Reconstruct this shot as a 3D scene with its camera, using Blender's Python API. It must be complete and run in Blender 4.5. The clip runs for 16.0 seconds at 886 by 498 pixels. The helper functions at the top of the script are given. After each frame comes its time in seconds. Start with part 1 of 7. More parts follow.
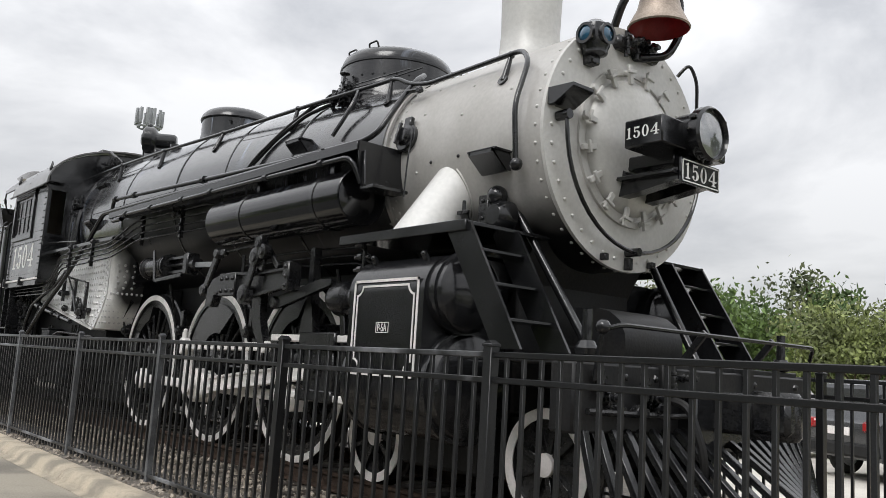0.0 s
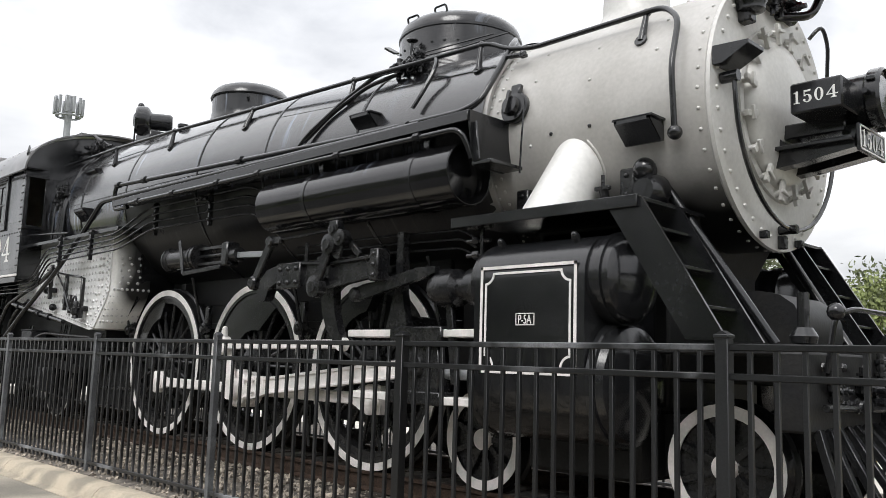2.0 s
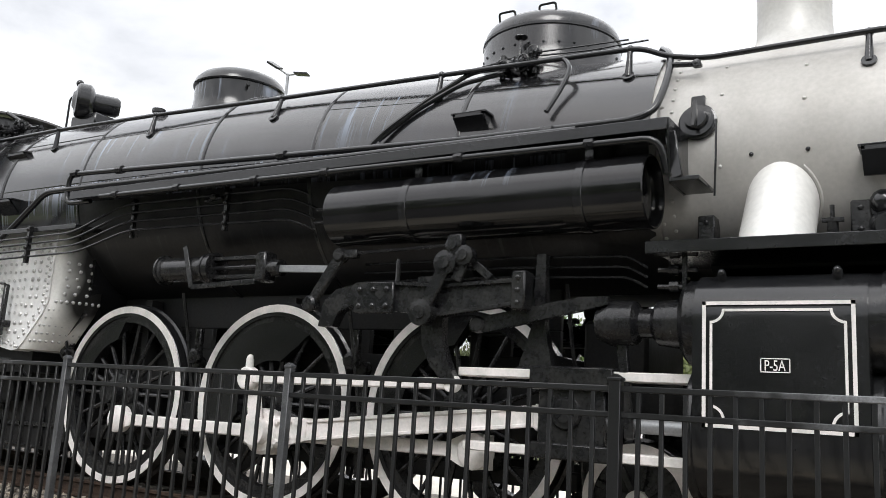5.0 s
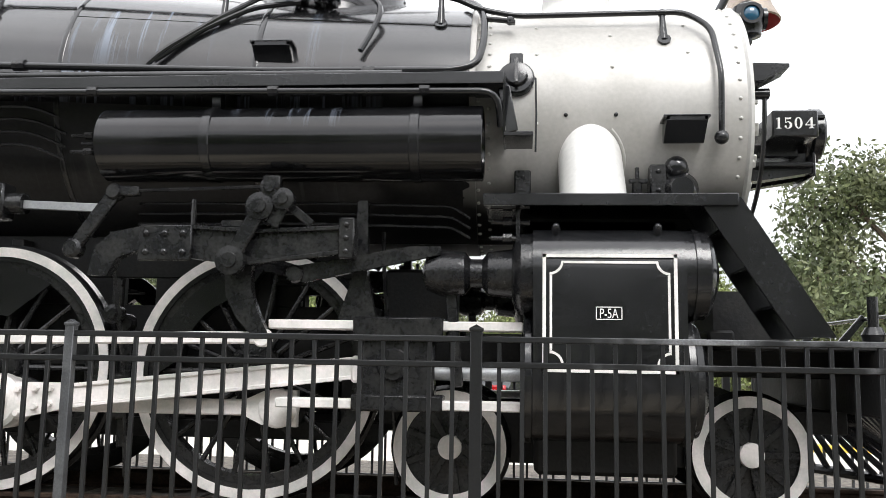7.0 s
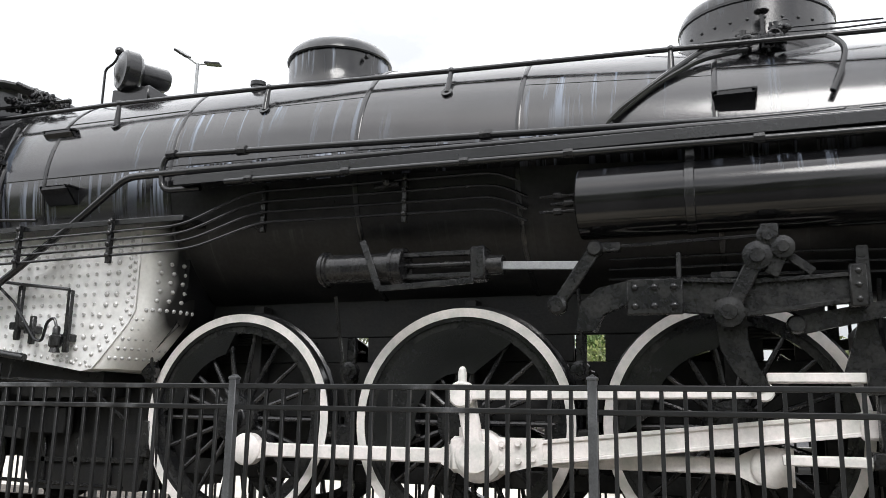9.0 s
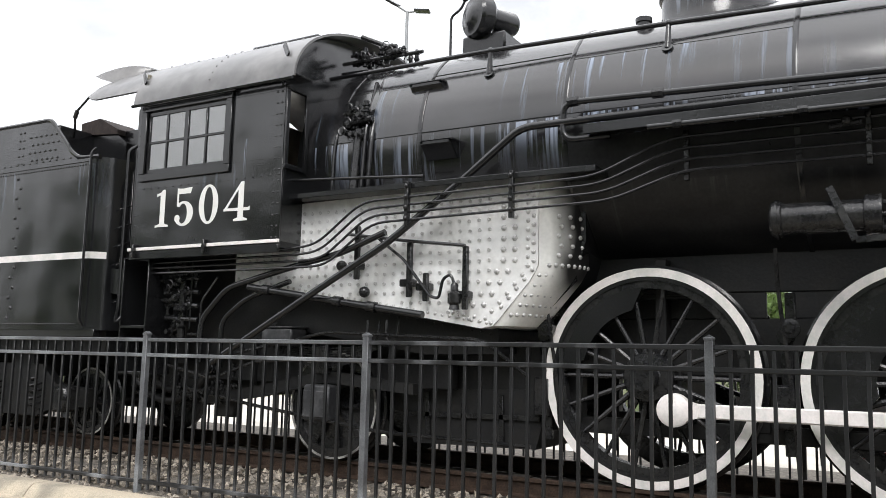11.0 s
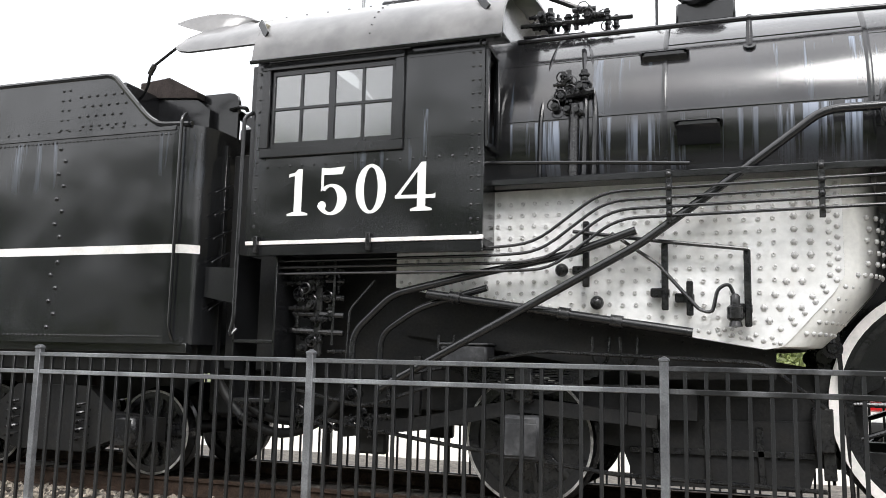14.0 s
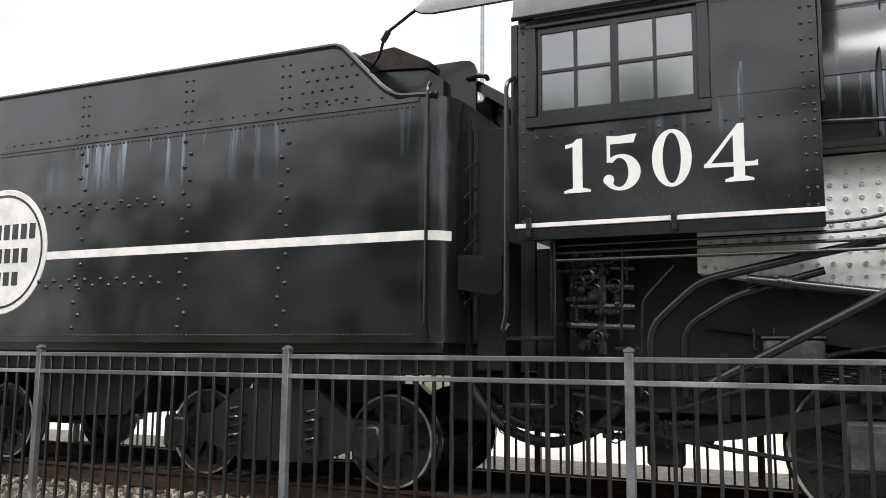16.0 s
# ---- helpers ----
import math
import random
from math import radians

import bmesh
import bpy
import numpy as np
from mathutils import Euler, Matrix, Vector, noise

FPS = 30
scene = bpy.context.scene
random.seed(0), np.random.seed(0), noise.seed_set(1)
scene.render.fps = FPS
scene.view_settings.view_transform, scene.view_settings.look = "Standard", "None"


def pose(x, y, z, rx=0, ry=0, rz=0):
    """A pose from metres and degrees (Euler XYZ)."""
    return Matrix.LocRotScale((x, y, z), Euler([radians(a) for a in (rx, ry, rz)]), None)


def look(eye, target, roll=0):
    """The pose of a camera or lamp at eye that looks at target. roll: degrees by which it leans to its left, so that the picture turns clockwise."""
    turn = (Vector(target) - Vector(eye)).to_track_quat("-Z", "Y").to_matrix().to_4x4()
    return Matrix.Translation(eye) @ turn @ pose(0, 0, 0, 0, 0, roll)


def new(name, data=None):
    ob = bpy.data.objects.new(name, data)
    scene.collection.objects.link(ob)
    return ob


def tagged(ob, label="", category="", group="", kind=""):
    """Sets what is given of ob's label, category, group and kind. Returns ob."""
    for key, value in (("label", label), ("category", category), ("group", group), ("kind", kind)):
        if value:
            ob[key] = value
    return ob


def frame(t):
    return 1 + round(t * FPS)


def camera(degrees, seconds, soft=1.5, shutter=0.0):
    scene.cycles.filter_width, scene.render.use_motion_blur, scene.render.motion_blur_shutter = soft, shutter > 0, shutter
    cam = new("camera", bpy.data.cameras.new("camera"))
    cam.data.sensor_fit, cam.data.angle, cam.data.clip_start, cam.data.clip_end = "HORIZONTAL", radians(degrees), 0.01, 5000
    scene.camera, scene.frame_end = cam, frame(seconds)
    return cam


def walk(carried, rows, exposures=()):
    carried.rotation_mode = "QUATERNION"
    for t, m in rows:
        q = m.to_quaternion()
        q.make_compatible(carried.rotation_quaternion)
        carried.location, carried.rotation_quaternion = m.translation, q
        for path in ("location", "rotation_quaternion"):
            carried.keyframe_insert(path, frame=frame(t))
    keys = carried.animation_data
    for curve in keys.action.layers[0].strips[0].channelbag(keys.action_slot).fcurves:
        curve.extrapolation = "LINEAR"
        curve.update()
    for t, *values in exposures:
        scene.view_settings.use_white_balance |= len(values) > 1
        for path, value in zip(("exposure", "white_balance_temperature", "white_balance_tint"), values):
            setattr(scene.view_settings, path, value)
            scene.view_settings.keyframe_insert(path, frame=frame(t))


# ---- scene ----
cam = camera(55.4, 16.0, soft=0.8)
PATH = [
    (0, (9.947, -5.421, 1.07), (8.421, -4.159, 1.348), 3.5),
    (0.5, (9.585, -5.643, 1.083), (8.1, -4.334, 1.365), 2.9),
    (1, (9.203, -5.742, 1.069), (7.747, -4.393, 1.318), 1.1),
    (1.5, (8.751, -5.884, 1.052), (7.306, -4.523, 1.293), 2.3),
    (2, (8.309, -6.065, 1.061), (6.903, -4.667, 1.32), 1.7),
    (2.5, (7.794, -6.152, 1.06), (6.456, -4.698, 1.369), 1.9),
    (3, (7.322, -6.356, 1.032), (6.025, -4.872, 1.37), 2.7),
    (3.5, (6.856, -6.517, 1.021), (5.627, -4.974, 1.348), 2.6),
    (3.7, (6.636, -6.566, 1.024), (5.448, -4.991, 1.351), 3.3),
    (5.8, (4.929, -6.824, 0.992), (4.195, -5.006, 1.391), 1.7),
    (6, (4.767, -6.805, 0.991), (4.185, -4.933, 1.384), 1.6),
    (6.5, (4.391, -6.824, 1.008), (4.138, -4.87, 1.351), 1.9),
    (7, (4.041, -6.997, 1.033), (3.857, -5.023, 1.296), 1.0),
    (7.5, (3.552, -7.093, 1.08), (3.283, -5.128, 1.344), 0.3),
    (8, (3.161, -7.231, 1.1), (2.786, -5.294, 1.429), 1.4),
    (8.5, (2.705, -7.275, 0.966), (2.198, -5.378, 1.347), 1.0),
    (9, (2.213, -7.33, 0.96), (1.538, -5.489, 1.354), 1.1),
    (9.5, (1.771, -7.482, 0.943), (0.927, -5.699, 1.271), 2.0),
    (10, (1.373, -7.534, 0.934), (0.368, -5.822, 1.179), 1.4),
    (10.2, (1.124, -7.586, 0.947), (0.104, -5.882, 1.186), 1.6),
    (12.3, (-1.871, -8.245, 1.19), (-2.745, -6.47, 1.48), 0.2),
    (12.5, (-2.089, -8.176, 1.18), (-2.942, -6.389, 1.466), 0.1),
    (13, (-2.608, -8.084, 1.164), (-3.37, -6.256, 1.44), 0.5),
    (13.5, (-3.127, -8.003, 1.175), (-3.789, -6.133, 1.433), 0.1),
    (14, (-3.636, -7.881, 1.183), (-4.306, -6.015, 1.446), 1.3),
    (14.5, (-4.14, -7.815, 1.18), (-4.839, -5.967, 1.487), 1.1),
    (15, (-4.641, -7.728, 1.166), (-5.365, -5.887, 1.464), 0.3),
    (15.5, (-5.14, -7.666, 1.161), (-5.934, -5.852, 1.442), 1.3),
    (16, (-5.617, -7.604, 1.187), (-6.434, -5.796, 1.436), 0.5),
]
walk(cam, [(t, look(eye, target, roll)) for t, eye, target, roll in PATH], [(0, -0.42), (2.0, -0.13), (3.7, -0.03), (6.5, -0.10), (7.0, 0.30), (7.5, 0.48), (8.5, 0.03), (9.5, 0.22), (10.2, 0.24), (12.5, -0.30), (13.0, -0.04), (13.5, 0.22), (14.0, 0.42), (14.5, 0.34), (15.0, 0.12), (16, 0.08)])

# ---- light ----
world = bpy.data.worlds.new("overcast")
scene.world = world
world.use_nodes = True
wn, wl = world.node_tree.nodes, world.node_tree.links
wn.clear()


def wnode(kind, **kw):
    n = wn.new(kind)
    for k, v in kw.items():
        n.inputs[k].default_value = v
    return n


wtc = wnode("ShaderNodeTexCoord")
wmap = wnode("ShaderNodeMapping", Scale=(1.0, 1.0, 2.2))
wl.new(wtc.outputs["Generated"], wmap.inputs["Vector"])
wnoise = wnode("ShaderNodeTexNoise", Scale=2.1, Detail=7.0, Roughness=0.55, Distortion=0.3)
wl.new(wmap.outputs[0], wnoise.inputs["Vector"])
wramp = wn.new("ShaderNodeValToRGB")
wramp.color_ramp.elements[0].position, wramp.color_ramp.elements[0].color = 0.35, (0.52, 0.53, 0.555, 1)
wramp.color_ramp.elements[1].position, wramp.color_ramp.elements[1].color = 0.58, (0.92, 0.92, 0.93, 1)
wl.new(wnoise.outputs["Fac"], wramp.inputs["Fac"])
wsky = wn.new("ShaderNodeTexSky")
wsky.sky_type, wsky.sun_disc, wsky.sun_elevation, wsky.sun_rotation = "NISHITA", False, radians(47), radians(201)
wsk = wnode("ShaderNodeMix")
wsk.data_type, wsk.blend_type = "RGBA", "MULTIPLY"
wsk.inputs[0].default_value = 1.0
wl.new(wsky.outputs[0], wsk.inputs[6])
wsk.inputs[7].default_value = (0.1, 0.1, 0.1, 1)
wmix = wn.new("ShaderNodeMix")
wmix.data_type = "RGBA"
wmix.inputs[0].default_value = 0.9
wl.new(wsk.outputs[2], wmix.inputs[6])
wl.new(wramp.outputs[0], wmix.inputs[7])
# an overcast sky is about three times as bright overhead as at its foot
wsep = wn.new("ShaderNodeSeparateXYZ")
wl.new(wtc.outputs["Generated"], wsep.inputs[0])
wup = wn.new("ShaderNodeMapRange")
wup.inputs["To Min"].default_value, wup.inputs["To Max"].default_value = 0.62, 1.75
wl.new(wsep.outputs["Z"], wup.inputs["Value"])
wz = wn.new("ShaderNodeMix")
wz.data_type, wz.blend_type = "RGBA", "MULTIPLY"
wz.inputs[0].default_value = 1.0
wl.new(wmix.outputs[2], wz.inputs[6])
wl.new(wup.outputs[0], wz.inputs[7])
wbg = wnode("ShaderNodeBackground", Strength=1.65)
wl.new(wz.outputs[2], wbg.inputs["Color"])
wout = wn.new("ShaderNodeOutputWorld")
wl.new(wbg.outputs[0], wout.inputs[0])
sun = new("sun", bpy.data.lights.new("sun", "SUN"))
sun.data.energy, sun.data.angle, sun.data.color = 1.75, radians(25), (1.0, 0.985, 0.965)
sun.matrix_world = look((7, -18, 21), (0, 0, 0))

# ---- materials ----


def material(name, colour, rough=0.5, metal=0.0, grain=0.0, scale=6.0, bump=0.0, bscale=60.0, second=None, coat=0.0, vary=0.0, lo=0.42, hi=0.62, spec=0.5, deep=0.01, soft=False):
    """A painted or natural surface: base colour, a second colour in soft stains, fine grain and relief."""
    mat = bpy.data.materials.new(name)
    mat.use_nodes = True
    nt = mat.node_tree
    b = nt.nodes["Principled BSDF"]
    b.inputs["Roughness"].default_value = rough
    b.inputs["Metallic"].default_value = metal
    b.inputs["Coat Weight"].default_value = coat
    b.inputs["Specular IOR Level"].default_value = spec
    b.inputs["Coat Roughness"].default_value = 0.12
    tc = nt.nodes.new("ShaderNodeTexCoord")
    n1 = nt.nodes.new("ShaderNodeTexNoise")
    n1.inputs["Scale"].default_value, n1.inputs["Detail"].default_value = scale, 6
    nt.links.new(tc.outputs["Object"], n1.inputs["Vector"])
    ramp = nt.nodes.new("ShaderNodeValToRGB")
    c2 = second or tuple(c * (1 - grain) for c in colour)
    ramp.color_ramp.elements[0].position, ramp.color_ramp.elements[0].color = lo, (*colour, 1)
    ramp.color_ramp.elements[1].position, ramp.color_ramp.elements[1].color = hi, (*c2, 1)
    nt.links.new(n1.outputs["Fac"], ramp.inputs["Fac"])
    n2 = nt.nodes.new("ShaderNodeTexNoise")
    n2.inputs["Scale"].default_value, n2.inputs["Detail"].default_value = bscale, 4
    nt.links.new(tc.outputs["Object"], n2.inputs["Vector"])
    fine = nt.nodes.new("ShaderNodeMapRange")
    fine.inputs["From Min"].default_value, fine.inputs["From Max"].default_value = 0.3, 0.7
    fine.inputs["To Min"].default_value, fine.inputs["To Max"].default_value = 1 - grain, 1 + grain
    nt.links.new(n2.outputs["Fac"], fine.inputs["Value"])
    mul = nt.nodes.new("ShaderNodeMix")
    mul.data_type, mul.blend_type = "RGBA", "MULTIPLY"
    mul.inputs[0].default_value = 1.0
    nt.links.new(ramp.outputs[0], mul.inputs[6])
    nt.links.new(fine.outputs[0], mul.inputs[7])
    last = mul.outputs[2]
    if vary:
        info = nt.nodes.new("ShaderNodeObjectInfo")
        vr = nt.nodes.new("ShaderNodeMapRange")
        vr.inputs["To Min"].default_value, vr.inputs["To Max"].default_value = 1 - vary, 1 + vary
        nt.links.new(info.outputs["Random"], vr.inputs["Value"])
        m2 = nt.nodes.new("ShaderNodeMix")
        m2.data_type, m2.blend_type = "RGBA", "MULTIPLY"
        m2.inputs[0].default_value = 1.0
        nt.links.new(last, m2.inputs[6])
        nt.links.new(vr.outputs[0], m2.inputs[7])
        last = m2.outputs[2]
    nt.links.new(last, b.inputs["Base Color"])
    rr = nt.nodes.new("ShaderNodeMapRange")
    rr.inputs["To Min"].default_value, rr.inputs["To Max"].default_value = max(0.03, rough - 0.1), min(1, rough + 0.14)
    nt.links.new(n1.outputs["Fac"], rr.inputs["Value"])
    nt.links.new(rr.outputs[0], b.inputs["Roughness"])
    if soft:
        n2 = nt.nodes.new("ShaderNodeTexNoise")
        n2.inputs["Scale"].default_value, n2.inputs["Detail"].default_value = soft, 0.6
        nt.links.new(tc.outputs["Object"], n2.inputs["Vector"])
    if bump:
        bp = nt.nodes.new("ShaderNodeBump")
        bp.inputs["Strength"].default_value, bp.inputs["Distance"].default_value = bump, deep
        nt.links.new(n2.outputs["Fac"], bp.inputs["Height"])
        nt.links.new(bp.outputs[0], b.inputs["Normal"])
    return mat


def island_vary(mat, amount):
    """Vary the colour from piece to piece of a joined mesh."""
    nt = mat.node_tree
    b = nt.nodes["Principled BSDF"]
    link = b.inputs["Base Color"].links[0]
    src = link.from_socket
    g = nt.nodes.new("ShaderNodeNewGeometry")
    vr = nt.nodes.new("ShaderNodeMapRange")
    vr.inputs["To Min"].default_value, vr.inputs["To Max"].default_value = 1 - amount, 1 + amount
    nt.links.new(g.outputs["Random Per Island"], vr.inputs["Value"])
    m2 = nt.nodes.new("ShaderNodeMix")
    m2.data_type, m2.blend_type = "RGBA", "MULTIPLY"
    m2.inputs[0].default_value = 1.0
    nt.links.new(src, m2.inputs[6])
    nt.links.new(vr.outputs[0], m2.inputs[7])
    nt.links.new(m2.outputs[2], b.inputs["Base Color"])
    return mat


def streaked(mat, colour=(0.24, 0.30, 0.40), top=3.7, length=0.9, amount=0.75, narrow=7.0, thin=0.565, broad=0.42):
    """Pale runs of lime water down a black sheet, in broken vertical streaks."""
    nt = mat.node_tree
    b = nt.nodes["Principled BSDF"]
    src = b.inputs["Base Color"].links[0].from_socket
    tc = nt.nodes.new("ShaderNodeTexCoord")
    mp = nt.nodes.new("ShaderNodeMapping")
    mp.inputs["Scale"].default_value = (narrow, 0.05, 0.32)
    nt.links.new(tc.outputs["Object"], mp.inputs["Vector"])
    n = nt.nodes.new("ShaderNodeTexNoise")
    n.inputs["Scale"].default_value, n.inputs["Detail"].default_value, n.inputs["Roughness"].default_value = 1.6, 5, 0.6
    nt.links.new(mp.outputs[0], n.inputs["Vector"])
    r = nt.nodes.new("ShaderNodeValToRGB")
    r.color_ramp.elements[0].position, r.color_ramp.elements[1].position = thin, thin + 0.095
    nt.links.new(n.outputs["Fac"], r.inputs["Fac"])
    big = nt.nodes.new("ShaderNodeTexNoise")
    big.inputs["Scale"].default_value, big.inputs["Detail"].default_value = 0.7, 2
    nt.links.new(tc.outputs["Object"], big.inputs["Vector"])
    r2 = nt.nodes.new("ShaderNodeValToRGB")
    r2.color_ramp.elements[0].position, r2.color_ramp.elements[1].position = broad, broad + 0.18
    nt.links.new(big.outputs["Fac"], r2.inputs["Fac"])
    sep = nt.nodes.new("ShaderNodeSeparateXYZ")
    nt.links.new(tc.outputs["Object"], sep.inputs[0])
    band = nt.nodes.new("ShaderNodeMapRange")
    band.inputs["From Min"].default_value, band.inputs["From Max"].default_value = top - length, top
    nt.links.new(sep.outputs["Z"], band.inputs["Value"])
    under = nt.nodes.new("ShaderNodeMath")
    under.operation = "LESS_THAN"
    under.inputs[1].default_value = top
    nt.links.new(sep.outputs["Z"], under.inputs[0])
    fac = None
    for o in (r.outputs[0], r2.outputs[0], band.outputs[0], under.outputs[0]):
        if fac is None:
            fac = o
            continue
        mm = nt.nodes.new("ShaderNodeMath")
        mm.operation = "MULTIPLY"
        nt.links.new(fac, mm.inputs[0])
        nt.links.new(o, mm.inputs[1])
        fac = mm.outputs[0]
    sc = nt.nodes.new("ShaderNodeMath")
    sc.operation = "MULTIPLY"
    sc.inputs[1].default_value = amount
    nt.links.new(fac, sc.inputs[0])
    mx = nt.nodes.new("ShaderNodeMix")
    mx.data_type = "RGBA"
    nt.links.new(sc.outputs[0], mx.inputs[0])
    nt.links.new(src, mx.inputs[6])
    mx.inputs[7].default_value = (*colour, 1)
    nt.links.new(mx.outputs[2], b.inputs["Base Color"])
    return mat


BLACK = material("black_enamel", (0.0105, 0.0108, 0.0119), 0.19, grain=0.3, scale=2.5, bump=0.08, bscale=35, second=(0.015, 0.0154, 0.0165), coat=0.25)
JACKET = material("boiler_jacket_enamel", (0.010, 0.0102, 0.0110), 0.20, grain=0.25, scale=1.6, bump=0.3, bscale=60, deep=0.02, soft=2.6, second=(0.019, 0.0185, 0.020), coat=0.9)
streaked(JACKET, top=3.72, length=0.6, amount=0.8, narrow=6.0, thin=0.55)
streaked(JACKET, colour=(0.40, 0.45, 0.56), top=3.17, length=0.50, amount=0.95, narrow=9.0, thin=0.52, broad=0.40)
PLAINJ = material("reservoir_enamel", (0.0055, 0.0056, 0.0062), 0.11, grain=0.25, scale=1.6, bump=0.06, bscale=6, second=(0.010, 0.010, 0.0108), coat=0.15)
streaked(PLAINJ, colour=(0.30, 0.34, 0.42), top=2.80, length=0.22, amount=0.8, narrow=5.0, thin=0.54)
DOME = streaked(material("dome_black_enamel", (0.0095, 0.0097, 0.0104), 0.20, grain=0.25, scale=2.2, bump=0.14, bscale=4, second=(0.017, 0.017, 0.018), coat=0.3), colour=(0.34, 0.38, 0.46), top=4.50, length=0.30, amount=0.85, narrow=8.0, thin=0.53, broad=0.40)
GEAR = material("oily_black_steel", (0.0115, 0.0118, 0.0130), 0.20, grain=0.4, scale=7, bump=0.22, bscale=45, second=(0.023, 0.0228, 0.0228))
TENDERB = streaked(material("tender_black_enamel", (0.0085, 0.009, 0.0098), 0.20, grain=0.3, scale=1.7, bump=0.5, bscale=60, deep=0.09, soft=1.9, second=(0.018, 0.0187, 0.0205), coat=0.6), colour=(0.32, 0.37, 0.46), top=3.25, length=0.55, amount=0.65, narrow=6.0, thin=0.55)
DARK = material("dull_black_frame", (0.0115, 0.0118, 0.0128), 0.5, spec=0.35, grain=0.3, scale=5, bump=0.2, bscale=40, second=(0.016, 0.0155, 0.015))
# shaded copy of the jacket enamel: gloss taken out for the boiler's underside
BELLY = material("shaded_black_belly", (0.0105, 0.0107, 0.0115), 0.30, grain=0.3, scale=3, bump=0.1, bscale=30, second=(0.018, 0.018, 0.0185), spec=0.35)
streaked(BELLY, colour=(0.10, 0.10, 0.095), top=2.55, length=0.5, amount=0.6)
FIREB = streaked(material("firebox_silver_paint", (0.88, 0.88, 0.875), 0.4, metal=0.03, grain=0.1, scale=2.4, bump=0.08, bscale=14, second=(0.74, 0.735, 0.72)), colour=(0.50, 0.36, 0.22), top=1.86, length=0.4, amount=0.12, narrow=5.0)
STAY = material("grimy_silver_bolt", (0.56, 0.55, 0.545), 0.38, metal=0.3, grain=0.3, scale=14, bump=0.1, bscale=60, second=(0.62, 0.61, 0.6))
SILVER = material("silver_paint", (0.58, 0.57, 0.545), 0.42, metal=0.12, grain=0.06, scale=1.8, bump=0.05, bscale=30, second=(0.50, 0.49, 0.46))
STEAMP = material("bright_silver_paint", (0.72, 0.71, 0.685), 0.36, metal=0.1, grain=0.06, scale=2.2, bump=0.05, bscale=24, second=(0.70, 0.69, 0.66))


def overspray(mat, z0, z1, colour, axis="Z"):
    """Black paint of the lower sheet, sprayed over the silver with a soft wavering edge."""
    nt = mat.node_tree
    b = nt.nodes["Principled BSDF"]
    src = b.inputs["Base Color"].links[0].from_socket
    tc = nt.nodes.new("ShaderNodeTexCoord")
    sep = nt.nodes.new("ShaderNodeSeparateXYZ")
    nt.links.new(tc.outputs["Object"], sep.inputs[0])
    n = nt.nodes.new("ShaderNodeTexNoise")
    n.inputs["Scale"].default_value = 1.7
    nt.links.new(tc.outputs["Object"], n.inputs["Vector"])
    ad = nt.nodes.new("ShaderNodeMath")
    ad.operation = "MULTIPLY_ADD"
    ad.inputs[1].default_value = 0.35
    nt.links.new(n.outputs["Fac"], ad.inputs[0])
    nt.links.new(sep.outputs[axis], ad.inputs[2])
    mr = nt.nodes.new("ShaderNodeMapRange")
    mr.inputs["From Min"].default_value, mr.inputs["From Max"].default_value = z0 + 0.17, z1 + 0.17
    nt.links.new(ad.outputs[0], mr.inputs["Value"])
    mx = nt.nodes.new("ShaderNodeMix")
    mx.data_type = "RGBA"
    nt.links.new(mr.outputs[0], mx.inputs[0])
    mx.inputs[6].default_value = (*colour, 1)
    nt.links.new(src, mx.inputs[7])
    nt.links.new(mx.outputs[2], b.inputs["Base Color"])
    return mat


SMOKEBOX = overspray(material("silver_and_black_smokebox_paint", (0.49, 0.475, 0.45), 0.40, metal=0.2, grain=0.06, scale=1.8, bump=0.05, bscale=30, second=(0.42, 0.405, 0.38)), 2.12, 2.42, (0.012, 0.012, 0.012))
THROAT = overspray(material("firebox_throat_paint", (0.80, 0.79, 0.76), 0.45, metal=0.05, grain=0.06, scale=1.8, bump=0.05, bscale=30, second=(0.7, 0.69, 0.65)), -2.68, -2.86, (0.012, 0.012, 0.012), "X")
WHITE = material("white_paint", (0.89, 0.84, 0.82), 0.45, grain=0.06, scale=5, bump=0.06, bscale=50, second=(0.70, 0.69, 0.66))
DULLRIM = material("dull_pale_paint", (0.42, 0.41, 0.39), 0.6, grain=0.3, scale=7, second=(0.12, 0.115, 0.11))
NUMBER = material("number_white", (0.82, 0.81, 0.78), 0.5, grain=0.04, scale=8)
FENCE = material("fence_black_powder_coat", (0.013, 0.0135, 0.0145), 0.36, grain=0.3, scale=1.3, bump=0.05, bscale=90, second=(0.19, 0.195, 0.205), vary=0.35, lo=0.56, hi=0.68)
FENCEGREY = material("grey_fence_coat", (0.085, 0.088, 0.094), 0.38, grain=0.25, scale=2.2, bump=0.05, bscale=90, second=(0.20, 0.21, 0.22), vary=0.3, lo=0.45, hi=0.66)
CONCRETE = material("concrete", (0.40, 0.375, 0.33), 0.85, grain=0.16, scale=1.6, bump=0.3, bscale=45, second=(0.27, 0.25, 0.215))
KERB = material("kerb_concrete", (0.50, 0.43, 0.33), 0.85, grain=0.18, scale=2.5, bump=0.35, bscale=60, second=(0.28, 0.25, 0.20))
ROAD = material("worn_road_concrete", (0.36, 0.325, 0.265), 0.9, grain=0.16, scale=0.8, bump=0.3, bscale=50, second=(0.20, 0.185, 0.155))
DARKGROUND = material("added_dark_ground", (0.055, 0.054, 0.052), 0.85, grain=0.25, scale=0.9, bump=0.4, bscale=70, second=(0.085, 0.083, 0.079))
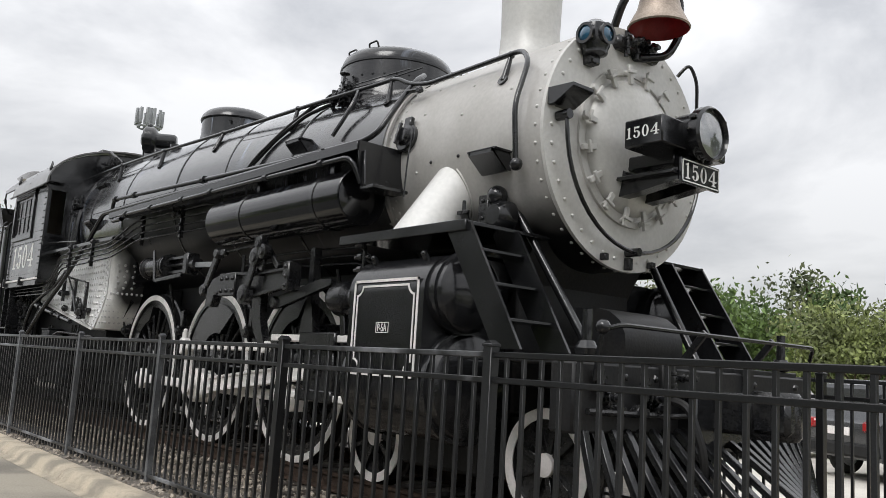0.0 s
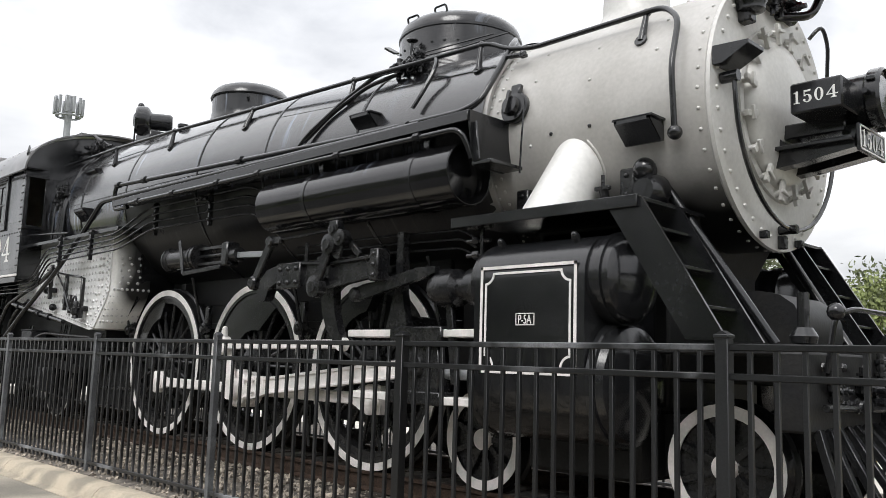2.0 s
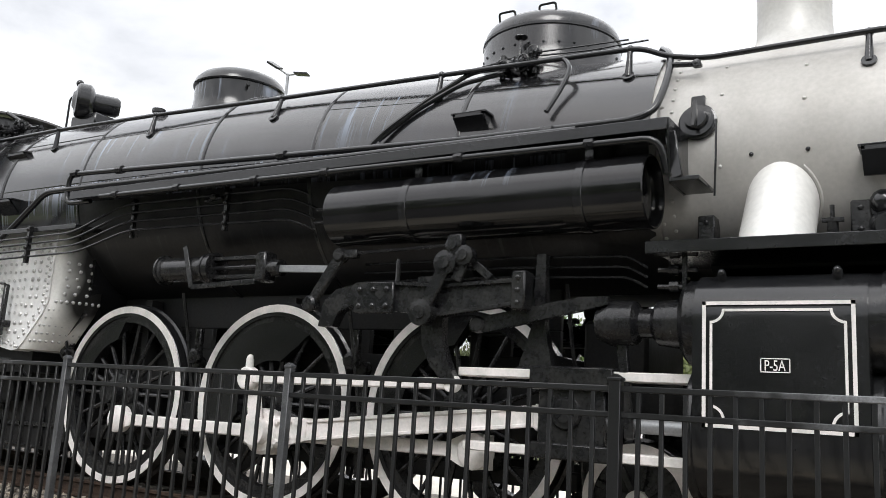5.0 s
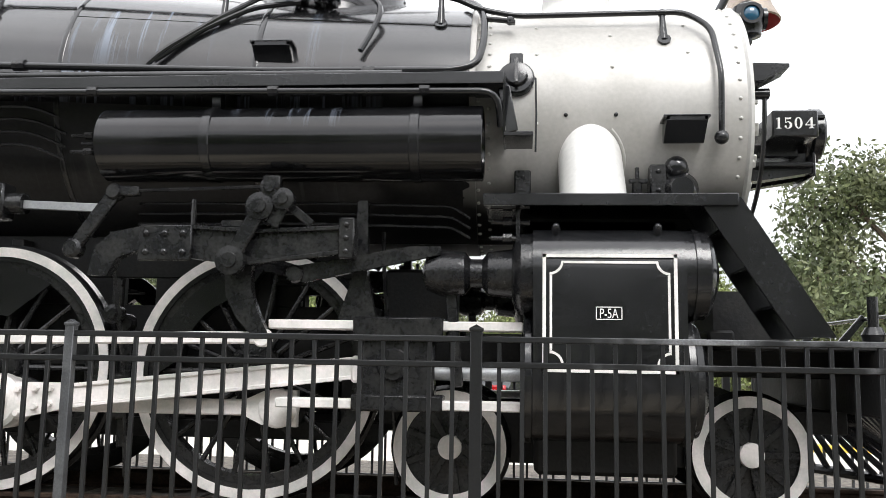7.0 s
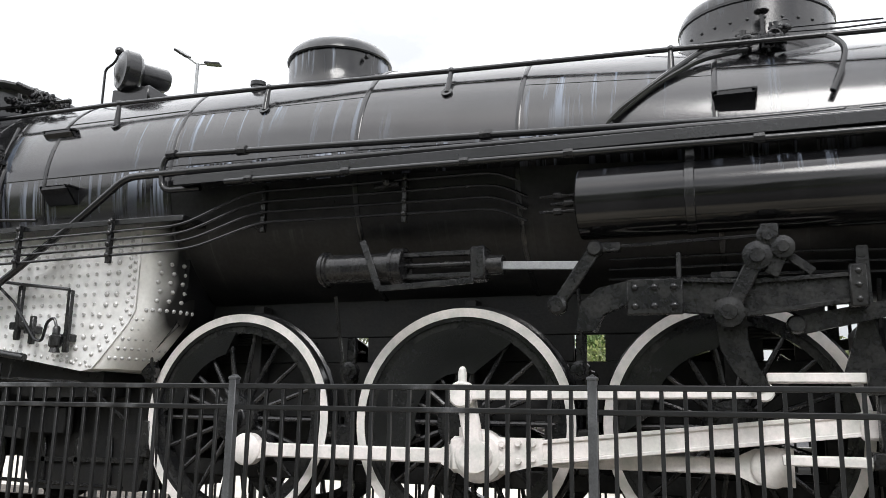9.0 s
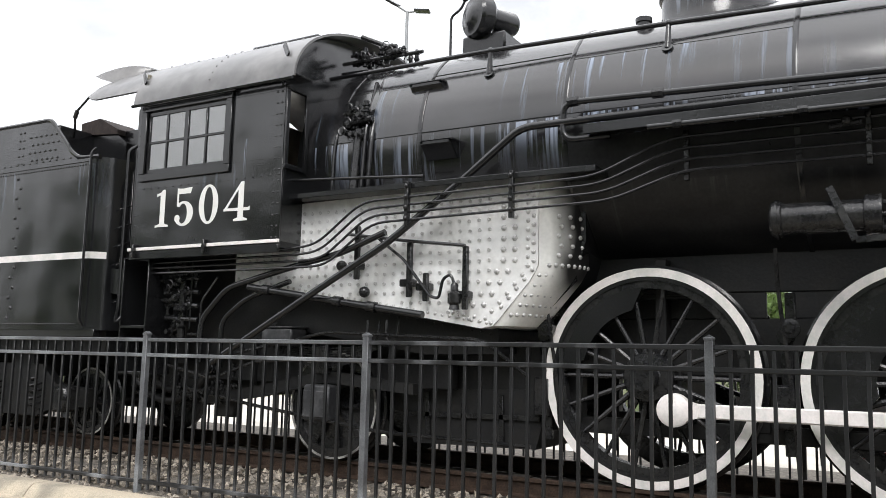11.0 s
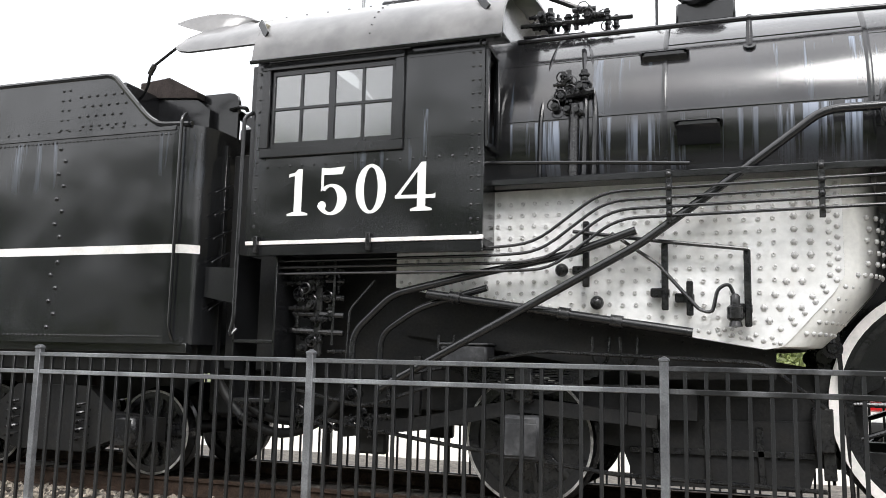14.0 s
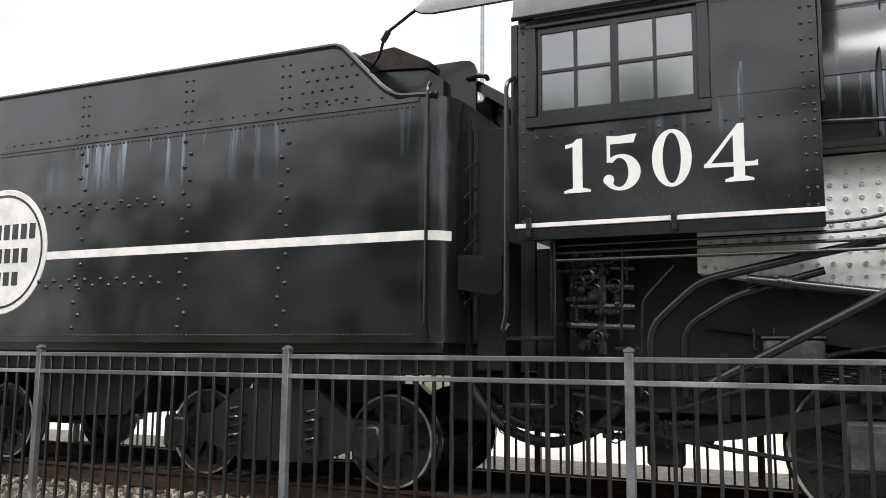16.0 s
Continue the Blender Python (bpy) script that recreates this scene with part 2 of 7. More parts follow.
PALE = material("pale_lot_concrete", (0.62, 0.59, 0.53), 0.85, grain=0.1, scale=0.7, bump=0.2, bscale=30, second=(0.5, 0.47, 0.42))
GRASS = material("grass_ground", (0.07, 0.10, 0.03), 0.95, grain=0.3, scale=0.5, bump=0.5, bscale=20, second=(0.13, 0.12, 0.06))
BALLAST = material("ballast_bed", (0.17, 0.15, 0.125), 0.95, grain=0.5, scale=9, bump=0.9, bscale=28, second=(0.09, 0.08, 0.07))
STONE = island_vary(material("ballast_stone", (0.38, 0.33, 0.27), 0.9, grain=0.25, scale=14, bump=0.4, bscale=80, second=(0.2, 0.18, 0.155)), 0.5)
DUSTY = material("dusty_iron", (0.030, 0.031, 0.034), 0.5, grain=0.3, scale=6, bump=0.2, bscale=30, second=(0.075, 0.076, 0.08))
TIE = material("weathered_tie", (0.06, 0.048, 0.038), 0.9, grain=0.4, scale=12, bump=0.5, bscale=40, second=(0.03, 0.025, 0.02))
RAIL = material("rusty_rail", (0.07, 0.045, 0.032), 0.7, metal=0.4, grain=0.4, scale=9, bump=0.2)
BARK = material("bark", (0.12, 0.09, 0.065), 0.95, grain=0.4, scale=9, bump=0.8, bscale=22, second=(0.07, 0.055, 0.04))
LEAF = island_vary(material("leaf_green", (0.12, 0.185, 0.045), 0.6, grain=0.3, scale=0.6, second=(0.07, 0.12, 0.035)), 0.5)
LEAFY = island_vary(material("leaf_yellow_green", (0.215, 0.255, 0.085), 0.6, grain=0.3, scale=0.6, second=(0.135, 0.16, 0.065)), 0.5)
LEAFD = island_vary(material("leaf_dark_oak", (0.10, 0.125, 0.055), 0.65, grain=0.3, scale=0.6, second=(0.16, 0.175, 0.085)), 0.5)
RED = material("bell_red", (0.36, 0.02, 0.022), 0.4, grain=0.15)
BRASS = material("weathered_bronze", (0.40, 0.33, 0.27), 0.42, metal=0.6, grain=0.2, scale=9)
RUST = material("rust", (0.032, 0.022, 0.019), 0.85, grain=0.4, scale=9, bump=0.4)
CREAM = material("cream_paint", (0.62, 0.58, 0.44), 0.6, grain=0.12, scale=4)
# the lining cream with the cab's inner shade put into its colour
CREAMSHADE = material("shaded_cream_paint", (0.30, 0.275, 0.215), 0.7, grain=0.2, scale=3, second=(0.20, 0.18, 0.14))
YELLOW = material("yellow_line_paint", (0.70, 0.48, 0.06), 0.7, grain=0.2, scale=8)
CARPAINT = material("dark_grey_car_paint", (0.030, 0.032, 0.036), 0.2, metal=0.3, grain=0.05, coat=0.8)
RUBBER = material("tyre_rubber", (0.012, 0.012, 0.012), 0.85, grain=0.2)
TAIL = material("red_lens", (0.35, 0.01, 0.012), 0.15, grain=0.05, coat=0.6)
STEEL = material("galvanised_steel", (0.35, 0.36, 0.37), 0.5, metal=0.6, grain=0.12)


def glass_material(name, tint, rough=0.02, see=0.6):
    mat = bpy.data.materials.new(name)
    mat.use_nodes = True
    nt = mat.node_tree
    nt.nodes.remove(nt.nodes["Principled BSDF"])
    tr = nt.nodes.new("ShaderNodeBsdfTransparent")
    tr.inputs[0].default_value = (*tint, 1)
    gl = nt.nodes.new("ShaderNodeBsdfGlossy")
    gl.inputs["Roughness"].default_value = rough
    mx = nt.nodes.new("ShaderNodeMixShader")
    mx.inputs[0].default_value = 1 - see
    nt.links.new(tr.outputs[0], mx.inputs[1])
    nt.links.new(gl.outputs[0], mx.inputs[2])
    nt.links.new(mx.outputs[0], nt.nodes["Material Output"].inputs[0])
    return mat


PANE = glass_material("dusty_pane", (0.62, 0.63, 0.62), 0.12, 0.72)
LENS = glass_material("lamp_lens", (0.7, 0.72, 0.72), 0.08, 0.55)
BLUELENS = material("blue_marker_lens", (0.02, 0.09, 0.16), 0.08, grain=0.05, coat=1.0)
CARGLASS = material("car_window", (0.012, 0.014, 0.016), 0.06, grain=0.02, coat=0.6)

# ---- mesh tools ----


class Mesh:
    """Collects vertices and faces of one part."""

    def __init__(self):
        self.v, self.f, self.cut = [], [], []

    def add(self, verts, faces, m=None):
        k = len(self.v)
        self.cut.append((k, len(self.f)))
        self.v += [tuple(m @ Vector(p)) if m else tuple(p) for p in verts]
        self.f += [tuple(i + k for i in f) for f in faces]
        return self

    def box(self, x0, x1, y0, y1, z0, z1, b=0.006, m=None):
        b = min(b, (x1 - x0) * 0.3, (y1 - y0) * 0.3, (z1 - z0) * 0.3)
        bm = bmesh.new()
        bmesh.ops.create_cube(bm, size=1.0, matrix=Matrix.Translation(((x0 + x1) / 2, (y0 + y1) / 2, (z0 + z1) / 2)) @ Matrix.Diagonal((x1 - x0, y1 - y0, z1 - z0, 1)))
        if b > 0:
            bmesh.ops.bevel(bm, geom=bm.edges[:], offset=b, segments=1, affect="EDGES")
        bm.verts.index_update()
        vs, fs = [tuple(p.co) for p in bm.verts], [tuple(q.index for q in f.verts) for f in bm.faces]
        bm.free()
        return self.add(vs, fs, m)

    def prism(self, poly, axis, a0, a1, m=None):
        """Polygon of (u, w) swept along axis; u, w are the two other axes in order."""
        n = len(poly)

        def at(u, w, a):
            return {"x": (a, u, w), "y": (u, a, w), "z": (u, w, a)}[axis]
        vs = [at(u, w, a0) for u, w in poly] + [at(u, w, a1) for u, w in poly]
        fs = [(i, (i + 1) % n, n + (i + 1) % n, n + i) for i in range(n)] + [tuple(range(n - 1, -1, -1)), tuple(range(n, 2 * n))]
        return self.add(vs, fs, m)

    def lathe(self, prof, c, axis="x", n=24, closed=False, a0=0.0, a1=360.0, m=None, caps=True):
        """Revolve (radius, height) pairs round an axis through c."""
        full = abs(a1 - a0) >= 360
        k = n if full else n + 1
        vs, fs, p = [], [], len(prof)
        for i in range(k):
            a = radians(a0 + (a1 - a0) * i / n)
            s, co = math.sin(a), math.cos(a)
            for r, h in prof:
                u, w = r * co, r * s
                vs.append({"x": (c[0] + h, c[1] + u, c[2] + w), "y": (c[0] + u, c[1] + h, c[2] + w), "z": (c[0] + u, c[1] + w, c[2] + h)}[axis])
        for i in range(n):
            j = (i + 1) % k
            for q in range(p if closed else p - 1):
                r = (q + 1) % p
                fs.append((i * p + q, j * p + q, j * p + r, i * p + r))
        if not closed and full and caps:
            for q in (0, p - 1):
                if prof[q][0] > 1e-6:
                    fs.append(tuple(i * p + q for i in range(k)))
        return self.add(vs, fs, m)

    def loft(self, rings):
        """Skin over closed rings of equal count, capped."""
        n = len(rings[0])
        vs = [p for r in rings for p in r]
        fs = [(j * n + i, j * n + (i + 1) % n, (j + 1) * n + (i + 1) % n, (j + 1) * n + i) for j in range(len(rings) - 1) for i in range(n)]
        return self.add(vs, fs + [tuple(range(n)), tuple(range((len(rings) - 1) * n, len(rings) * n))])

    def cyl(self, a, b, r, n=14, r2=None, b_=0.0):
        """Solid round bar from a to b."""
        a, b = Vector(a), Vector(b)
        d = (b - a).length
        m = Matrix.Translation(a) @ (b - a).to_track_quat("Z", "Y").to_matrix().to_4x4()
        r2 = r if r2 is None else r2
        e = min(b_, d * 0.4)
        prof = [(r, 0), (r2, d)] if not e else [(r - e, 0), (r, e), (r2, d - e), (r2 - e, d)]
        return self.lathe(prof, (0, 0, 0), "z", n, m=m)

    def ball(self, c, r, n=12, k=7, squash=1.0):
        return self.lathe([(r * math.sin(math.pi * i / k), -r * squash * math.cos(math.pi * i / k)) for i in range(k + 1)], c, "z", n)

    def tube(self, pts, r, n=8, bend=0.0, steps=4):
        """Pipe along a polyline, its corners rounded by the radius bend."""
        pts = [Vector(p) for p in pts]
        if bend and len(pts) > 2:
            out = [pts[0]]
            for a, b, c in zip(pts, pts[1:], pts[2:]):
                e = min(bend, (a - b).length * 0.48, (c - b).length * 0.48)
                p, q = b + (a - b).normalized() * e, b + (c - b).normalized() * e
                for i in range(steps + 1):
                    t = i / steps
                    out.append(p * (1 - t) ** 2 + b * 2 * t * (1 - t) + q * t * t)
            pts = out + [pts[-1]]
        t0 = (pts[1] - pts[0]).normalized()
        u = t0.orthogonal().normalized()
        vs, fs = [], []
        for i, p in enumerate(pts):
            t = ((pts[min(i + 1, len(pts) - 1)] - pts[max(i - 1, 0)])).normalized()
            u = (u - t * u.dot(t)).normalized()
            w = t.cross(u)
            for k in range(n):
                a = 2 * math.pi * k / n
                vs.append(tuple(p + u * (r * math.cos(a)) + w * (r * math.sin(a))))
        for i in range(len(pts) - 1):
            for k in range(n):
                j = (k + 1) % n
                fs.append((i * n + k, i * n + j, (i + 1) * n + j, (i + 1) * n + k))
        fs += [tuple(range(n - 1, -1, -1)), tuple(range((len(pts) - 1) * n, len(pts) * n))]
        return self.add(vs, fs)

    def bar(self, a, b, w, h, up=(0, 0, 1), b_=0.004):
        """Flat bar from a to b, w across and h along up."""
        a, b = Vector(a), Vector(b)
        x = (b - a).normalized()
        y = Vector(up).cross(x).normalized()
        z = x.cross(y)
        m = Matrix((x, y, z)).transposed().to_4x4()
        m.translation = a
        return self.box(0, (b - a).length, -w / 2, w / 2, -h / 2, h / 2, b_, m)

    def rivets(self, points, r, normal=(0, -1, 0), n=6):
        """Low round heads."""
        q = Vector(normal).to_track_quat("Z", "Y").to_matrix().to_4x4()
        for p in points:
            self.lathe([(r, -r * 0.25), (r * 0.85, r * 0.3), (r * 0.45, r * 0.6), (0, r * 0.68)], (0, 0, 0), "z", n, m=Matrix.Translation(p) @ q)
        return self

    def pieces(self):
        """Each shape added, as a mesh of its own."""
        out, ends = [], self.cut[1:] + [(len(self.v), len(self.f))]
        for (v0, f0), (v1, f1) in zip(self.cut, ends):
            m = Mesh()
            out.append(m.add(self.v[v0:v1], [tuple(i - v0 for i in f) for f in self.f[f0:f1]]))
        return out

    def mirrored(self):
        m = Mesh()
        m.cut = list(self.cut)
        m.v = [(x, -y, z) for x, y, z in self.v]
        m.f = [tuple(reversed(f)) for f in self.f]
        return m

    def data(self, name, mat, sharp=38):
        me = bpy.data.meshes.new(name)
        me.from_pydata(self.v, [], self.f)
        bm = bmesh.new()
        bm.from_mesh(me)
        bmesh.ops.remove_doubles(bm, verts=bm.verts[:], dist=1e-5) if len(bm.verts) < 60000 else None
        if len(bm.faces) < 30000:
            bmesh.ops.recalc_face_normals(bm, faces=bm.faces[:])
        bm.to_mesh(me)
        bm.free()
        me.materials.append(mat)
        me.polygons.foreach_set("use_smooth", [True] * len(me.polygons))
        me.set_sharp_from_angle(angle=radians(sharp))
        me.update()
        return me


def part(name, m, mat, parent=None, label="", kind="", sharp=38):
    ob = new(name, m.data(name, mat, sharp))
    if parent is not None:
        ob.parent = parent
        ob.matrix_parent_inverse = parent.matrix_basis.inverted() if parent.parent is None else Matrix.Identity(4)
    return tagged(ob, label, kind=kind)


def both(name, m, mat, parent, label="", kind=""):
    part(name, m.mirrored(), mat, parent, label, kind)
    return part(name, m, mat, parent, label, kind)


def parts(name, m, mat, parent, label=""):
    """Every shape of m as a part of its own."""
    for q in m.pieces():
        part(name, q, mat, parent, label)


def both_parts(name, m, mat, parent, label=""):
    parts(name, m, mat, parent, label)
    parts(name, m.mirrored(), mat, parent, label)


def fittings(m, c, ext, n, r=random.Random(3)):
    """Adds short flanged pipe pieces, nuts and small handwheels about a point."""
    for i in range(n):
        p = Vector((c[0] + r.uniform(-ext[0], ext[0]), c[1] + r.uniform(-ext[1], ext[1]), c[2] + r.uniform(-ext[2], ext[2])))
        ax = r.choice("xxzzy")
        d, q = r.uniform(0.05, 0.11), r.uniform(0.014, 0.028)
        m.lathe([(q, -d), (q, -d * 0.45), (q * 1.7, -d * 0.45), (q * 1.7, -d * 0.25), (q, -d * 0.2), (q * 1.25, 0), (q, d * 0.3), (q * 1.6, d * 0.35), (q * 1.6, d * 0.55), (q, d * 0.6), (q, d)], p, ax, 9)
        if i % 4 == 0:
            m.lathe([(0.045, -0.006), (0.055, 0), (0.045, 0.006)], p + Vector((0, -0.06, 0)), "y", 12, closed=True)
            m.cyl(p, p + Vector((0, -0.06, 0)), 0.008, 6)
    return m


def thing(name, label, category, at=(0, 0, 0), group=""):
    ob = new(name)
    ob.location = at
    bpy.context.view_layer.update()
    return tagged(ob, label, category, group)


def lettering(text, size, width=None, thick=0.004, bold=0.0):
    """Flat letters in the x-z plane, facing -y, from the built-in font; centred."""
    cu = bpy.data.curves.new("text", "FONT")
    cu.body, cu.size, cu.extrude, cu.offset, cu.align_x, cu.align_y = text, 1.0, 0.02, bold, "CENTER", "CENTER"
    cu.resolution_u = 6
    tmp = bpy.data.objects.new("text", cu)
    scene.collection.objects.link(tmp)
    me = bpy.data.meshes.new_from_object(tmp.evaluated_get(bpy.context.evaluated_depsgraph_get()))
    vs = [tuple(v.co) for v in me.vertices]
    fs = [tuple(p.vertices) for p in me.polygons]
    bpy.data.objects.remove(tmp)
    bpy.data.meshes.remove(me)
    xs, ys = [v[0] for v in vs], [v[1] for v in vs]
    w, h = max(xs) - min(xs), max(ys) - min(ys)
    cx, cy = (max(xs) + min(xs)) / 2, (max(ys) + min(ys)) / 2
    sx = (width / w) if width else size / h
    m = Mesh()
    m.add([((x - cx) * sx, -z / 0.02 * thick, (y - cy) * size / h) for x, y, z in vs], fs)
    return m


def moved(m, mat):
    q = Mesh()
    q.cut = list(m.cut)
    q.v = [tuple(mat @ Vector(p)) for p in m.v]
    q.f = list(m.f)
    return q


rnd = random.Random(7)


def digits(text, height):
    """Painted slab-serif numerals, facing -y and centred."""
    def ring(cx, cy, rx, ry, ix, iy, jx, a0, a1, k):
        o = [(cx + rx * math.cos(radians(a0 + (a1 - a0) * i / k)), cy + ry * math.sin(radians(a0 + (a1 - a0) * i / k))) for i in range(k + 1)]
        n = [(jx + ix * math.cos(radians(a0 + (a1 - a0) * i / k)), cy + iy * math.sin(radians(a0 + (a1 - a0) * i / k))) for i in range(k + 1)]
        return [[o[i], o[i + 1], n[i + 1], n[i]] for i in range(k)]
    shapes = {
        "1": (0.49, [[(0.02, 0.83), (0.16, 0.86), (0.16, 0.0), (0.34, 0.0), (0.34, 1.0), (0.24, 1.0), (0.16, 0.93), (0.02, 0.90)], [(0.0, 0.0), (0.49, 0.0), (0.49, 0.045), (0.36, 0.085), (0.14, 0.085), (0.0, 0.045)]]),
        "5": (0.70, [[(0.10, 0.84), (0.58, 0.84), (0.64, 1.0), (0.30, 0.98), (0.10, 1.0)], [(0.10, 0.50), (0.16, 0.53), (0.16, 0.98), (0.10, 0.98)]] + ring(0.35, 0.315, 0.35, 0.33, 0.165, 0.265, 0.32, 138, -145, 22) + [[(0.13 + 0.10 * math.cos(i * 0.628), 0.19 + 0.10 * math.sin(i * 0.628)) for i in range(10)]]),
        "0": (0.68, ring(0.34, 0.5, 0.34, 0.515, 0.155, 0.45, 0.34, 0, 360, 30)),
        "4": (0.87, [[(0.48, 0.0), (0.66, 0.0), (0.66, 1.0), (0.56, 1.0), (0.48, 0.9)], [(0.0, 0.27), (0.87, 0.25), (0.87, 0.36), (0.82, 0.33), (0.0, 0.34)], [(0.0, 0.30), (0.09, 0.30), (0.52, 0.86), (0.56, 1.0)], [(0.34, 0.0), (0.80, 0.0), (0.80, 0.045), (0.68, 0.085), (0.46, 0.085), (0.34, 0.045)]]),
    }
    m, x = Mesh(), 0.0
    for ch in text:
        w, polys = shapes[ch]
        for k, poly in enumerate(polys):
            if len(polys) > 10 and 2 <= k < len(polys) - 1 or ch == "0":
                m.prism([(x + u, v - 0.5) for u, v in poly], "y", -0.010, 0.0)
            else:
                m.prism([(x + u, v - 0.5) for u, v in poly], "y", -0.0105 - 0.0012 * (k % 5), 0.0)
        x += w + 0.20
    mid = (x - 0.20) / 2
    m.v = [((px - mid) * height, py * 0.25, pz * height) for px, py, pz in m.v]
    return m



def fence_y(x):
    return -1.98 + 0.0095 * x

# ---- ground ----
GZ = -0.34
g = Mesh()
g.add([(-900, -900, GZ - 0.14), (900, -900, GZ - 0.14), (900, 900, GZ - 0.14), (-900, 900, GZ - 0.14)], [(0, 1, 2, 3)])
tagged(part("ground", g, GRASS), "mown green and tan grass ground", "ground", kind="structure")
g = Mesh().box(-60, 60, -4.6, -2.42, GZ - 0.3, GZ - 0.1, 0.0)
tagged(part("pavement", g, ROAD), "stained tan concrete strip beside the kerb", "pavement", kind="structure")
# unseen dark ground, added to cut bounce and reflections on the black enamel
g = Mesh().box(-60, 60, -18.5, -4.606, GZ - 0.3, GZ - 0.104, 0.0)
tagged(part("road", g, DARKGROUND), "dark unseen ground added beyond the concrete strip", "road", kind="structure")
g = Mesh().box(-60, 60, 5.1, 15.5, GZ - 0.3, GZ - 0.06, 0.0)
tagged(part("pavement", g, PALE), "bright bare concrete lot behind the train", "pavement", kind="structure")
kerb = tagged(new("kerb"), "weathered tan concrete kerb along the fence", "kerb", kind="structure")
prof = [(-2.50, GZ - 0.25), (-2.50, GZ - 0.095), (-2.42, GZ - 0.08), (-2.36, GZ + 0.0), (-2.31, GZ + 0.035), (-2.14, GZ + 0.045), (-2.14, GZ - 0.25)]
for i in range(14):
    x0 = -21 + i * 2.6
    part("kerb_stone", Mesh().prism(prof, "x", x0 + 0.006, x0 + 2.594), KERB, kerb)
prof = [(-2.3, GZ - 0.3), (-2.14, GZ + 0.02), (-1.75, -0.24), (-1.35, -0.19), (1.35, -0.19), (1.8, -0.26), (2.4, GZ), (4.9, GZ - 0.02), (5.2, GZ - 0.3)]
tagged(part("track_bed", Mesh().prism(prof, "x", -40, 12), BALLAST), "brown gravel track bed under the rails", "track bed", kind="structure")
# rails and sleepers
railp = [(-0.07, -0.17), (0.07, -0.17), (0.07, -0.155), (0.012, -0.14), (0.012, -0.045), (0.035, -0.03), (0.035, -0.004), (0.028, 0), (-0.028, 0), (-0.035, -0.004), (-0.035, -0.03), (-0.012, -0.045), (-0.012, -0.14), (-0.07, -0.155)]
for s in (-1, 1):
    ob = part("rail", Mesh().prism([(u + s * 0.753, w) for u, w in railp], "x", -40, 9.5), RAIL)
    tagged(ob, "rusty brown steel rail under the wheels", "rail", group="track rails")
tie = Mesh().box(-0.11, 0.11, -1.3, 1.3, -0.32, -0.172, 0.012).data("sleeper", TIE)
for i in range(48):
    ob = new("sleeper", tie)
    ob.location = (-19 + i * 0.56 + rnd.uniform(-0.02, 0.02), rnd.uniform(-0.04, 0.04), 0)
    tagged(ob, "weathered dark timber sleeper in gravel", "sleeper", group="track sleepers")
# loose stones
m = Mesh()
for i in range(7000):
    x = rnd.uniform(-16, 9)
    y = rnd.choice((-1, -1, -1, 1)) * rnd.uniform(0.84, 2.12)
    if y > 0:
        z = -0.2 if y < 1.4 else -0.22 - (y - 1.4) * 0.1
    else:
        z = -0.19 if y > -1.35 else (-0.19 - (-1.35 - y) / 0.4 * 0.05 if y > -1.75 else -0.24 - (-1.75 - y) / 0.39 * 0.09)
    r = rnd.uniform(0.018, 0.045)
    q = Euler((rnd.uniform(0, 6), rnd.uniform(0, 6), rnd.uniform(0, 6))).to_matrix()
    pts = [q @ (Vector(d).normalized() * r * rnd.uniform(0.7, 1.25)) + Vector((x, y, z + r * 0.25)) for d in ((1, 0, 0), (-1, 0, 0), (0, 1, 0), (0, -1, 0), (0, 0, 0.75), (0, 0, -0.75), (0.7, 0.7, 0.5))]
    m.add(pts, [(0, 2, 6), (0, 6, 4), (2, 4, 6), (2, 1, 4), (1, 3, 4), (3, 0, 4), (2, 0, 5), (1, 2, 5), (3, 1, 5), (0, 3, 5)])
tagged(part("gravel", m, STONE, sharp=10), "loose pale and brown crushed stones", "gravel", kind="stuff")

# ---- locomotive ----
loco = thing("steam_locomotive", "black and silver steam locomotive with white-rimmed wheels on rails", "locomotive")
# boiler axis height and radius along x
BO = [(3.66, 2.95, 1.035), (2.0, 3.0, 1.09), (0.6, 3.055, 1.14), (-0.9, 3.09, 1.175), (-2.7, 3.10, 1.19), (-4.5, 3.10, 1.19), (-5.62, 3.10, 1.19)]


def boiler(x):
    for (xa, za, ra), (xb, zb, rb) in zip(BO, BO[1:]):
        if x >= xb:
            t = min(1, max(0, (x - xa) / (xb - xa)))
            return za + (zb - za) * t, ra + (rb - ra) * t
    return BO[-1][1:]


def on_boiler(x, z=None, ang=None, off=0.0):
    """Point on the right flank of the boiler at height z, or at ang degrees above level."""
    zc, r = boiler(x) if x < 3.66 else (2.93, 1.0)
    if ang is None:
        ang = math.degrees(math.asin(max(-1, min(1, (z - zc) / (r + off)))))
    return (x, -(r + off) * math.cos(radians(ang)), zc + (r + off) * math.sin(radians(ang)))


def shell(xs, grow=0.0, a0=0, a1=360, n=56):
    m = Mesh()
    k = len(xs)
    vs, fs = [], []
    full = a1 - a0 >= 360
    w = n if full else n + 1
    for x in xs:
        zc, r = boiler(x)
        r += grow
        for i in range(w):
            a = radians(a0 + (a1 - a0) * i / n)
            vs.append((x, -r * math.cos(a), zc + r * math.sin(a)))
    for j in range(k - 1):
        for i in range(n):
            h = (i + 1) % w
            fs.append((j * w + i, j * w + h, (j + 1) * w + h, (j + 1) * w + i))
    if full:
        fs += [tuple(range(n)), tuple(range((k - 1) * n, k * n))]
    return m.add(vs, fs)


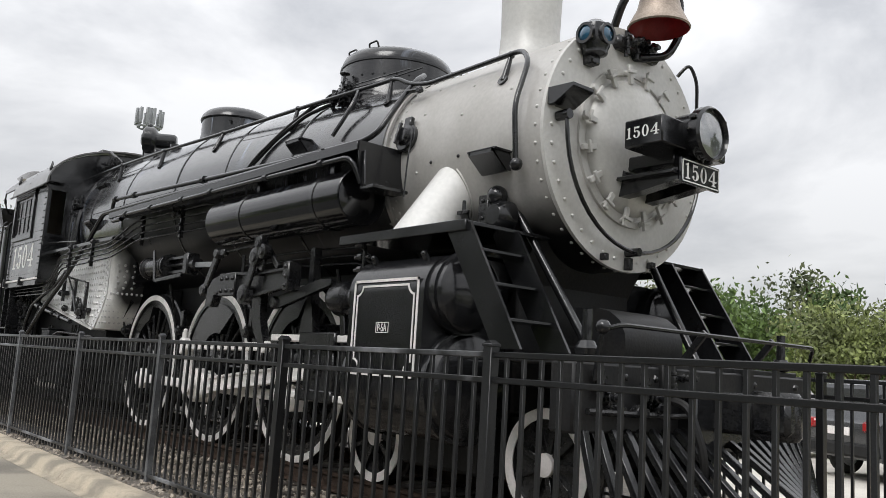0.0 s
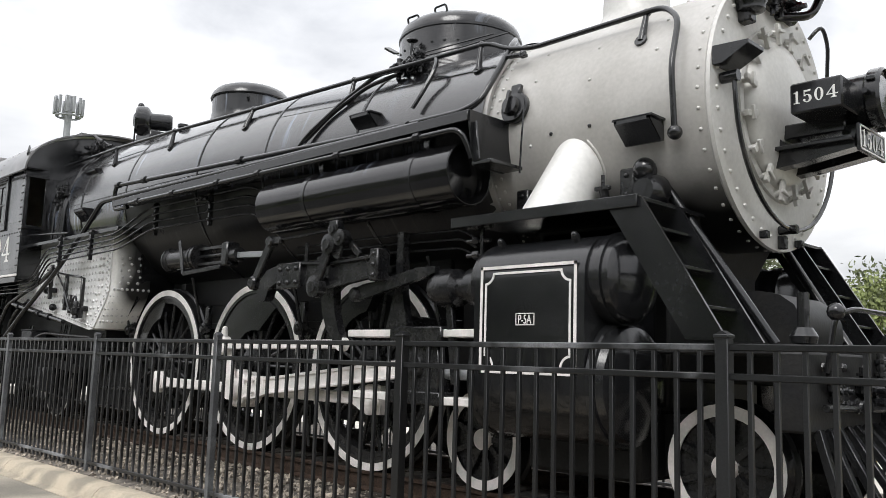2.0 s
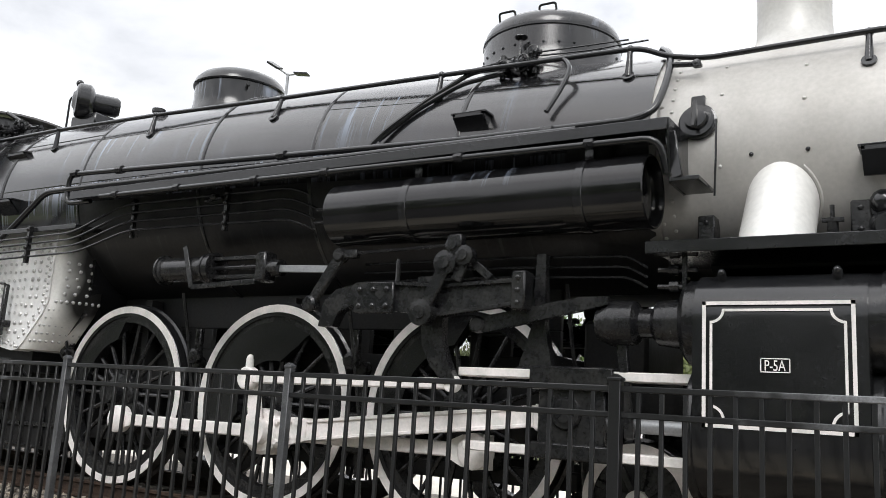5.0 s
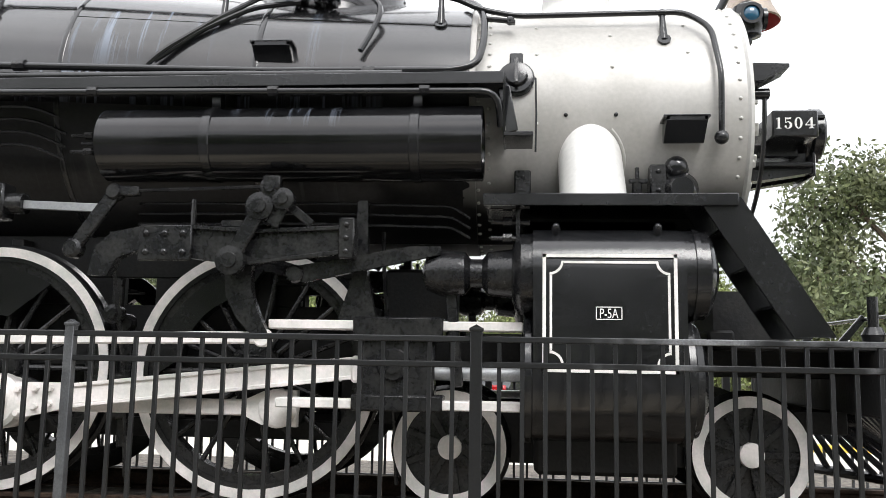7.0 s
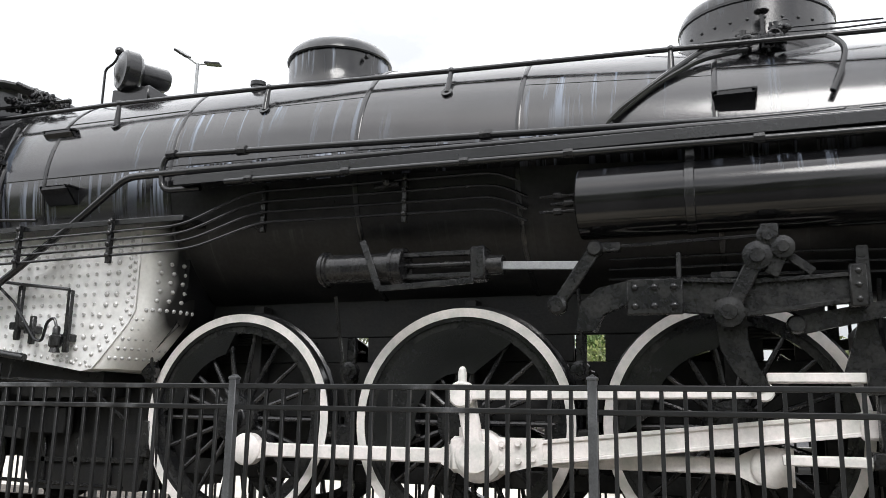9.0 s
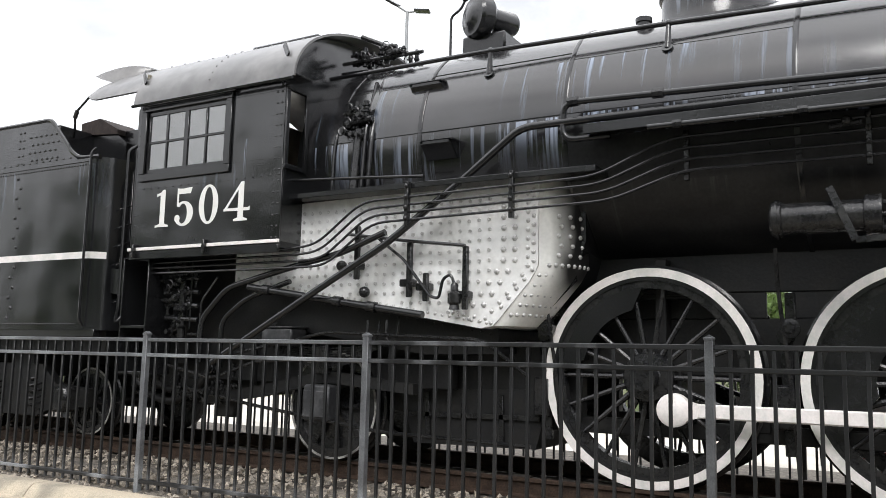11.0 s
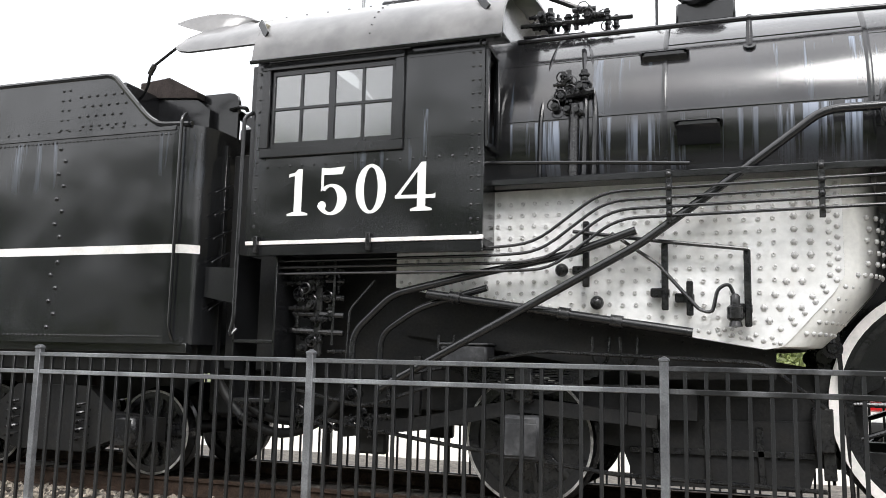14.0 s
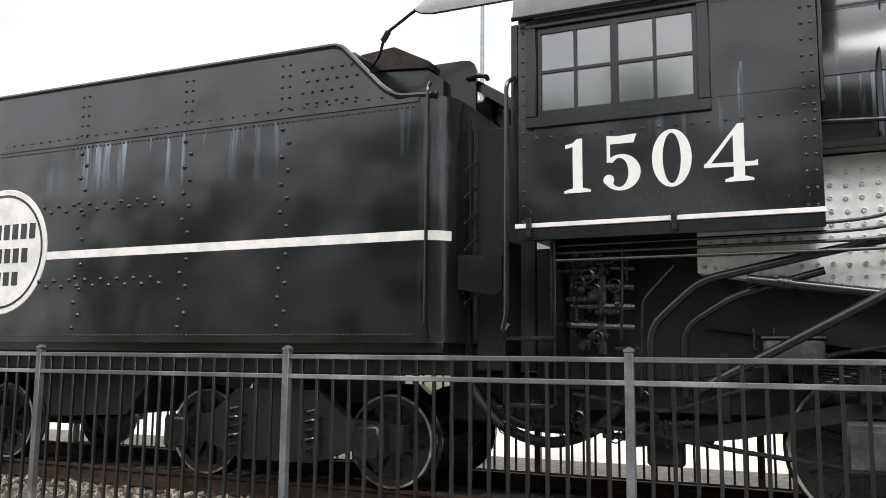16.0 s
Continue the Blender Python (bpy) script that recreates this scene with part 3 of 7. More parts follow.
# jacket in sheets, each lapped a little over the next
joints = [3.66, 2.05, 0.55, -0.85, -2.72, -4.2, -5.62]
bo = part("boiler", shell([3.64, 2.05, 0.55, -0.85, -2.72, -4.2, -5.6], -0.012), DARK, loco)
for i, (a, b) in enumerate(zip(joints, joints[1:])):
    part("jacket_sheet", shell([a - 0.004, (a + b) / 2, b + 0.004], 0.003 * (i % 2), -24 if i > 3 else -7, 204 if i > 3 else 187), JACKET, bo, "black enamelled sheet with pale water runs")
    # lower half wears the shaded enamel, so its darkness is in the material
    part("belly_sheet", shell([a - 0.004, (a + b) / 2, b + 0.004], 0.003 * (i % 2) - 0.002, 204 if i > 3 else 187, 336 if i > 3 else 353), BELLY, bo, "black lower sheet, dulled for the shade below")
m = Mesh()
for x in joints[1:-1]:
    zc, r = boiler(x)
    m.lathe([(r + 0.006, -0.022), (r + 0.010, -0.015), (r + 0.010, 0.015), (r + 0.006, 0.022)], (x, 0, zc), "x", 56)
parts("jacket_band", m, BLACK, bo)
for ang in (37, 4):
    for i, (a, b) in enumerate(zip(joints, joints[1:])):
        d = 5 * (i % 2) if ang == 37 else 0
        both("lap_seam", Mesh().tube([on_boiler(a - 0.02, ang=ang - d, off=0.0), on_boiler((a + b) / 2, ang=ang - d, off=0.0), on_boiler(b + 0.02, ang=ang - d, off=0.0)], 0.006, 5), BLACK, bo)
# smokebox
SZ, SR = 2.93, 1.0
m = Mesh().lathe([(SR, 0), (SR, 1.98)], (3.68, 0, SZ), "x", 64)
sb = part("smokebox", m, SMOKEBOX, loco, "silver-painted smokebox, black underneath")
m = Mesh().lathe([(SR + 0.001, 0.0), (SR + 0.028, 0.004), (SR + 0.028, 0.10), (SR + 0.001, 0.104)], (3.60, 0, SZ + 0.01), "x", 64, closed=True)
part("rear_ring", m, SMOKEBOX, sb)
m = Mesh().lathe([(0.0, 0.02), (0.60, 0.02), (0.95, 0.0), (1.012, -0.005), (1.018, -0.03), (1.0, -0.05)], (5.70, 0, SZ), "x", 64)
fp = part("smokebox_front", m, SILVER, loco, "silver round smokebox front plate")
m = Mesh().lathe([(0.0, 0.13), (0.2, 0.125), (0.42, 0.10), (0.52, 0.07), (0.56, 0.03), (0.565, 0.0)], (5.71, 0, SZ), "x", 56)
part("smokebox_door", m, SILVER, fp, "silver dished smokebox door")
m = Mesh().lathe([(0.60, 0.0), (0.605, 0.022), (0.655, 0.022), (0.66, 0.0)], (5.715, 0, SZ), "x", 56, closed=True)
part("door_ring", m, SILVER, fp)
for i in range(16):
    a = 2 * math.pi * (i + 0.5) / 16
    c, s = math.cos(a), math.sin(a)
    m = Mesh()
    m.cyl((5.73, 0.63 * c, SZ + 0.63 * s), (5.80, 0.60 * c, SZ + 0.60 * s), 0.022, 8)
    m.bar((5.785, 0.68 * c, SZ + 0.68 * s), (5.785, 0.52 * c, SZ + 0.52 * s), 0.045, 0.03, (1, 0, 0))
    m.bar((5.81, 0.62 * c - 0.05 * s, SZ + 0.62 * s + 0.05 * c), (5.81, 0.62 * c + 0.05 * s, SZ + 0.62 * s - 0.05 * c), 0.025, 0.025, (1, 0, 0))
    part("door_clamp", m, SILVER, fp)
m = Mesh()
for i in range(40):
    a = 2 * math.pi * i / 40
    m.rivets([(5.705, 0.93 * math.cos(a), SZ + 0.93 * math.sin(a))], 0.018, (1, 0, 0))
part("front_rivets", m, SILVER, fp, kind="stuff")
m = Mesh()
for x, k in ((3.72, 56), (3.80, 56), (5.60, 44)):
    for i in range(k):
        a = 2 * math.pi * (i + (0.5 if x == 3.80 else 0)) / k
        m.rivets([(x, (SR + 0.001 + (0.0)) * math.cos(a), SZ + SR * math.sin(a))], 0.016, (0, math.cos(a), math.sin(a)))
for x in (4.15, 4.7, 5.25):
    for ang in (62, 40, 22, -10):
        a = radians(180 - ang + (7 if x == 4.7 else 0))
        m.rivets([(x, SR * math.cos(a), SZ + SR * math.sin(a))], 0.016, (0, math.cos(a), math.sin(a)))
part("smokebox_rivets", m, SILVER, sb, kind="stuff")
# stack and domes
m = Mesh().lathe([(0.44, -0.12), (0.42, -0.06), (0.33, 0.02), (0.29, 0.10), (0.28, 0.3), (0.29, 0.70), (0.315, 0.72), (0.315, 0.80), (0.26, 0.80), (0.25, 0.3)], (4.50, 0, SZ + SR), "z", 36)
part("smokestack", m, SILVER, loco, "short silver smokestack")


def dome(name, x, r, z0, z1, label):
    h = z1 - z0
    m = Mesh().lathe([(r + 0.10, -0.32), (r + 0.05, -0.14), (r + 0.015, -0.02), (r, 0.06), (r, h - 0.20), (r * 0.985, h - 0.145), (r * 0.95, h - 0.10), (r * 0.88, h - 0.062), (r * 0.75, h - 0.034), (r * 0.5, h - 0.012), (0, h)], (x, 0, z0), "z", 44)
    return part(name, m, DOME, loco, label)


sd = dome("sand_dome", 2.38, 0.635, 4.05, 4.53, "black sand dome with grab handles")
std = part("steam_dome", Mesh().lathe([(0.64, -0.36), (0.585, -0.16), (0.53, -0.03), (0.515, 0.06), (0.515, 0.265)], (-1.65, 0, 4.23), "z", 44), DOME, loco, "low black steam dome with a lipped cap and pale water runs")
part("dome_cap", Mesh().lathe([(0.50, 0.255), (0.535, 0.26), (0.542, 0.275), (0.535, 0.30), (0.515, 0.35), (0.47, 0.40), (0.40, 0.435), (0.28, 0.462), (0.14, 0.474), (0.0, 0.478)], (-1.65, 0, 4.23), "z", 44), BLACK, std, "black domed cap with a rolled lip")
part("cap_bolt", Mesh().cyl((-1.20, -0.32, 4.42), (-1.16, -0.35, 4.42), 0.022, 8), GEAR, std)
m = Mesh().lathe([(0.638, 0.0), (0.646, 0.005), (0.646, 0.028), (0.638, 0.033)], (2.38, 0, 4.30), "z", 44, closed=True)
part("dome_seam", m, BLACK, sd)
for a in range(0, 360, 12):
    part("dome_rivet", Mesh().rivets([(2.38 + 0.637 * math.cos(radians(a)), 0.637 * math.sin(radians(a)), 4.14)], 0.014, (math.cos(radians(a)), math.sin(radians(a)), 0)), BLACK, sd)
for x in (2.05, 2.45):
    part("grab_handle", Mesh().tube([(x, -0.42, 4.45), (x, -0.46, 4.56), (x + 0.16, -0.46, 4.56), (x + 0.16, -0.42, 4.45)], 0.011, 6, 0.03), BLACK, sd)

# ---- cylinders ----


def arc(cx, cz, r, a0, a1, k):
    return [(cx + r * math.cos(radians(a0 + (a1 - a0) * i / k)), cz + r * math.sin(radians(a0 + (a1 - a0) * i / k))) for i in range(k + 1)]


sec = arc(-1.26, 1.63, 0.30, 90, 180, 8)[1:] + [(-1.56, 0.96)] + arc(-1.14, 0.93, 0.42, 180, 270, 8)[1:] + [(-0.6, 0.51), (-0.6, 1.93), (-1.0, 1.93)]
cyl = both("cylinder", Mesh().prism(sec, "x", 4.12, 5.09), BLACK, loco, "black cylinder jacket with white border lines")
m = Mesh()
for x0, x1 in ((4.06, 4.12), (5.09, 5.15)):
    m.lathe([(0.43, 0), (0.44, 0.01), (0.44, x1 - x0 - 0.01), (0.43, x1 - x0)], (x0, -1.13, 0.93), "x", 36)
m.lathe([(0.40, 0), (0.38, 0.05), (0.2, 0.12), (0, 0.13)], (5.15, -1.13, 0.93), "x", 36)
both_parts("cylinder_head", m, BLACK, loco)
m = Mesh()
m.lathe([(0.30, 0), (0.30, 0.16), (0.27, 0.19), (0.14, 0.24), (0.0, 0.25)], (5.09, -1.24, 1.63), "x", 32)
m.lathe([(0.315, 0), (0.315, 0.035)], (5.16, -1.24, 1.63), "x", 32)
both("valve_chest_head", m, BLACK, loco)
m = Mesh()
m.lathe([(0.28, 0), (0.28, -0.08), (0.24, -0.12), (0.17, -0.14), (0.15, -0.3), (0.10, -0.34), (0.10, -0.42), (0.15, -0.46), (0.16, -0.62), (0.12, -0.72), (0.05, -0.75)], (4.12, -1.24, 1.63), "x", 28)
both("valve_stem_guide", m, GEAR, loco)
# white border lines on the jacket
Z0, Z1, X0, X1, YB = 0.975, 1.73, 4.18, 5.03, -1.5645
m = Mesh()
for off, w in ((0.0, 0.022), (0.045, 0.016)):
    a, b, c, d = X0 + off, X1 - off, Z0 + off, Z1 - off
    m.box(a, a + w, YB, YB + 0.006, c + (0.09 if off else 0), d - (0.09 if off else 0), 0)
    m.box(b - w, b, YB, YB + 0.006, c + (0.09 if off else 0), d - (0.09 if off else 0), 0)
    if off:
        m.box(a + 0.09, b - 0.09, YB, YB + 0.006, d - w, d, 0)
        for px, pz, s0 in ((a, d, 270), (b, d, 180), (a, c, 0), (b, c, 90)):
            pts = arc(px, pz, 0.09, s0, s0 + 90, 6)
            inn = arc(px, pz, 0.09 - w, s0, s0 + 90, 6)
            m.prism(pts + inn[::-1], "y", YB, YB + 0.006)
    else:
        m.box(a, b, YB, YB + 0.006, d - w, d, 0)
        m.box(a, b, YB, YB + 0.006, c, c + w, 0)
both("border_line", m, WHITE, cyl, "white painted border line")
m = moved(lettering("P-5A", 0.062, 0.115, 0.002), Matrix.Translation((4.60, -1.567, 1.35)))
for x0, x1, z0, z1 in ((4.517, 4.683, 1.309, 1.315), (4.517, 4.683, 1.387, 1.393), (4.517, 4.523, 1.309, 1.393), (4.677, 4.683, 1.309, 1.393)):
    m.box(x0, x1, -1.567, -1.563, z0, z1, 0)
part("class_plate", m, WHITE, cyl, "small white framed class lettering")
m = Mesh()
for x in (4.27, 4.93):
    m.cyl((x, -1.40, 1.86), (x, -1.45, 1.92), 0.03, 10)
    m.ball((x, -1.455, 1.925), 0.026, 8, 5)
parts("lifting_eye", m, BLACK, cyl)
# steam pipe: straight silver drum rising into the smokebox flank
PA, PD, PR = Vector((4.54, -1.163, 2.14)), Vector((0, 0.61, 0.7924)), 0.232
PU, PW = Vector((1, 0, 0)), Vector((0, 0.7924, -0.61))


def pipe_meets(a, grow=0.0):
    """Where the side of the pipe at angle a runs into the smokebox."""
    q = PA + (PU * math.cos(a) + PW * math.sin(a)) * (PR + grow)
    for i in range(-100, 400):
        p = q + PD * (i * 0.004)
        if math.hypot(p.y, p.z - SZ) < SR - 0.002:
            return p
    return q + PD


K = 40
foot, rim = [], []
for i in range(K):
    a = 2 * math.pi * i / K
    q = PA + (PU * math.cos(a) + PW * math.sin(a)) * PR
    foot.append(tuple(q - PD * ((q.z - 2.132) / PD.z)))
    rim.append(tuple(pipe_meets(a) + PD * 0.02))
m = Mesh().loft([foot, [tuple(Vector(f) * 0.5 + Vector(r) * 0.5) for f, r in zip(foot, rim)], rim])
both("steam_pipe", m, STEAMP, loco, "fat bright silver steam pipe into the smokebox")
m = Mesh().tube([pipe_meets(2 * math.pi * i / K, 0.016) for i in range(K // 2 + 14, K + 8)], 0.012, 6)
both("pipe_collar", m, SILVER, loco, "thin welded collar line")
both("truck_casting", Mesh().prism([(3.15, 0.30), (6.0, 0.30), (6.0, 0.66), (5.2, 0.72), (4.0, 0.72), (3.15, 0.62)], "y", -0.62, -0.45), DARK, loco)
# dark box added to block the bright ground below the cylinders
part("under_cylinder_filler", Mesh().box(4.14, 5.12, -0.95, 0.95, 0.26, 0.8, 0.03), DARK, loco)

# ---- wheels ----


def driver(x, weight):
    axle = part("driving_wheel", Mesh().cyl((x, -0.95, 0.928), (x, 0.95, 0.928), 0.11, 18), GEAR, loco, "black spoked driving wheel with white tyre")
    for s in (1, -1):
        ms = []
        t = Mesh().lathe([(0.82, -0.785), (0.918, -0.785), (0.930, -0.775), (0.935, -0.68), (0.96, -0.665), (0.96, -0.645), (0.82, -0.645)], (x, 0, 0.928), "y", 64, closed=True)
        ms.append(("tyre", t, BLACK, ""))
        w = Mesh().lathe([(0.855, -0.792), (0.925, -0.792), (0.928, -0.788), (0.855, -0.786)], (x, 0, 0.928), "y", 64, closed=True)
        ms.append(("white_rim", w, WHITE, "white painted tyre face"))
        sp = Mesh()
        for i in range(18):
            a = 2 * math.pi * i / 18
            c, q = math.cos(a), math.sin(a)
            sp.cyl((x + 0.15 * c, -0.72, 0.928 + 0.15 * q), (x + 0.78 * c, -0.735, 0.928 + 0.78 * q), 0.028, 8, 0.018)
        sp.lathe([(0.755, -0.77), (0.82, -0.77), (0.82, -0.66), (0.755, -0.66)], (x, 0, 0.928), "y", 56, closed=True)
        ms.append(("spokes", sp, GEAR, ""))
        hb = Mesh().lathe([(0.0, -0.83), (0.10, -0.83), (0.12, -0.81), (0.20, -0.80), (0.215, -0.78), (0.22, -0.64)], (x, 0, 0.928), "y", 28)
        hb.cyl((x + 0.25, -0.64, 0.675), (x + 0.25, -0.82, 0.675), 0.16, 22)
        ms.append(("hub", hb, GEAR, ""))
        cw = Mesh()
        mid = 135
        out = arc(x, 0.928, 0.765, mid - weight, mid + weight, 18)
        cw.prism(out + arc(x + 0.0, 0.928, 0.40 if weight > 60 else 0.58, mid + weight * 0.75, mid - weight * 0.75, 14), "y", -0.79, -0.67)
        ms.append(("counterweight", cw, BLACK, ""))
        for name, mm, mat, lab in ms:
            (parts if name == "spokes" else part)("spoke" if name == "spokes" else name, mm if s == 1 else mm.mirrored(), mat, axle, lab)
    part("white_hub_cap", Mesh().lathe([(0.062, 0.0), (0.062, -0.085), (0.055, -0.095), (0.0, -0.097)], (x, -0.828, 0.928), "y", 18), WHITE, axle, "white axle end cap")


driver(-2.125, 42)
driver(0.0, 78)
driver(2.06, 48)


def small_wheel(name, x, r, rim, y=0.79, hub=True, parent=None, label=""):
    axle = part(name, Mesh().cyl((x, -y - 0.02, r), (x, y + 0.02, r), 0.07, 14), DARK, parent or loco, label)
    for s in (1, -1):
        t = Mesh().lathe([(r * 0.80, -y), (r * 0.985, -y), (r, -y + 0.015), (r + 0.005, -y + 0.11), (r + 0.03, -y + 0.125), (r + 0.03, -y + 0.145), (r * 0.8, -y + 0.145)], (x, 0, r), "y", 48, closed=True)
        w = Mesh().lathe([(r - rim, -y - 0.008), (r * 0.985, -y - 0.008), (r * 0.985, -y + 0.002), (r - rim, -y + 0.002)], (x, 0, r), "y", 48, closed=True)
        d = Mesh().lathe([(0, -y + 0.03), (r * 0.22, -y + 0.03), (r * 0.4, -y + 0.06), (r * 0.82, -y + 0.04), (r * 0.82, -y + 0.09)], (x, 0, r), "y", 32)
        for i in range(9):
            a = 2 * math.pi * i / 9
            d.bar((x + r * 0.2 * math.cos(a), -y + 0.035, r + r * 0.2 * math.sin(a)), (x + r * 0.82 * math.cos(a), -y + 0.035, r + r * 0.82 * math.sin(a)), 0.05, 0.05, (0, 1, 0))
        hc = Mesh().lathe([(0, -y - 0.03), (0.06, -y - 0.03), (0.085, -y - 0.02), (0.09, -y + 0.04)], (x, 0, r), "y", 24)
        for nm, mm, mat, lab in (("tyre", t, BLACK, ""), ("white_rim", w, WHITE if hub else DULLRIM, "white painted tyre face" if hub else "dusty pale tyre edge"), ("wheel_centre", d, GEAR, ""), ("hub_cap", hc, WHITE if hub else GEAR, "")):
            (parts if nm == "wheel_centre" else part)("wheel_spoke" if nm == "wheel_centre" else nm, mm if s == 1 else mm.mirrored(), mat, axle, lab)
    return axle


for x in (5.654, 3.535):
    small_wheel("pony_wheel", x, 0.415, 0.085, label="small leading wheel with white tyre and hub")
small_wheel("trailing_wheel", -5.36, 0.55, 0.03, y=0.86, hub=False, label="trailing wheel with a thin white rim")

# ---- rods ----
PY = -0.95
m = Mesh()
zr = 0.675
m.bar((-1.86, PY, zr), (0.25, PY, zr), 0.05, 0.115, b_=0.012)
for x, r in ((-1.86, 0.135), (0.25, 0.19)):
    m.lathe([(0, -0.06), (r - 0.02, -0.06), (r, -0.045), (r, 0.045), (r - 0.02, 0.05)], (x, PY, zr), "y", 24)
m.prism([(-1.86, zr - 0.11), (-1.67, zr - 0.055), (-1.67, zr + 0.055), (-1.86, zr + 0.11)], "y", PY - 0.03, PY + 0.03)
m.prism([(-0.10, zr - 0.06), (0.12, zr - 0.16), (0.12, zr + 0.16), (-0.10, zr + 0.06)], "y", PY - 0.03, PY + 0.03)
both("side_rod", m, WHITE, loco, "white painted side rod")
m = Mesh()
m.bar((0.25, PY, zr), (2.31, PY, zr), 0.05, 0.115, b_=0.012)
m.lathe([(0, -0.06), (0.12, -0.06), (0.14, -0.045), (0.14, 0.05)], (2.31, PY, zr), "y", 24)
m.prism([(2.05, zr - 0.05), (2.2, zr - 0.12), (2.45, zr - 0.13), (2.45, zr + 0.13), (2.2, zr + 0.12), (2.05, zr + 0.05)], "y", PY - 0.03, PY + 0.03)
both("side_rod", m, WHITE, loco, "white painted side rod")
m = Mesh()
a, b = Vector((0.25, -1.07, 0.685)), Vector((3.18, -1.07, 0.985))
for o0, o1, t in ((-0.085, -0.055, 0.075), (0.055, 0.085, 0.075), (-0.06, 0.06, 0.04)):
    mid = (o0 + o1) / 2
    m.bar(a + Vector((0.1, 0, mid * 1.1)), b + Vector((-0.2, 0, mid * 0.9)), t, (o1 - o0), b_=0.006)
both_parts("main_rod", m, WHITE, loco, "white painted main rod with heavy rear strap")
m = Mesh()
m.lathe([(0, -0.075), (0.17, -0.075), (0.20, -0.05), (0.20, 0.05), (0.17, 0.06)], (0.25, -1.07, 0.69), "y", 26)
m.box(0.02, 0.50, -1.13, -1.02, 0.56, 0.83, 0.03)
m.prism([(0.48, 0.58), (0.74, 0.64), (0.74, 0.83), (0.48, 0.83)], "y", -1.11, -1.03)
m.cyl((0.12, -1.10, 0.80), (0.12, -1.10, 0.90), 0.03, 10)
for x, z in ((0.44, 0.61), (0.44, 0.78), (0.56, 0.66), (0.56, 0.79), (0.67, 0.68), (0.67, 0.79)):
    m.lathe([(0, -0.03), (0.022, -0.03), (0.026, -0.022), (0.026, 0.0)], (x, -1.115 - (0.015 if x < 0.5 else 0), z), "y", 6)
both("rod_strap", m, WHITE, loco, "white heavy strap on the main rod end")
both("rod_wedge", Mesh().box(2.86, 2.98, -1.13, -1.02, 0.87, 1.06, 0.02), WHITE, loco)
m = Mesh()
m.bar((0.25, -1.19, 0.69), (0.17, -1.19, 1.13), 0.06, 0.15, (1, 0, 0), 0.02)
m.cyl((0.25, -1.06, 0.69), (0.25, -1.23, 0.69), 0.12, 20)
m.lathe([(0, -0.05), (0.085, -0.05), (0.10, -0.035), (0.10, 0.04)], (0.16, -1.25, 1.14), "y", 20)
m.cyl((0.16, -1.25, 1.2), (0.16, -1.25, 1.31), 0.035, 10)
m.ball((0.16, -1.25, 1.32), 0.03, 8, 6)
both("eccentric_crank", m, WHITE, loco, "white eccentric crank with oil cup")
m = Mesh()
m.bar((0.16, -1.26, 1.14), (2.28, -1.30, 1.17), 0.05, 0.085, b_=0.012)
m.lathe([(0, -0.04), (0.055, -0.04), (0.065, -0.03), (0.065, 0.03)], (2.28, -1.31, 1.17), "y", 18)
both("eccentric_rod", m, WHITE, loco, "white eccentric rod")
# crosshead and guides
m = Mesh()
m.box(2.30, 4.06, -1.27, -1.08, 1.235, 1.30, 0.008)
m.box(2.37, 4.06, -1.27, -1.08, 0.70, 0.765, 0.008)
both_parts("crosshead_guide", m, WHITE, loco, "white guide bar with black crosshead shoe")
m = Mesh()
m.box(2.90, 3.52, -1.30, -1.06, 1.16, 1.325, 0.012)
m.box(2.90, 3.52, -1.30, -1.06, 0.69, 0.80, 0.012)
m.box(2.96, 3.46, -1.26, -1.10, 0.78, 1.18, 0.012)
m.lathe([(0.0, -0.02), (0.10, -0.02), (0.115, 0), (0.115, 0.05)], (3.18, -1.27, 1.0), "y", 20)
m.lathe([(0.055, -0.04), (0.06, -0.04), (0.06, 0.0)], (3.18, -1.27, 1.0), "y", 14)
both_parts("crosshead", m, GEAR, loco, "black crosshead block with bolted pin")
m = Mesh().cyl((3.46, -1.15, 0.95), (4.08, -1.15, 0.95), 0.05, 16)
both("piston_rod", m, STEEL, loco)

# ---- frame and under parts ----
m = Mesh()
for s in (-1, 1):
    m.box(-4.2, 6.5, s * 0.52 - 0.06, s * 0.52 + 0.06, 0.95, 1.20, 0.01)
    m.box(-4.0, 3.0, s * 0.52 - 0.06, s * 0.52 + 0.06, 0.42, 0.56, 0.01)
    for x in (-2.9, -1.3, -0.75, 0.75, 1.3, 2.8):
        m.box(x - 0.12, x + 0.12, s * 0.52 - 0.07, s * 0.52 + 0.07, 0.50, 1.0, 0.01)
    m.box(-7.6, -4.0, s * 0.75 - 0.06, s * 0.75 + 0.06, 0.75, 1.0, 0.01)
    m.box(3.0, 6.4, s * 0.5 - 0.05, s * 0.5 + 0.05, 0.55, 0.72, 0.01)
m.box(-2.8, 2.8, -0.45, 0.45, 1.0, 1.12, 0.01)
m.box(4.05, 5.2, -0.7, 0.7, 0.75, 2.1, 0.02)
# plates added to fill the see-through space under the boiler, some holes left
m.box(-2.9, 2.75, -0.42, -0.36, 1.0, 1.44, 0.01)
m.box(-2.9, 2.75, -0.42, -0.36, 1.66, 2.05, 0.01)
for x0, x1 in ((-2.9, -1.22), (-1.02, 0.84), (1.10, 1.72), (1.92, 2.30), (2.52, 2.75)):
    m.box(x0, x1, -0.42, -0.36, 1.442, 1.658, 0.004)
m.box(-2.9, 2.75, 0.36, 0.42, 1.0, 1.30, 0.01)
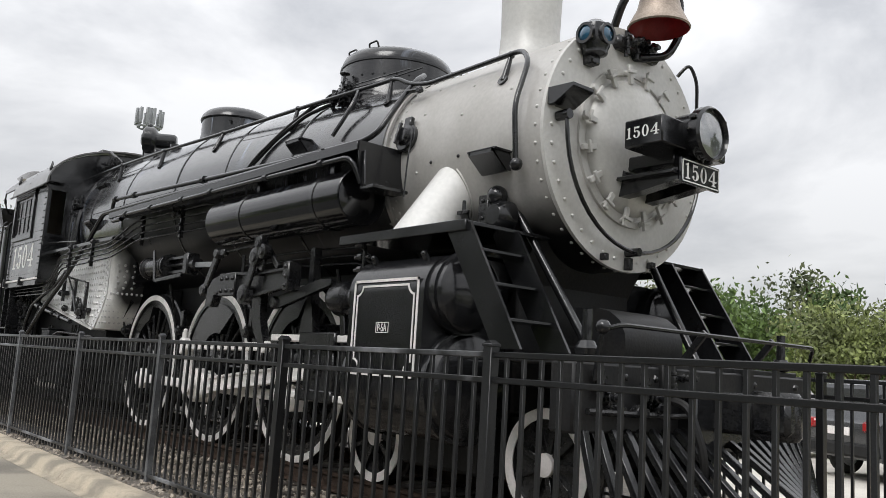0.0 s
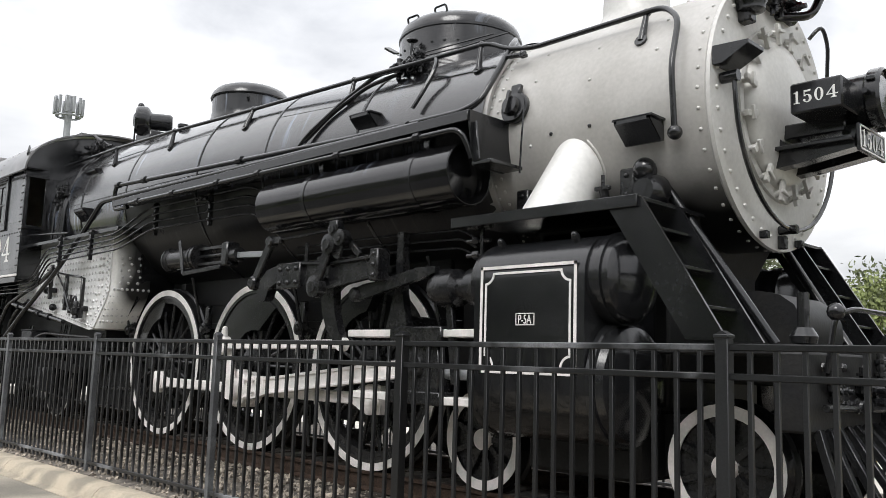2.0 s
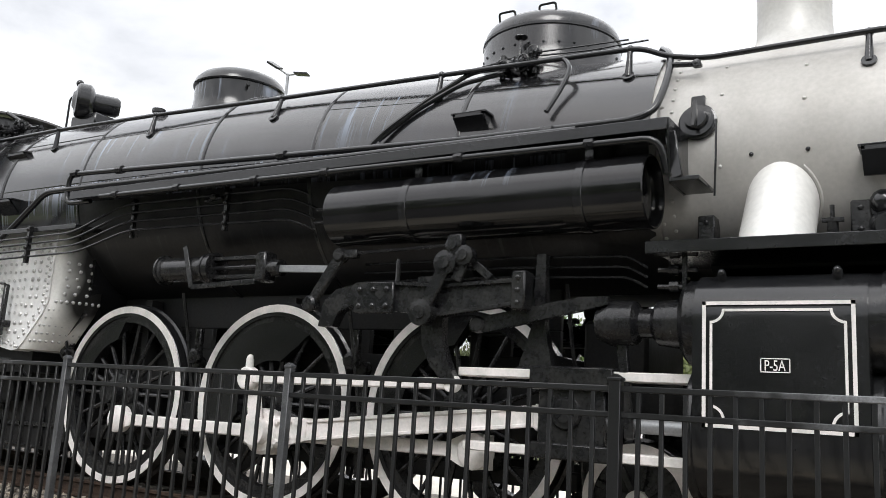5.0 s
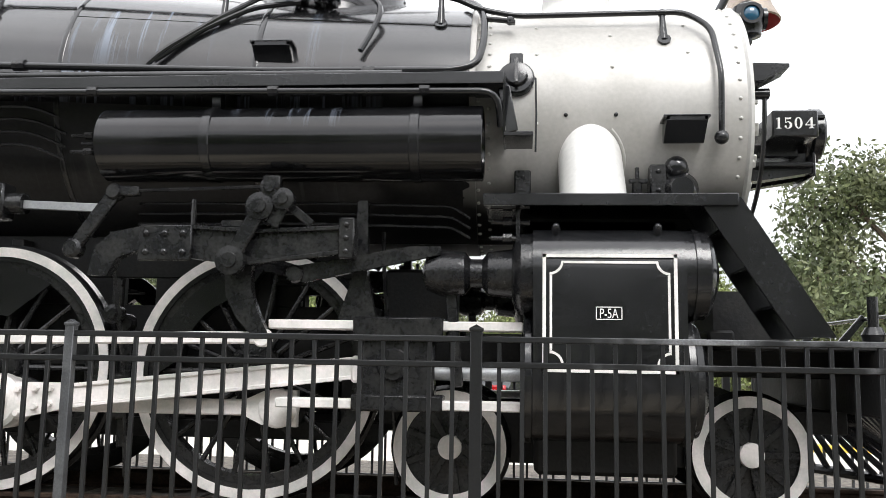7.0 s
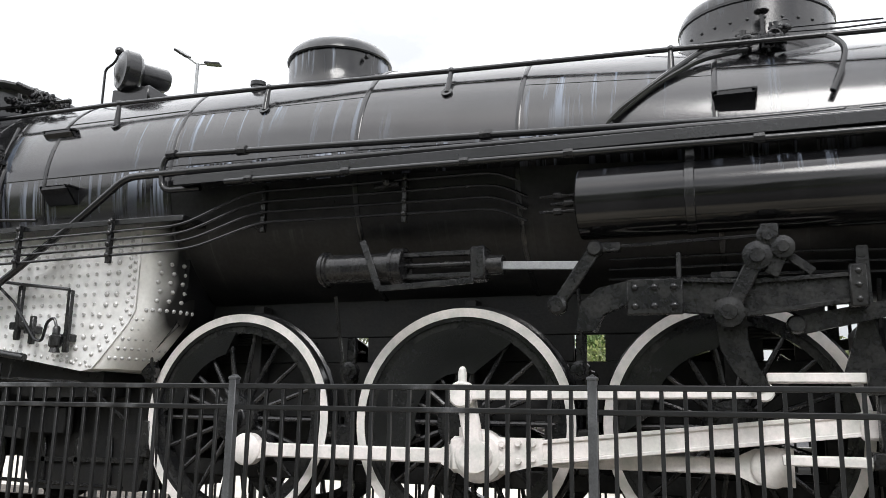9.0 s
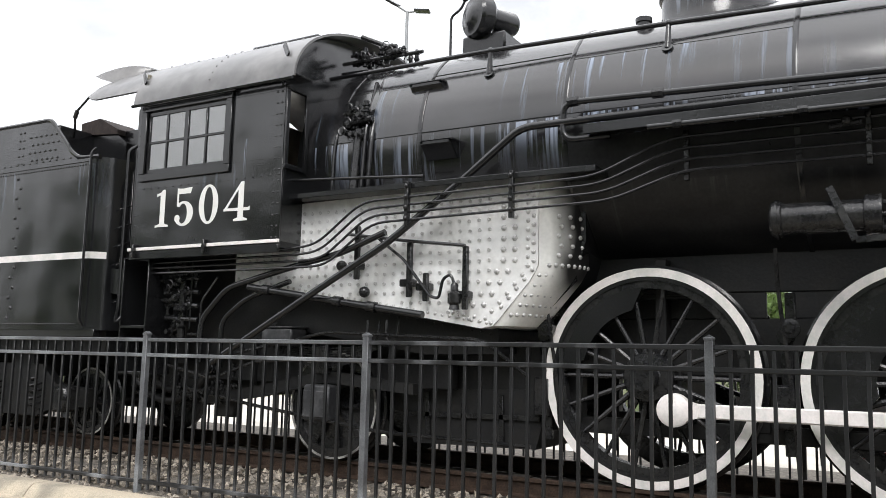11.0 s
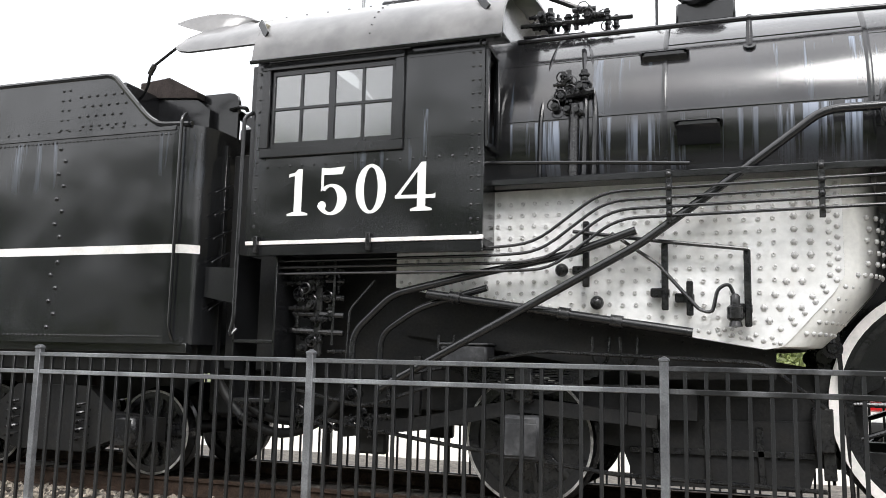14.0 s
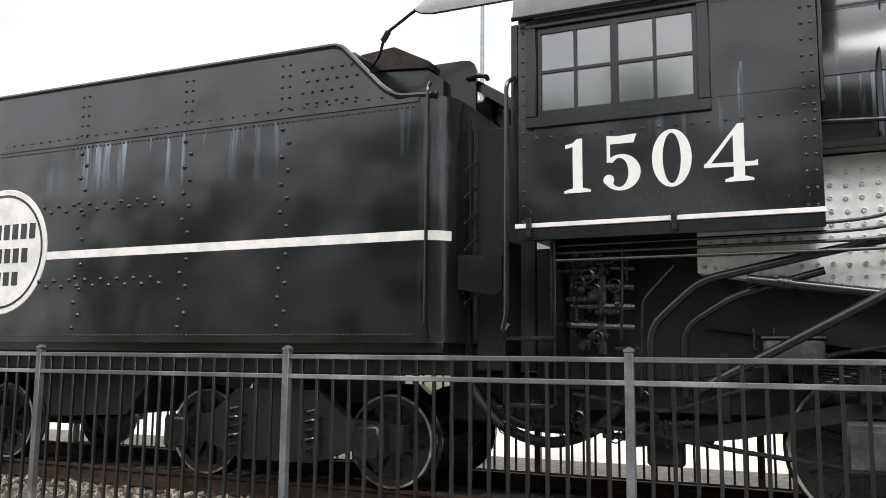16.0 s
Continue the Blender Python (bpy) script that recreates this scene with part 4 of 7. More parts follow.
for x in (-2.06, 0.0, 2.06):
    m.box(x - 0.18, x + 0.18, -0.62, 0.62, 0.62, 1.0, 0.02)
parts("frame_bar", m, DARK, loco)
m = Mesh().prism([(4.0, 2.15), (4.2, 1.6), (5.1, 1.6), (5.4, 2.15)], "y", -0.7, 0.7)
part("smokebox_saddle", m, DARK, loco)
m = Mesh()
m.prism([(-6.3, 1.70), (-3.2, 1.20), (-3.0, 0.62), (-3.6, 0.40), (-5.0, 0.55), (-6.1, 0.95)], "y", -0.62, 0.62)
m.prism([(-6.42, 1.80), (-3.42, 1.325), (-3.42, 1.10), (-4.2, 1.08), (-6.42, 1.40)], "y", -1.0, 1.0)
part("ash_pan", m, DARK, loco, "dark sheet-metal ash pan under the firebox")
# brake hangers between drivers
m = Mesh()
for x in (-3.07, -1.03, 1.03):
    m.bar((x, -0.72, 1.30), (x + 0.02, -0.72, 0.35), 0.05, 0.09, (1, 0, 0))
    m.lathe([(0, -0.04), (0.06, -0.04), (0.07, 0), (0.07, 0.04)], (x, -0.75, 1.28), "y", 12)
    m.box(x - 0.10, x + 0.06, -0.80, -0.64, 0.55, 0.90, 0.02)
both_parts("brake_hanger", m, GEAR, loco)
# springs over the drivers
m = Mesh()
for x in (-2.06, 0, 2.06):
    m.box(x - 0.05, x + 0.05, -0.60, -0.44, 1.2, 1.95, 0.008)
    for k in range(5):
        w = 0.55 - k * 0.08
        m.box(x - w, x + w, -0.59, -0.45, 1.60 + k * 0.022, 1.618 + k * 0.022, 0.002)
both_parts("leaf_spring", m, DARK, loco)
# dark blocks added to fill bright see-through gaps between frames and boiler
part("guide_filler", Mesh().box(2.98, 3.50, -0.5, 0.5, 1.22, 1.74, 0.03), DARK, loco, "dark filler block added between the frames")
part("saddle_filler", Mesh().box(2.75, 4.1, -0.35, 0.35, 1.96, 2.5, 0.03), DARK, loco, "dark filler block added under the boiler")
# trailing truck
m = Mesh()
for s in (-1, 1):
    m.prism([(-7.0, 0.60), (-6.2, 0.72), (-5.36, 0.90), (-4.3, 0.80), (-4.3, 0.70), (-5.36, 0.78), (-6.2, 0.60), (-7.0, 0.50)], "y", s * 0.98 - 0.05, s * 0.98 + 0.05)
    m.box(-6.9, -6.62, s * 0.9 - 0.05, s * 0.9 + 0.05, 0.36, 0.70, 0.02)
    for x in (-6.30, -4.55):
        m.bar((x, s * 1.02, 0.72), (x, s * 1.02, 1.22), 0.05, 0.06, (1, 0, 0))
parts("trailing_truck_frame", m, DARK, loco)
m = Mesh()
for k in range(9):
    w = 0.82 - k * 0.055
    m.tube([(-5.35 - w, -1.06, 1.19 - k * 0.024), (-5.35 - w * 0.5, -1.06, 1.135 - k * 0.024), (-5.35, -1.06, 1.115 - k * 0.024), (-5.35 + w * 0.5, -1.06, 1.135 - k * 0.024), (-5.35 + w, -1.06, 1.19 - k * 0.024)], 0.010, 4)
both_parts("spring_leaf", m, GEAR, loco, "stack of black spring leaves")
part("spring_buckle", Mesh().box(-5.43, -5.27, -1.12, -1.0, 0.86, 1.15, 0.02), GEAR, loco)
m = Mesh().box(-5.52, -5.20, -1.16, -0.98, 0.40, 0.76, 0.025)
m.box(-5.50, -5.22, -1.175, -1.155, 0.44, 0.70, 0.01)
part("journal_box", m, DUSTY, loco, "dusty grey journal box of the trailing wheel")
for x in (-4.72, -4.50, -6.02):
    part("hanger_hook", Mesh().tube([(x - 0.07, -1.10, 1.40), (x - 0.06, -1.12, 1.22), (x, -1.12, 1.16), (x + 0.06, -1.12, 1.22), (x + 0.07, -1.10, 1.40)], 0.013, 6, 0.04), GEAR, loco)
part("ash_pan_hopper", Mesh().prism([(-4.7, 0.74), (-3.05, 0.78), (-3.2, 0.24), (-4.5, 0.22)], "y", -0.66, 0.66), DARK, loco)
m = Mesh()
for x in (-4.35, -3.95, -3.55):
    m.bar((x, -0.675, 0.72), (x + 0.02, -0.675, 0.27), 0.03, 0.05, (1, 0, 0))
m.bar((-4.55, -0.675, 0.50), (-3.15, -0.675, 0.52), 0.03, 0.05)
parts("hopper_rib", m, GEAR, loco)
m = Mesh()
m.rivets([(-6.3 + k * 0.1, -1.0, 1.72 - k * 0.0158) for k in range(29)], 0.014)
part("ash_pan_rivets", m, DARK, loco, kind="stuff")
for a in ([(-6.6, -1.18, 1.02), (-5.2, -1.20, 1.28), (-3.5, -1.16, 1.22), (-3.1, -1.05, 0.9)], [(-7.2, -1.10, 0.66), (-6.2, -1.12, 0.52), (-4.6, -1.10, 0.34), (-3.1, -1.0, 0.30)], [(-7.4, -1.2, 0.9), (-6.7, -1.22, 0.78), (-6.1, -1.2, 0.98), (-4.2, -1.16, 1.02)]):
    part("air_line", Mesh().tube(a, 0.018, 7, 0.12), GEAR, loco)
part("truck_cross_frame", Mesh().box(-6.9, -5.9, -0.7, 0.7, 0.62, 0.95, 0.02), DARK, loco)
m = Mesh().box(-6.02, -5.62, -1.25, -1.0, 1.14, 1.32, 0.02)
m.box(-6.03, -5.61, -1.26, -1.0, 1.318, 1.335, 0.004)
part("tool_box", m, DUSTY, loco, "dusty black lidded box")

# ---- firebox side sheet ----
poly = [(-6.45, 2.58), (-6.45, 1.80), (-3.50, 1.32), (-3.38, 1.34), (-3.30, 1.42), (-3.02, 1.74), (-2.95, 1.86), (-2.95, 2.62)]
fb = both("firebox", Mesh().prism(poly, "y", -1.215, -0.2), FIREB, loco, "silver riveted firebox side sheet")
m = Mesh()
for i in range(31):
    for j in range(12):
        x, z = -6.35 + i * 0.101 + (j % 3 - 1) * 0.004, 1.46 + j * 0.092 + 0.004 * (i % 3)
        if z > 2.48 or x > -3.36 - max(0, 1.86 - z) * 0.85 or z < 1.88 - (x + 6.45) * 0.16:
            continue
        m.lathe([(0.018, 0), (0.018, -0.010), (0.011, -0.012), (0.006, -0.004), (0, -0.004)], (x, -1.215, z), "y", 8)
m2 = Mesh()
for j in range(11):
    z = 1.53 + j * 0.097
    for x in (-3.28, -3.17):
        m2.rivets([(x - max(0, 1.90 - z) * 0.80, -1.215, z)], 0.031)
for j in range(14):
    z = 1.47 + j * 0.079
    for x, dz in ((-3.045, 0.0), (-2.99, 0.04)):
        m2.rivets([(x - max(0, 1.84 - z - dz) * 0.93, -1.215, z + dz)], 0.025)
for i in range(8):
    m2.rivets([(-3.78 + i * 0.055, -1.215, 1.46 - i * 0.009 - 0.03 * (i % 2))], 0.021)
for i in range(40):
    x = -6.4 + i * 0.076
    m2.rivets([(x, -1.215, 1.83 - (x + 6.45) * 0.16 + 0.02)], 0.019)
part("stay_bolts", m, STAY, fb, kind="stuff")
part("rivets", m2, STAY, fb, kind="stuff")
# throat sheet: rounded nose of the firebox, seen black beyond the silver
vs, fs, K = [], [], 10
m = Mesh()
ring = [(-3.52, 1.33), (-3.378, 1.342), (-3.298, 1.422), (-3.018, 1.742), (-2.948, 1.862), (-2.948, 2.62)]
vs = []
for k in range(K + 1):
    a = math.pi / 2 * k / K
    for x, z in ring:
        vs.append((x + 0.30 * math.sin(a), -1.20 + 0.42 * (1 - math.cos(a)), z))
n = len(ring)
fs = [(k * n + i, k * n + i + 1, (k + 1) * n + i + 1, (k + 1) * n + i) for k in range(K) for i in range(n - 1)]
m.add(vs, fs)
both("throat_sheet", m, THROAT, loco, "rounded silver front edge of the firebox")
m = Mesh().prism([(-3.3, 1.36), (-2.95, 1.50), (-2.72, 1.75), (-2.62, 2.1), (-2.62, 2.8), (-3.3, 2.8)], "y", -0.93, 0.93)
part("firebox_throat", m, BLACK, loco)
m = Mesh()
for j in range(11):
    z = 1.42 + j * 0.085
    xr = -2.935 if z > 1.87 else -3.28 + (z - 1.43) * 0.79
    for a in (range(14, 86, 10) if j < 6 else (30, 48, 66)):
        a += 4 * (j % 2)
        c, q = math.cos(radians(a)), math.sin(radians(a))
        m.rivets([(xr + 0.30 * q, -1.20 + 0.42 * (1 - c), z + 0.02)], 0.022, (q, -c, 0))
part("throat_rivets", m, STAY, loco, kind="stuff")

# ---- running boards ----
m = Mesh()
m.box(-2.45, 3.92, -1.46, -0.9, 2.955, 2.985, 0.004)
m.box(-2.45, 3.92, -1.475, -1.445, 2.905, 2.99, 0.004)
both("running_board", m, BLACK, loco, "long black running board above the reservoir")
m = Mesh()
m.prism([(-0.95, 2.99), (-1.46, 2.99), (-1.46, 2.87), (-1.40, 2.55), (-1.05, 2.55), (-0.95, 2.62)], "x", 3.915, 3.93)
m.box(3.92, 4.12, -1.42, -1.04, 2.555, 2.585, 0.004)
m.bar((3.92, -1.40, 2.90), (3.98, -1.42, 2.58), 0.02, 0.08)
both("step_plate", m, BLACK, loco)
m = Mesh()
m.box(-5.6, -2.36, -1.42, -1.05, 2.60, 2.655, 0.006)
both("running_board", m, BLACK, loco, "lower black running board beside the firebox")
m = Mesh()
m.box(3.79, 5.44, -1.49, -0.6, 2.105, 2.135, 0.004)
m.box(3.79, 5.44, -1.50, -1.47, 2.06, 2.14, 0.004)
both("running_board", m, BLACK, loco, "black board over the cylinders")
# ladders at the front
m = Mesh()
for y in (-1.46, -0.98):
    m.prism([(5.18, 2.12), (5.46, 2.12), (6.02, 1.22), (5.76, 1.22)], "y", y - 0.012, y + 0.012)
both_parts("ladder_side", m, BLACK, loco, "black sloping ladder from pilot beam to running board")
for t in (0.22, 0.5, 0.78):
    x, z = 5.32 + (5.89 - 5.32) * t, 2.12 - 0.9 * t
    both("ladder_rung", Mesh().box(x - 0.10, x + 0.10, -1.45, -0.99, z - 0.012, z + 0.012, 0.004), BLACK, loco)
m = Mesh()
m.cyl((5.16, -0.80, 2.45), (5.95, -0.66, 1.22), 0.035, 12)
m.lathe([(0.0, 0.05), (0.06, 0.05), (0.085, 0.02), (0.085, -0.03)], (5.15, -0.92, 2.42), "y", 16)
m.ball((5.15, -0.93, 2.44), 0.085, 12, 8)
both("front_brace", m, BLACK, loco, "black round brace from smokebox to pilot deck")

# ---- pilot ----
stood = set(loco.children)
m = Mesh()
m.box(5.55, 6.55, -1.42, 1.42, 1.14, 1.20, 0.008)
m.box(6.42, 6.62, -1.45, 1.45, 0.72, 1.16, 0.015)
part("pilot_beam", m, DARK, loco, "black pilot deck and beam")
m = Mesh()
m.prism([(5.66, 1.19), (6.12, 1.19), (6.16, 1.28), (6.15, 1.40), (6.10, 1.50), (6.00, 1.57), (5.86, 1.60), (5.66, 1.60)], "y", -0.36, 0.36)
m.box(5.60, 5.80, -0.44, 0.44, 1.19, 1.30, 0.02)
part("front_deck_casting", m, DARK, loco)
for s in (-1, 1):
    for i in range(10):
        y = 0.10 + i * 0.135
        xt, xb = 6.62, 7.55 - i * 0.085
        part("pilot_bar", Mesh().bar((xt, s * y * 1.02, 0.74), (xb, s * (0.04 + y * 0.98), 0.12), 0.045, 0.055, (0, s, 0)), BLACK, loco)
m = Mesh()
m.tube([(6.75, -1.42, 0.12), (7.57, 0.0, 0.10), (6.75, 1.42, 0.12)], 0.045, 8)
m.box(6.5, 6.75, -0.35, 0.35, 0.60, 1.0, 0.03)
part("pilot_foot", m, BLACK, loco)
m = Mesh()
m.box(6.6, 7.05, -0.13, 0.13, 0.74, 1.02, 0.03)
m.lathe([(0, -0.16), (0.15, -0.16), (0.18, -0.12), (0.18, 0.12), (0.15, 0.16), (0, 0.16)], (7.12, 0.03, 0.88), "z", 18)
m.box(7.05, 7.32, -0.17, -0.06, 0.76, 1.0, 0.03)
part("coupler", m, GEAR, loco, "black knuckle coupler")
m = Mesh().tube([(6.66, -1.30, 1.05), (6.72, -1.32, 1.36), (6.78, -1.2, 1.40), (6.80, 1.2, 1.40), (6.72, 1.3, 1.30)], 0.016, 8, 0.06)
m.ball((6.72, -1.31, 1.38), 0.05, 10, 6)
m.bar((6.6, -0.3, 1.2), (6.79, -0.3, 1.42), 0.03, 0.05)
m.bar((6.6, 0.6, 1.2), (6.79, 0.6, 1.42), 0.03, 0.05)
part("uncoupling_lever", m, BLACK, loco)
for y in (-1.20, 1.25):
    m = Mesh().cyl((6.5, y, 1.16), (6.5, y, 1.5), 0.035, 10)
    m.lathe([(0.03, 0), (0.07, 0.01), (0.08, 0.05), (0.05, 0.1)], (6.5, y, 1.2), "z", 14)
    part("flag_socket", m, BLACK, loco)
part("air_hose", Mesh().tube([(6.62, -0.5, 0.95), (6.80, -0.5, 0.92), (6.9, -0.46, 0.6), (6.86, -0.4, 0.35)], 0.03, 8, 0.1), DARK, loco)

# valves, bolts and piping along the pilot beam
m = Mesh()
fittings(m, (6.66, -0.75, 0.98), (0.03, 0.55, 0.12), 16)
parts("beam_fitting", m, GEAR, loco)
for y in (-1.25, -0.95, -0.62, 0.62, 0.95, 1.25):
    part("beam_bolt", Mesh().rivets([(6.622, y, 1.08)], 0.03, (1, 0, 0)), GEAR, loco)
part("beam_pipe", Mesh().tube([(6.68, -1.38, 0.86), (6.70, -0.6, 0.84), (6.70, 0.9, 0.86)], 0.022, 8), GEAR, loco)
for ob in set(loco.children) - stood:
    ob.location.x -= 0.15

# ---- air reservoir and pipes ----
m = Mesh().lathe([(0, 0.03), (0.18, 0.045), (0.235, 0.07), (0.242, 0.004), (0.252, 0.0), (0.26, 0.008), (0.26, 2.692), (0.252, 2.70), (0.242, 2.696), (0.235, 2.63), (0.18, 2.655), (0.0, 2.67)], (1.08, -1.29, 2.53), "x", 36)
rs = both("air_reservoir", m, PLAINJ, loco, "long black air reservoir under the running board")
m = Mesh()
for x in (1.87, 3.32):
    m.lathe([(0.262, -0.035), (0.268, -0.03), (0.268, 0.03), (0.262, 0.035)], (x, -1.29, 2.53), "x", 36, closed=True)
    m.box(x - 0.035, x + 0.035, -1.34, -1.26, 2.77, 2.96, 0.006)
both_parts("reservoir_strap", m, BLACK, rs)
PIPES = [
    ([(3.90, -1.40, 2.62), (3.88, -1.5, 2.84), (2.0, -1.5, 2.86), (-1.9, -1.5, 2.89)], 0.024),
    ([(3.60, -0.55, 3.90), (3.70, -0.70, 3.80), (3.76, -0.86, 3.62), (3.76, -1.03, 3.36), (3.72, -1.13, 3.17), (3.56, -1.17, 3.11), (2.2, -1.26, 3.09), (-2.67, -1.36, 3.23), (-2.67, -1.36, 2.90), (-2.25, -1.36, 2.90)], 0.028),
    ([(3.2, -1.30, 3.035), (-2.4, -1.36, 3.06), (-3.06, -1.36, 3.06), (-3.59, -1.38, 2.66), (-4.37, -1.45, 2.09), (-5.29, -1.50, 1.58), (-6.45, -1.50, 0.95)], 0.034),
    ([(-4.0, -1.38, 1.43), (-6.1, -1.38, 1.73)], 0.036),
    ([(-6.78, -1.35, 0.95), (-6.78, -1.35, 1.40), (-6.42, -1.36, 1.73), (-5.69, -1.40, 1.88), (-4.9, -1.42, 2.03), (-4.4, -1.43, 2.2)], 0.032),
    ([(-6.55, -1.28, 0.9), (-6.55, -1.28, 1.40), (-6.2, -1.30, 1.62), (-5.6, -1.33, 1.78)], 0.028),
    ([(-5.6, -1.40, 2.80), (-4.6, -1.42, 2.74), (-4.0, -1.42, 2.70)], 0.016),
]
m = Mesh().cyl((3.76, -0.86, 3.62), (3.93, -0.86, 3.60), 0.022, 8)
m.ball((3.95, -0.86, 3.60), 0.036, 8, 6)
m.box(3.93, 3.99, -0.89, -0.84, 3.57, 3.60, 0.005)
part("drain_cock", m, GEAR, loco, "small black cock beside the jacket edge")
for pts, r in PIPES:
    both("pipe", Mesh().tube(pts, r, 10, 0.12), BLACK, loco)
for k in range(4):
    d, e = 0.07 * k, 0.04 * k
    m = Mesh().tube([(-7.45, -1.46, 2.07 - d * 0.8), (-5.50 + e, -1.46, 2.09 - d * 0.9), (-5.18 + e, -1.46, 2.12 - d), (-4.66 + e, -1.46, 2.50 - d), (-2.35 + e, -1.44, 2.55 - d), (-1.80 + e, -1.29, 2.84 - d * 1.3), (0.40, -1.19, 2.87 - d * 1.4), (0.62, -1.08, 2.78 - d * 1.4)], 0.0125, 8, 0.16)
    part("conduit", m, BLACK, loco, "thin black pipe stepping along the boiler")
for x, z, y in ((-1.66, 2.68, -1.24), (-0.36, 2.69, -1.22), (-3.1, 2.44, -1.44), (-4.15, 2.43, -1.45)):
    m = Mesh().box(x - 0.02, x + 0.02, y - 0.03, y + 0.02, z - 0.19, z + 0.22, 0.004)
    for k in range(4):
        m.ball((x, y - 0.03, z + 0.18 - k * 0.1), 0.026, 8, 5)
    part("pipe_clamp", m, GEAR, loco)
for x in (-5.9, -5.0, -4.6):
    part("pipe_union", Mesh().cyl((x, -1.38, 1.73 - (x + 6.1) * 0.143), (x + 0.09, -1.38, 1.717 - (x + 6.1) * 0.143), 0.052, 10), GEAR, loco)
for x in (3.35, 2.3, 1.0, 0.2, -0.8, -1.7):
    part("pipe_union", Mesh().cyl((x, -1.5, 2.864 - (x - 2.0) * 0.008), (x + 0.07, -1.5, 2.864 - (x - 2.0) * 0.008), 0.036, 8), GEAR, loco)
for x in (-2.62, -1.9, 0.3, 2.9):
    z = 3.23 - (x + 2.67) * 0.0287
    y = -1.36 + (x + 2.67) * 0.02
    part("pipe_union", Mesh().cyl((x, y, z), (x + 0.09, y, z), 0.044, 8), GEAR, loco)
# lubricator lines between the boiler and the gear
for k in range(3):
    part("oil_line", Mesh().tube([(1.25, -1.12, 2.14 - k * 0.075), (2.6, -1.14, 2.14 - k * 0.075), (3.55, -1.12, 2.12 - k * 0.075), (3.68, -1.08, 2.04 - k * 0.07)], 0.010, 6, 0.05), GEAR, loco)
# fittings by the firebox
for x, z0, z1 in ((-4.80, 1.78, 2.30), (-4.20, 1.60, 2.11), (-3.61, 1.48, 2.05), (-4.02, 1.56, 1.82)):
    part("washout_bar", Mesh().box(x - 0.025, x + 0.025, -1.33, -1.28, z0, z1, 0.008), GEAR, loco)
    part("bar_bracket", Mesh().box(x - 0.11, x + 0.03, -1.31, -1.20, z0 + 0.10, z0 + 0.17, 0.01), GEAR, loco)
part("rod", Mesh().tube([(-4.9, -1.33, 2.22), (-4.2, -1.34, 2.12), (-3.60, -1.34, 2.05)], 0.016, 8), BLACK, loco)
part("drain_pipe", Mesh().tube([(-4.6, -1.32, 2.2), (-4.25, -1.33, 1.95), (-3.95, -1.34, 1.6), (-3.86, -1.34, 1.58), (-3.82, -1.34, 1.76), (-3.74, -1.34, 1.80), (-3.70, -1.34, 1.70)], 0.014, 8, 0.04), BLACK, loco)
m = Mesh().lathe([(0.02, 0.14), (0.035, 0.12), (0.035, 0.06), (0.06, 0.04), (0.06, -0.04), (0.04, -0.06), (0.05, -0.1), (0.0, -0.11)], (-3.70, -1.34, 1.58), "z", 12)
part("blowdown_valve", m, GEAR, loco)
for x, z in ((-4.72, 1.66), (-5.0, 1.92)):
    part("washout_plug", Mesh().ball((x, -1.28, z), 0.055, 10, 6), GEAR, loco)

# ---- handrail ----
rail_pts = [(5.45, -1.04, 2.64), (5.45, -1.08, 3.10), (5.42, -0.92, 3.50), (5.25, -0.82, 3.66), (4.0, -0.80, 3.66), (3.72, -0.80, 3.72), (3.5, -0.80, 3.83), (1.7, -0.87, 3.86), (-0.1, -0.90, 3.90), (-1.9, -0.98, 3.93), (-3.6, -1.0, 3.96), (-5.45, -1.0, 3.96)]
hr = both("handrail", Mesh().tube(rail_pts, 0.022, 10, 0.10), BLACK, loco, "black handrail along the boiler")
for x, z in ((5.09, 3.66), (3.42, 3.83), (1.73, 3.86), (-0.1, 3.90), (-1.86, 3.93), (-3.55, 3.96)):
    y = -0.80 if x > 3 else (-0.87 if x > 1 else (-0.90 if x > -1 else (-0.98 if x > -3 else -1.0)))
    base = on_boiler(x, z - 0.24)
    m = Mesh().cyl(base, (x, y, z), 0.032, 10, 0.020)
    m.ball((x, y, z), 0.034, 10, 6)
    m.lathe([(0.05, 0), (0.05, 0.02)], (0, 0, 0), "z", 10, m=Matrix.Translation(base) @ Vector((0, base[1], base[2] - 3.0)).to_track_quat("Z", "Y").to_matrix().to_4x4())
    both("handrail_post", m, BLACK, hr)
part("rail_end", Mesh().ball((5.45, -1.035, 2.635), 0.052, 12, 8), BLACK, hr)

# ---- smokebox fittings ----
m = Mesh()
p = on_boiler(4.0, 3.09)
q = Vector((0, p[1], p[2] - 2.93)).to_track_quat("Z", "Y").to_matrix().to_4x4()
m.lathe([(0.135, 0.0), (0.135, 0.03), (0.12, 0.035), (0.12, 0.05), (0.085, 0.055), (0.075, 0.10), (0.0, 0.11)], (0, 0, 0), "z", 24, m=Matrix.Translation(p) @ q)
m.box(-0.05, 0.05, 0.08, 0.20, 0.0, 0.05, 0.01, Matrix.Translation(p) @ q)
m.bar((4.0, -1.13, 3.02), (4.0, -1.08, 3.22), 0.03, 0.03, (1, 0, 0))
part("check_valve_cap", m, BLACK, loco, "round black bolted cover on the smokebox")
part("chain", Mesh().tube([(4.14, -1.06, 3.08), (4.145, -1.09, 2.8), (4.14, -1.10, 2.52)], 0.008, 5), GEAR, loco)


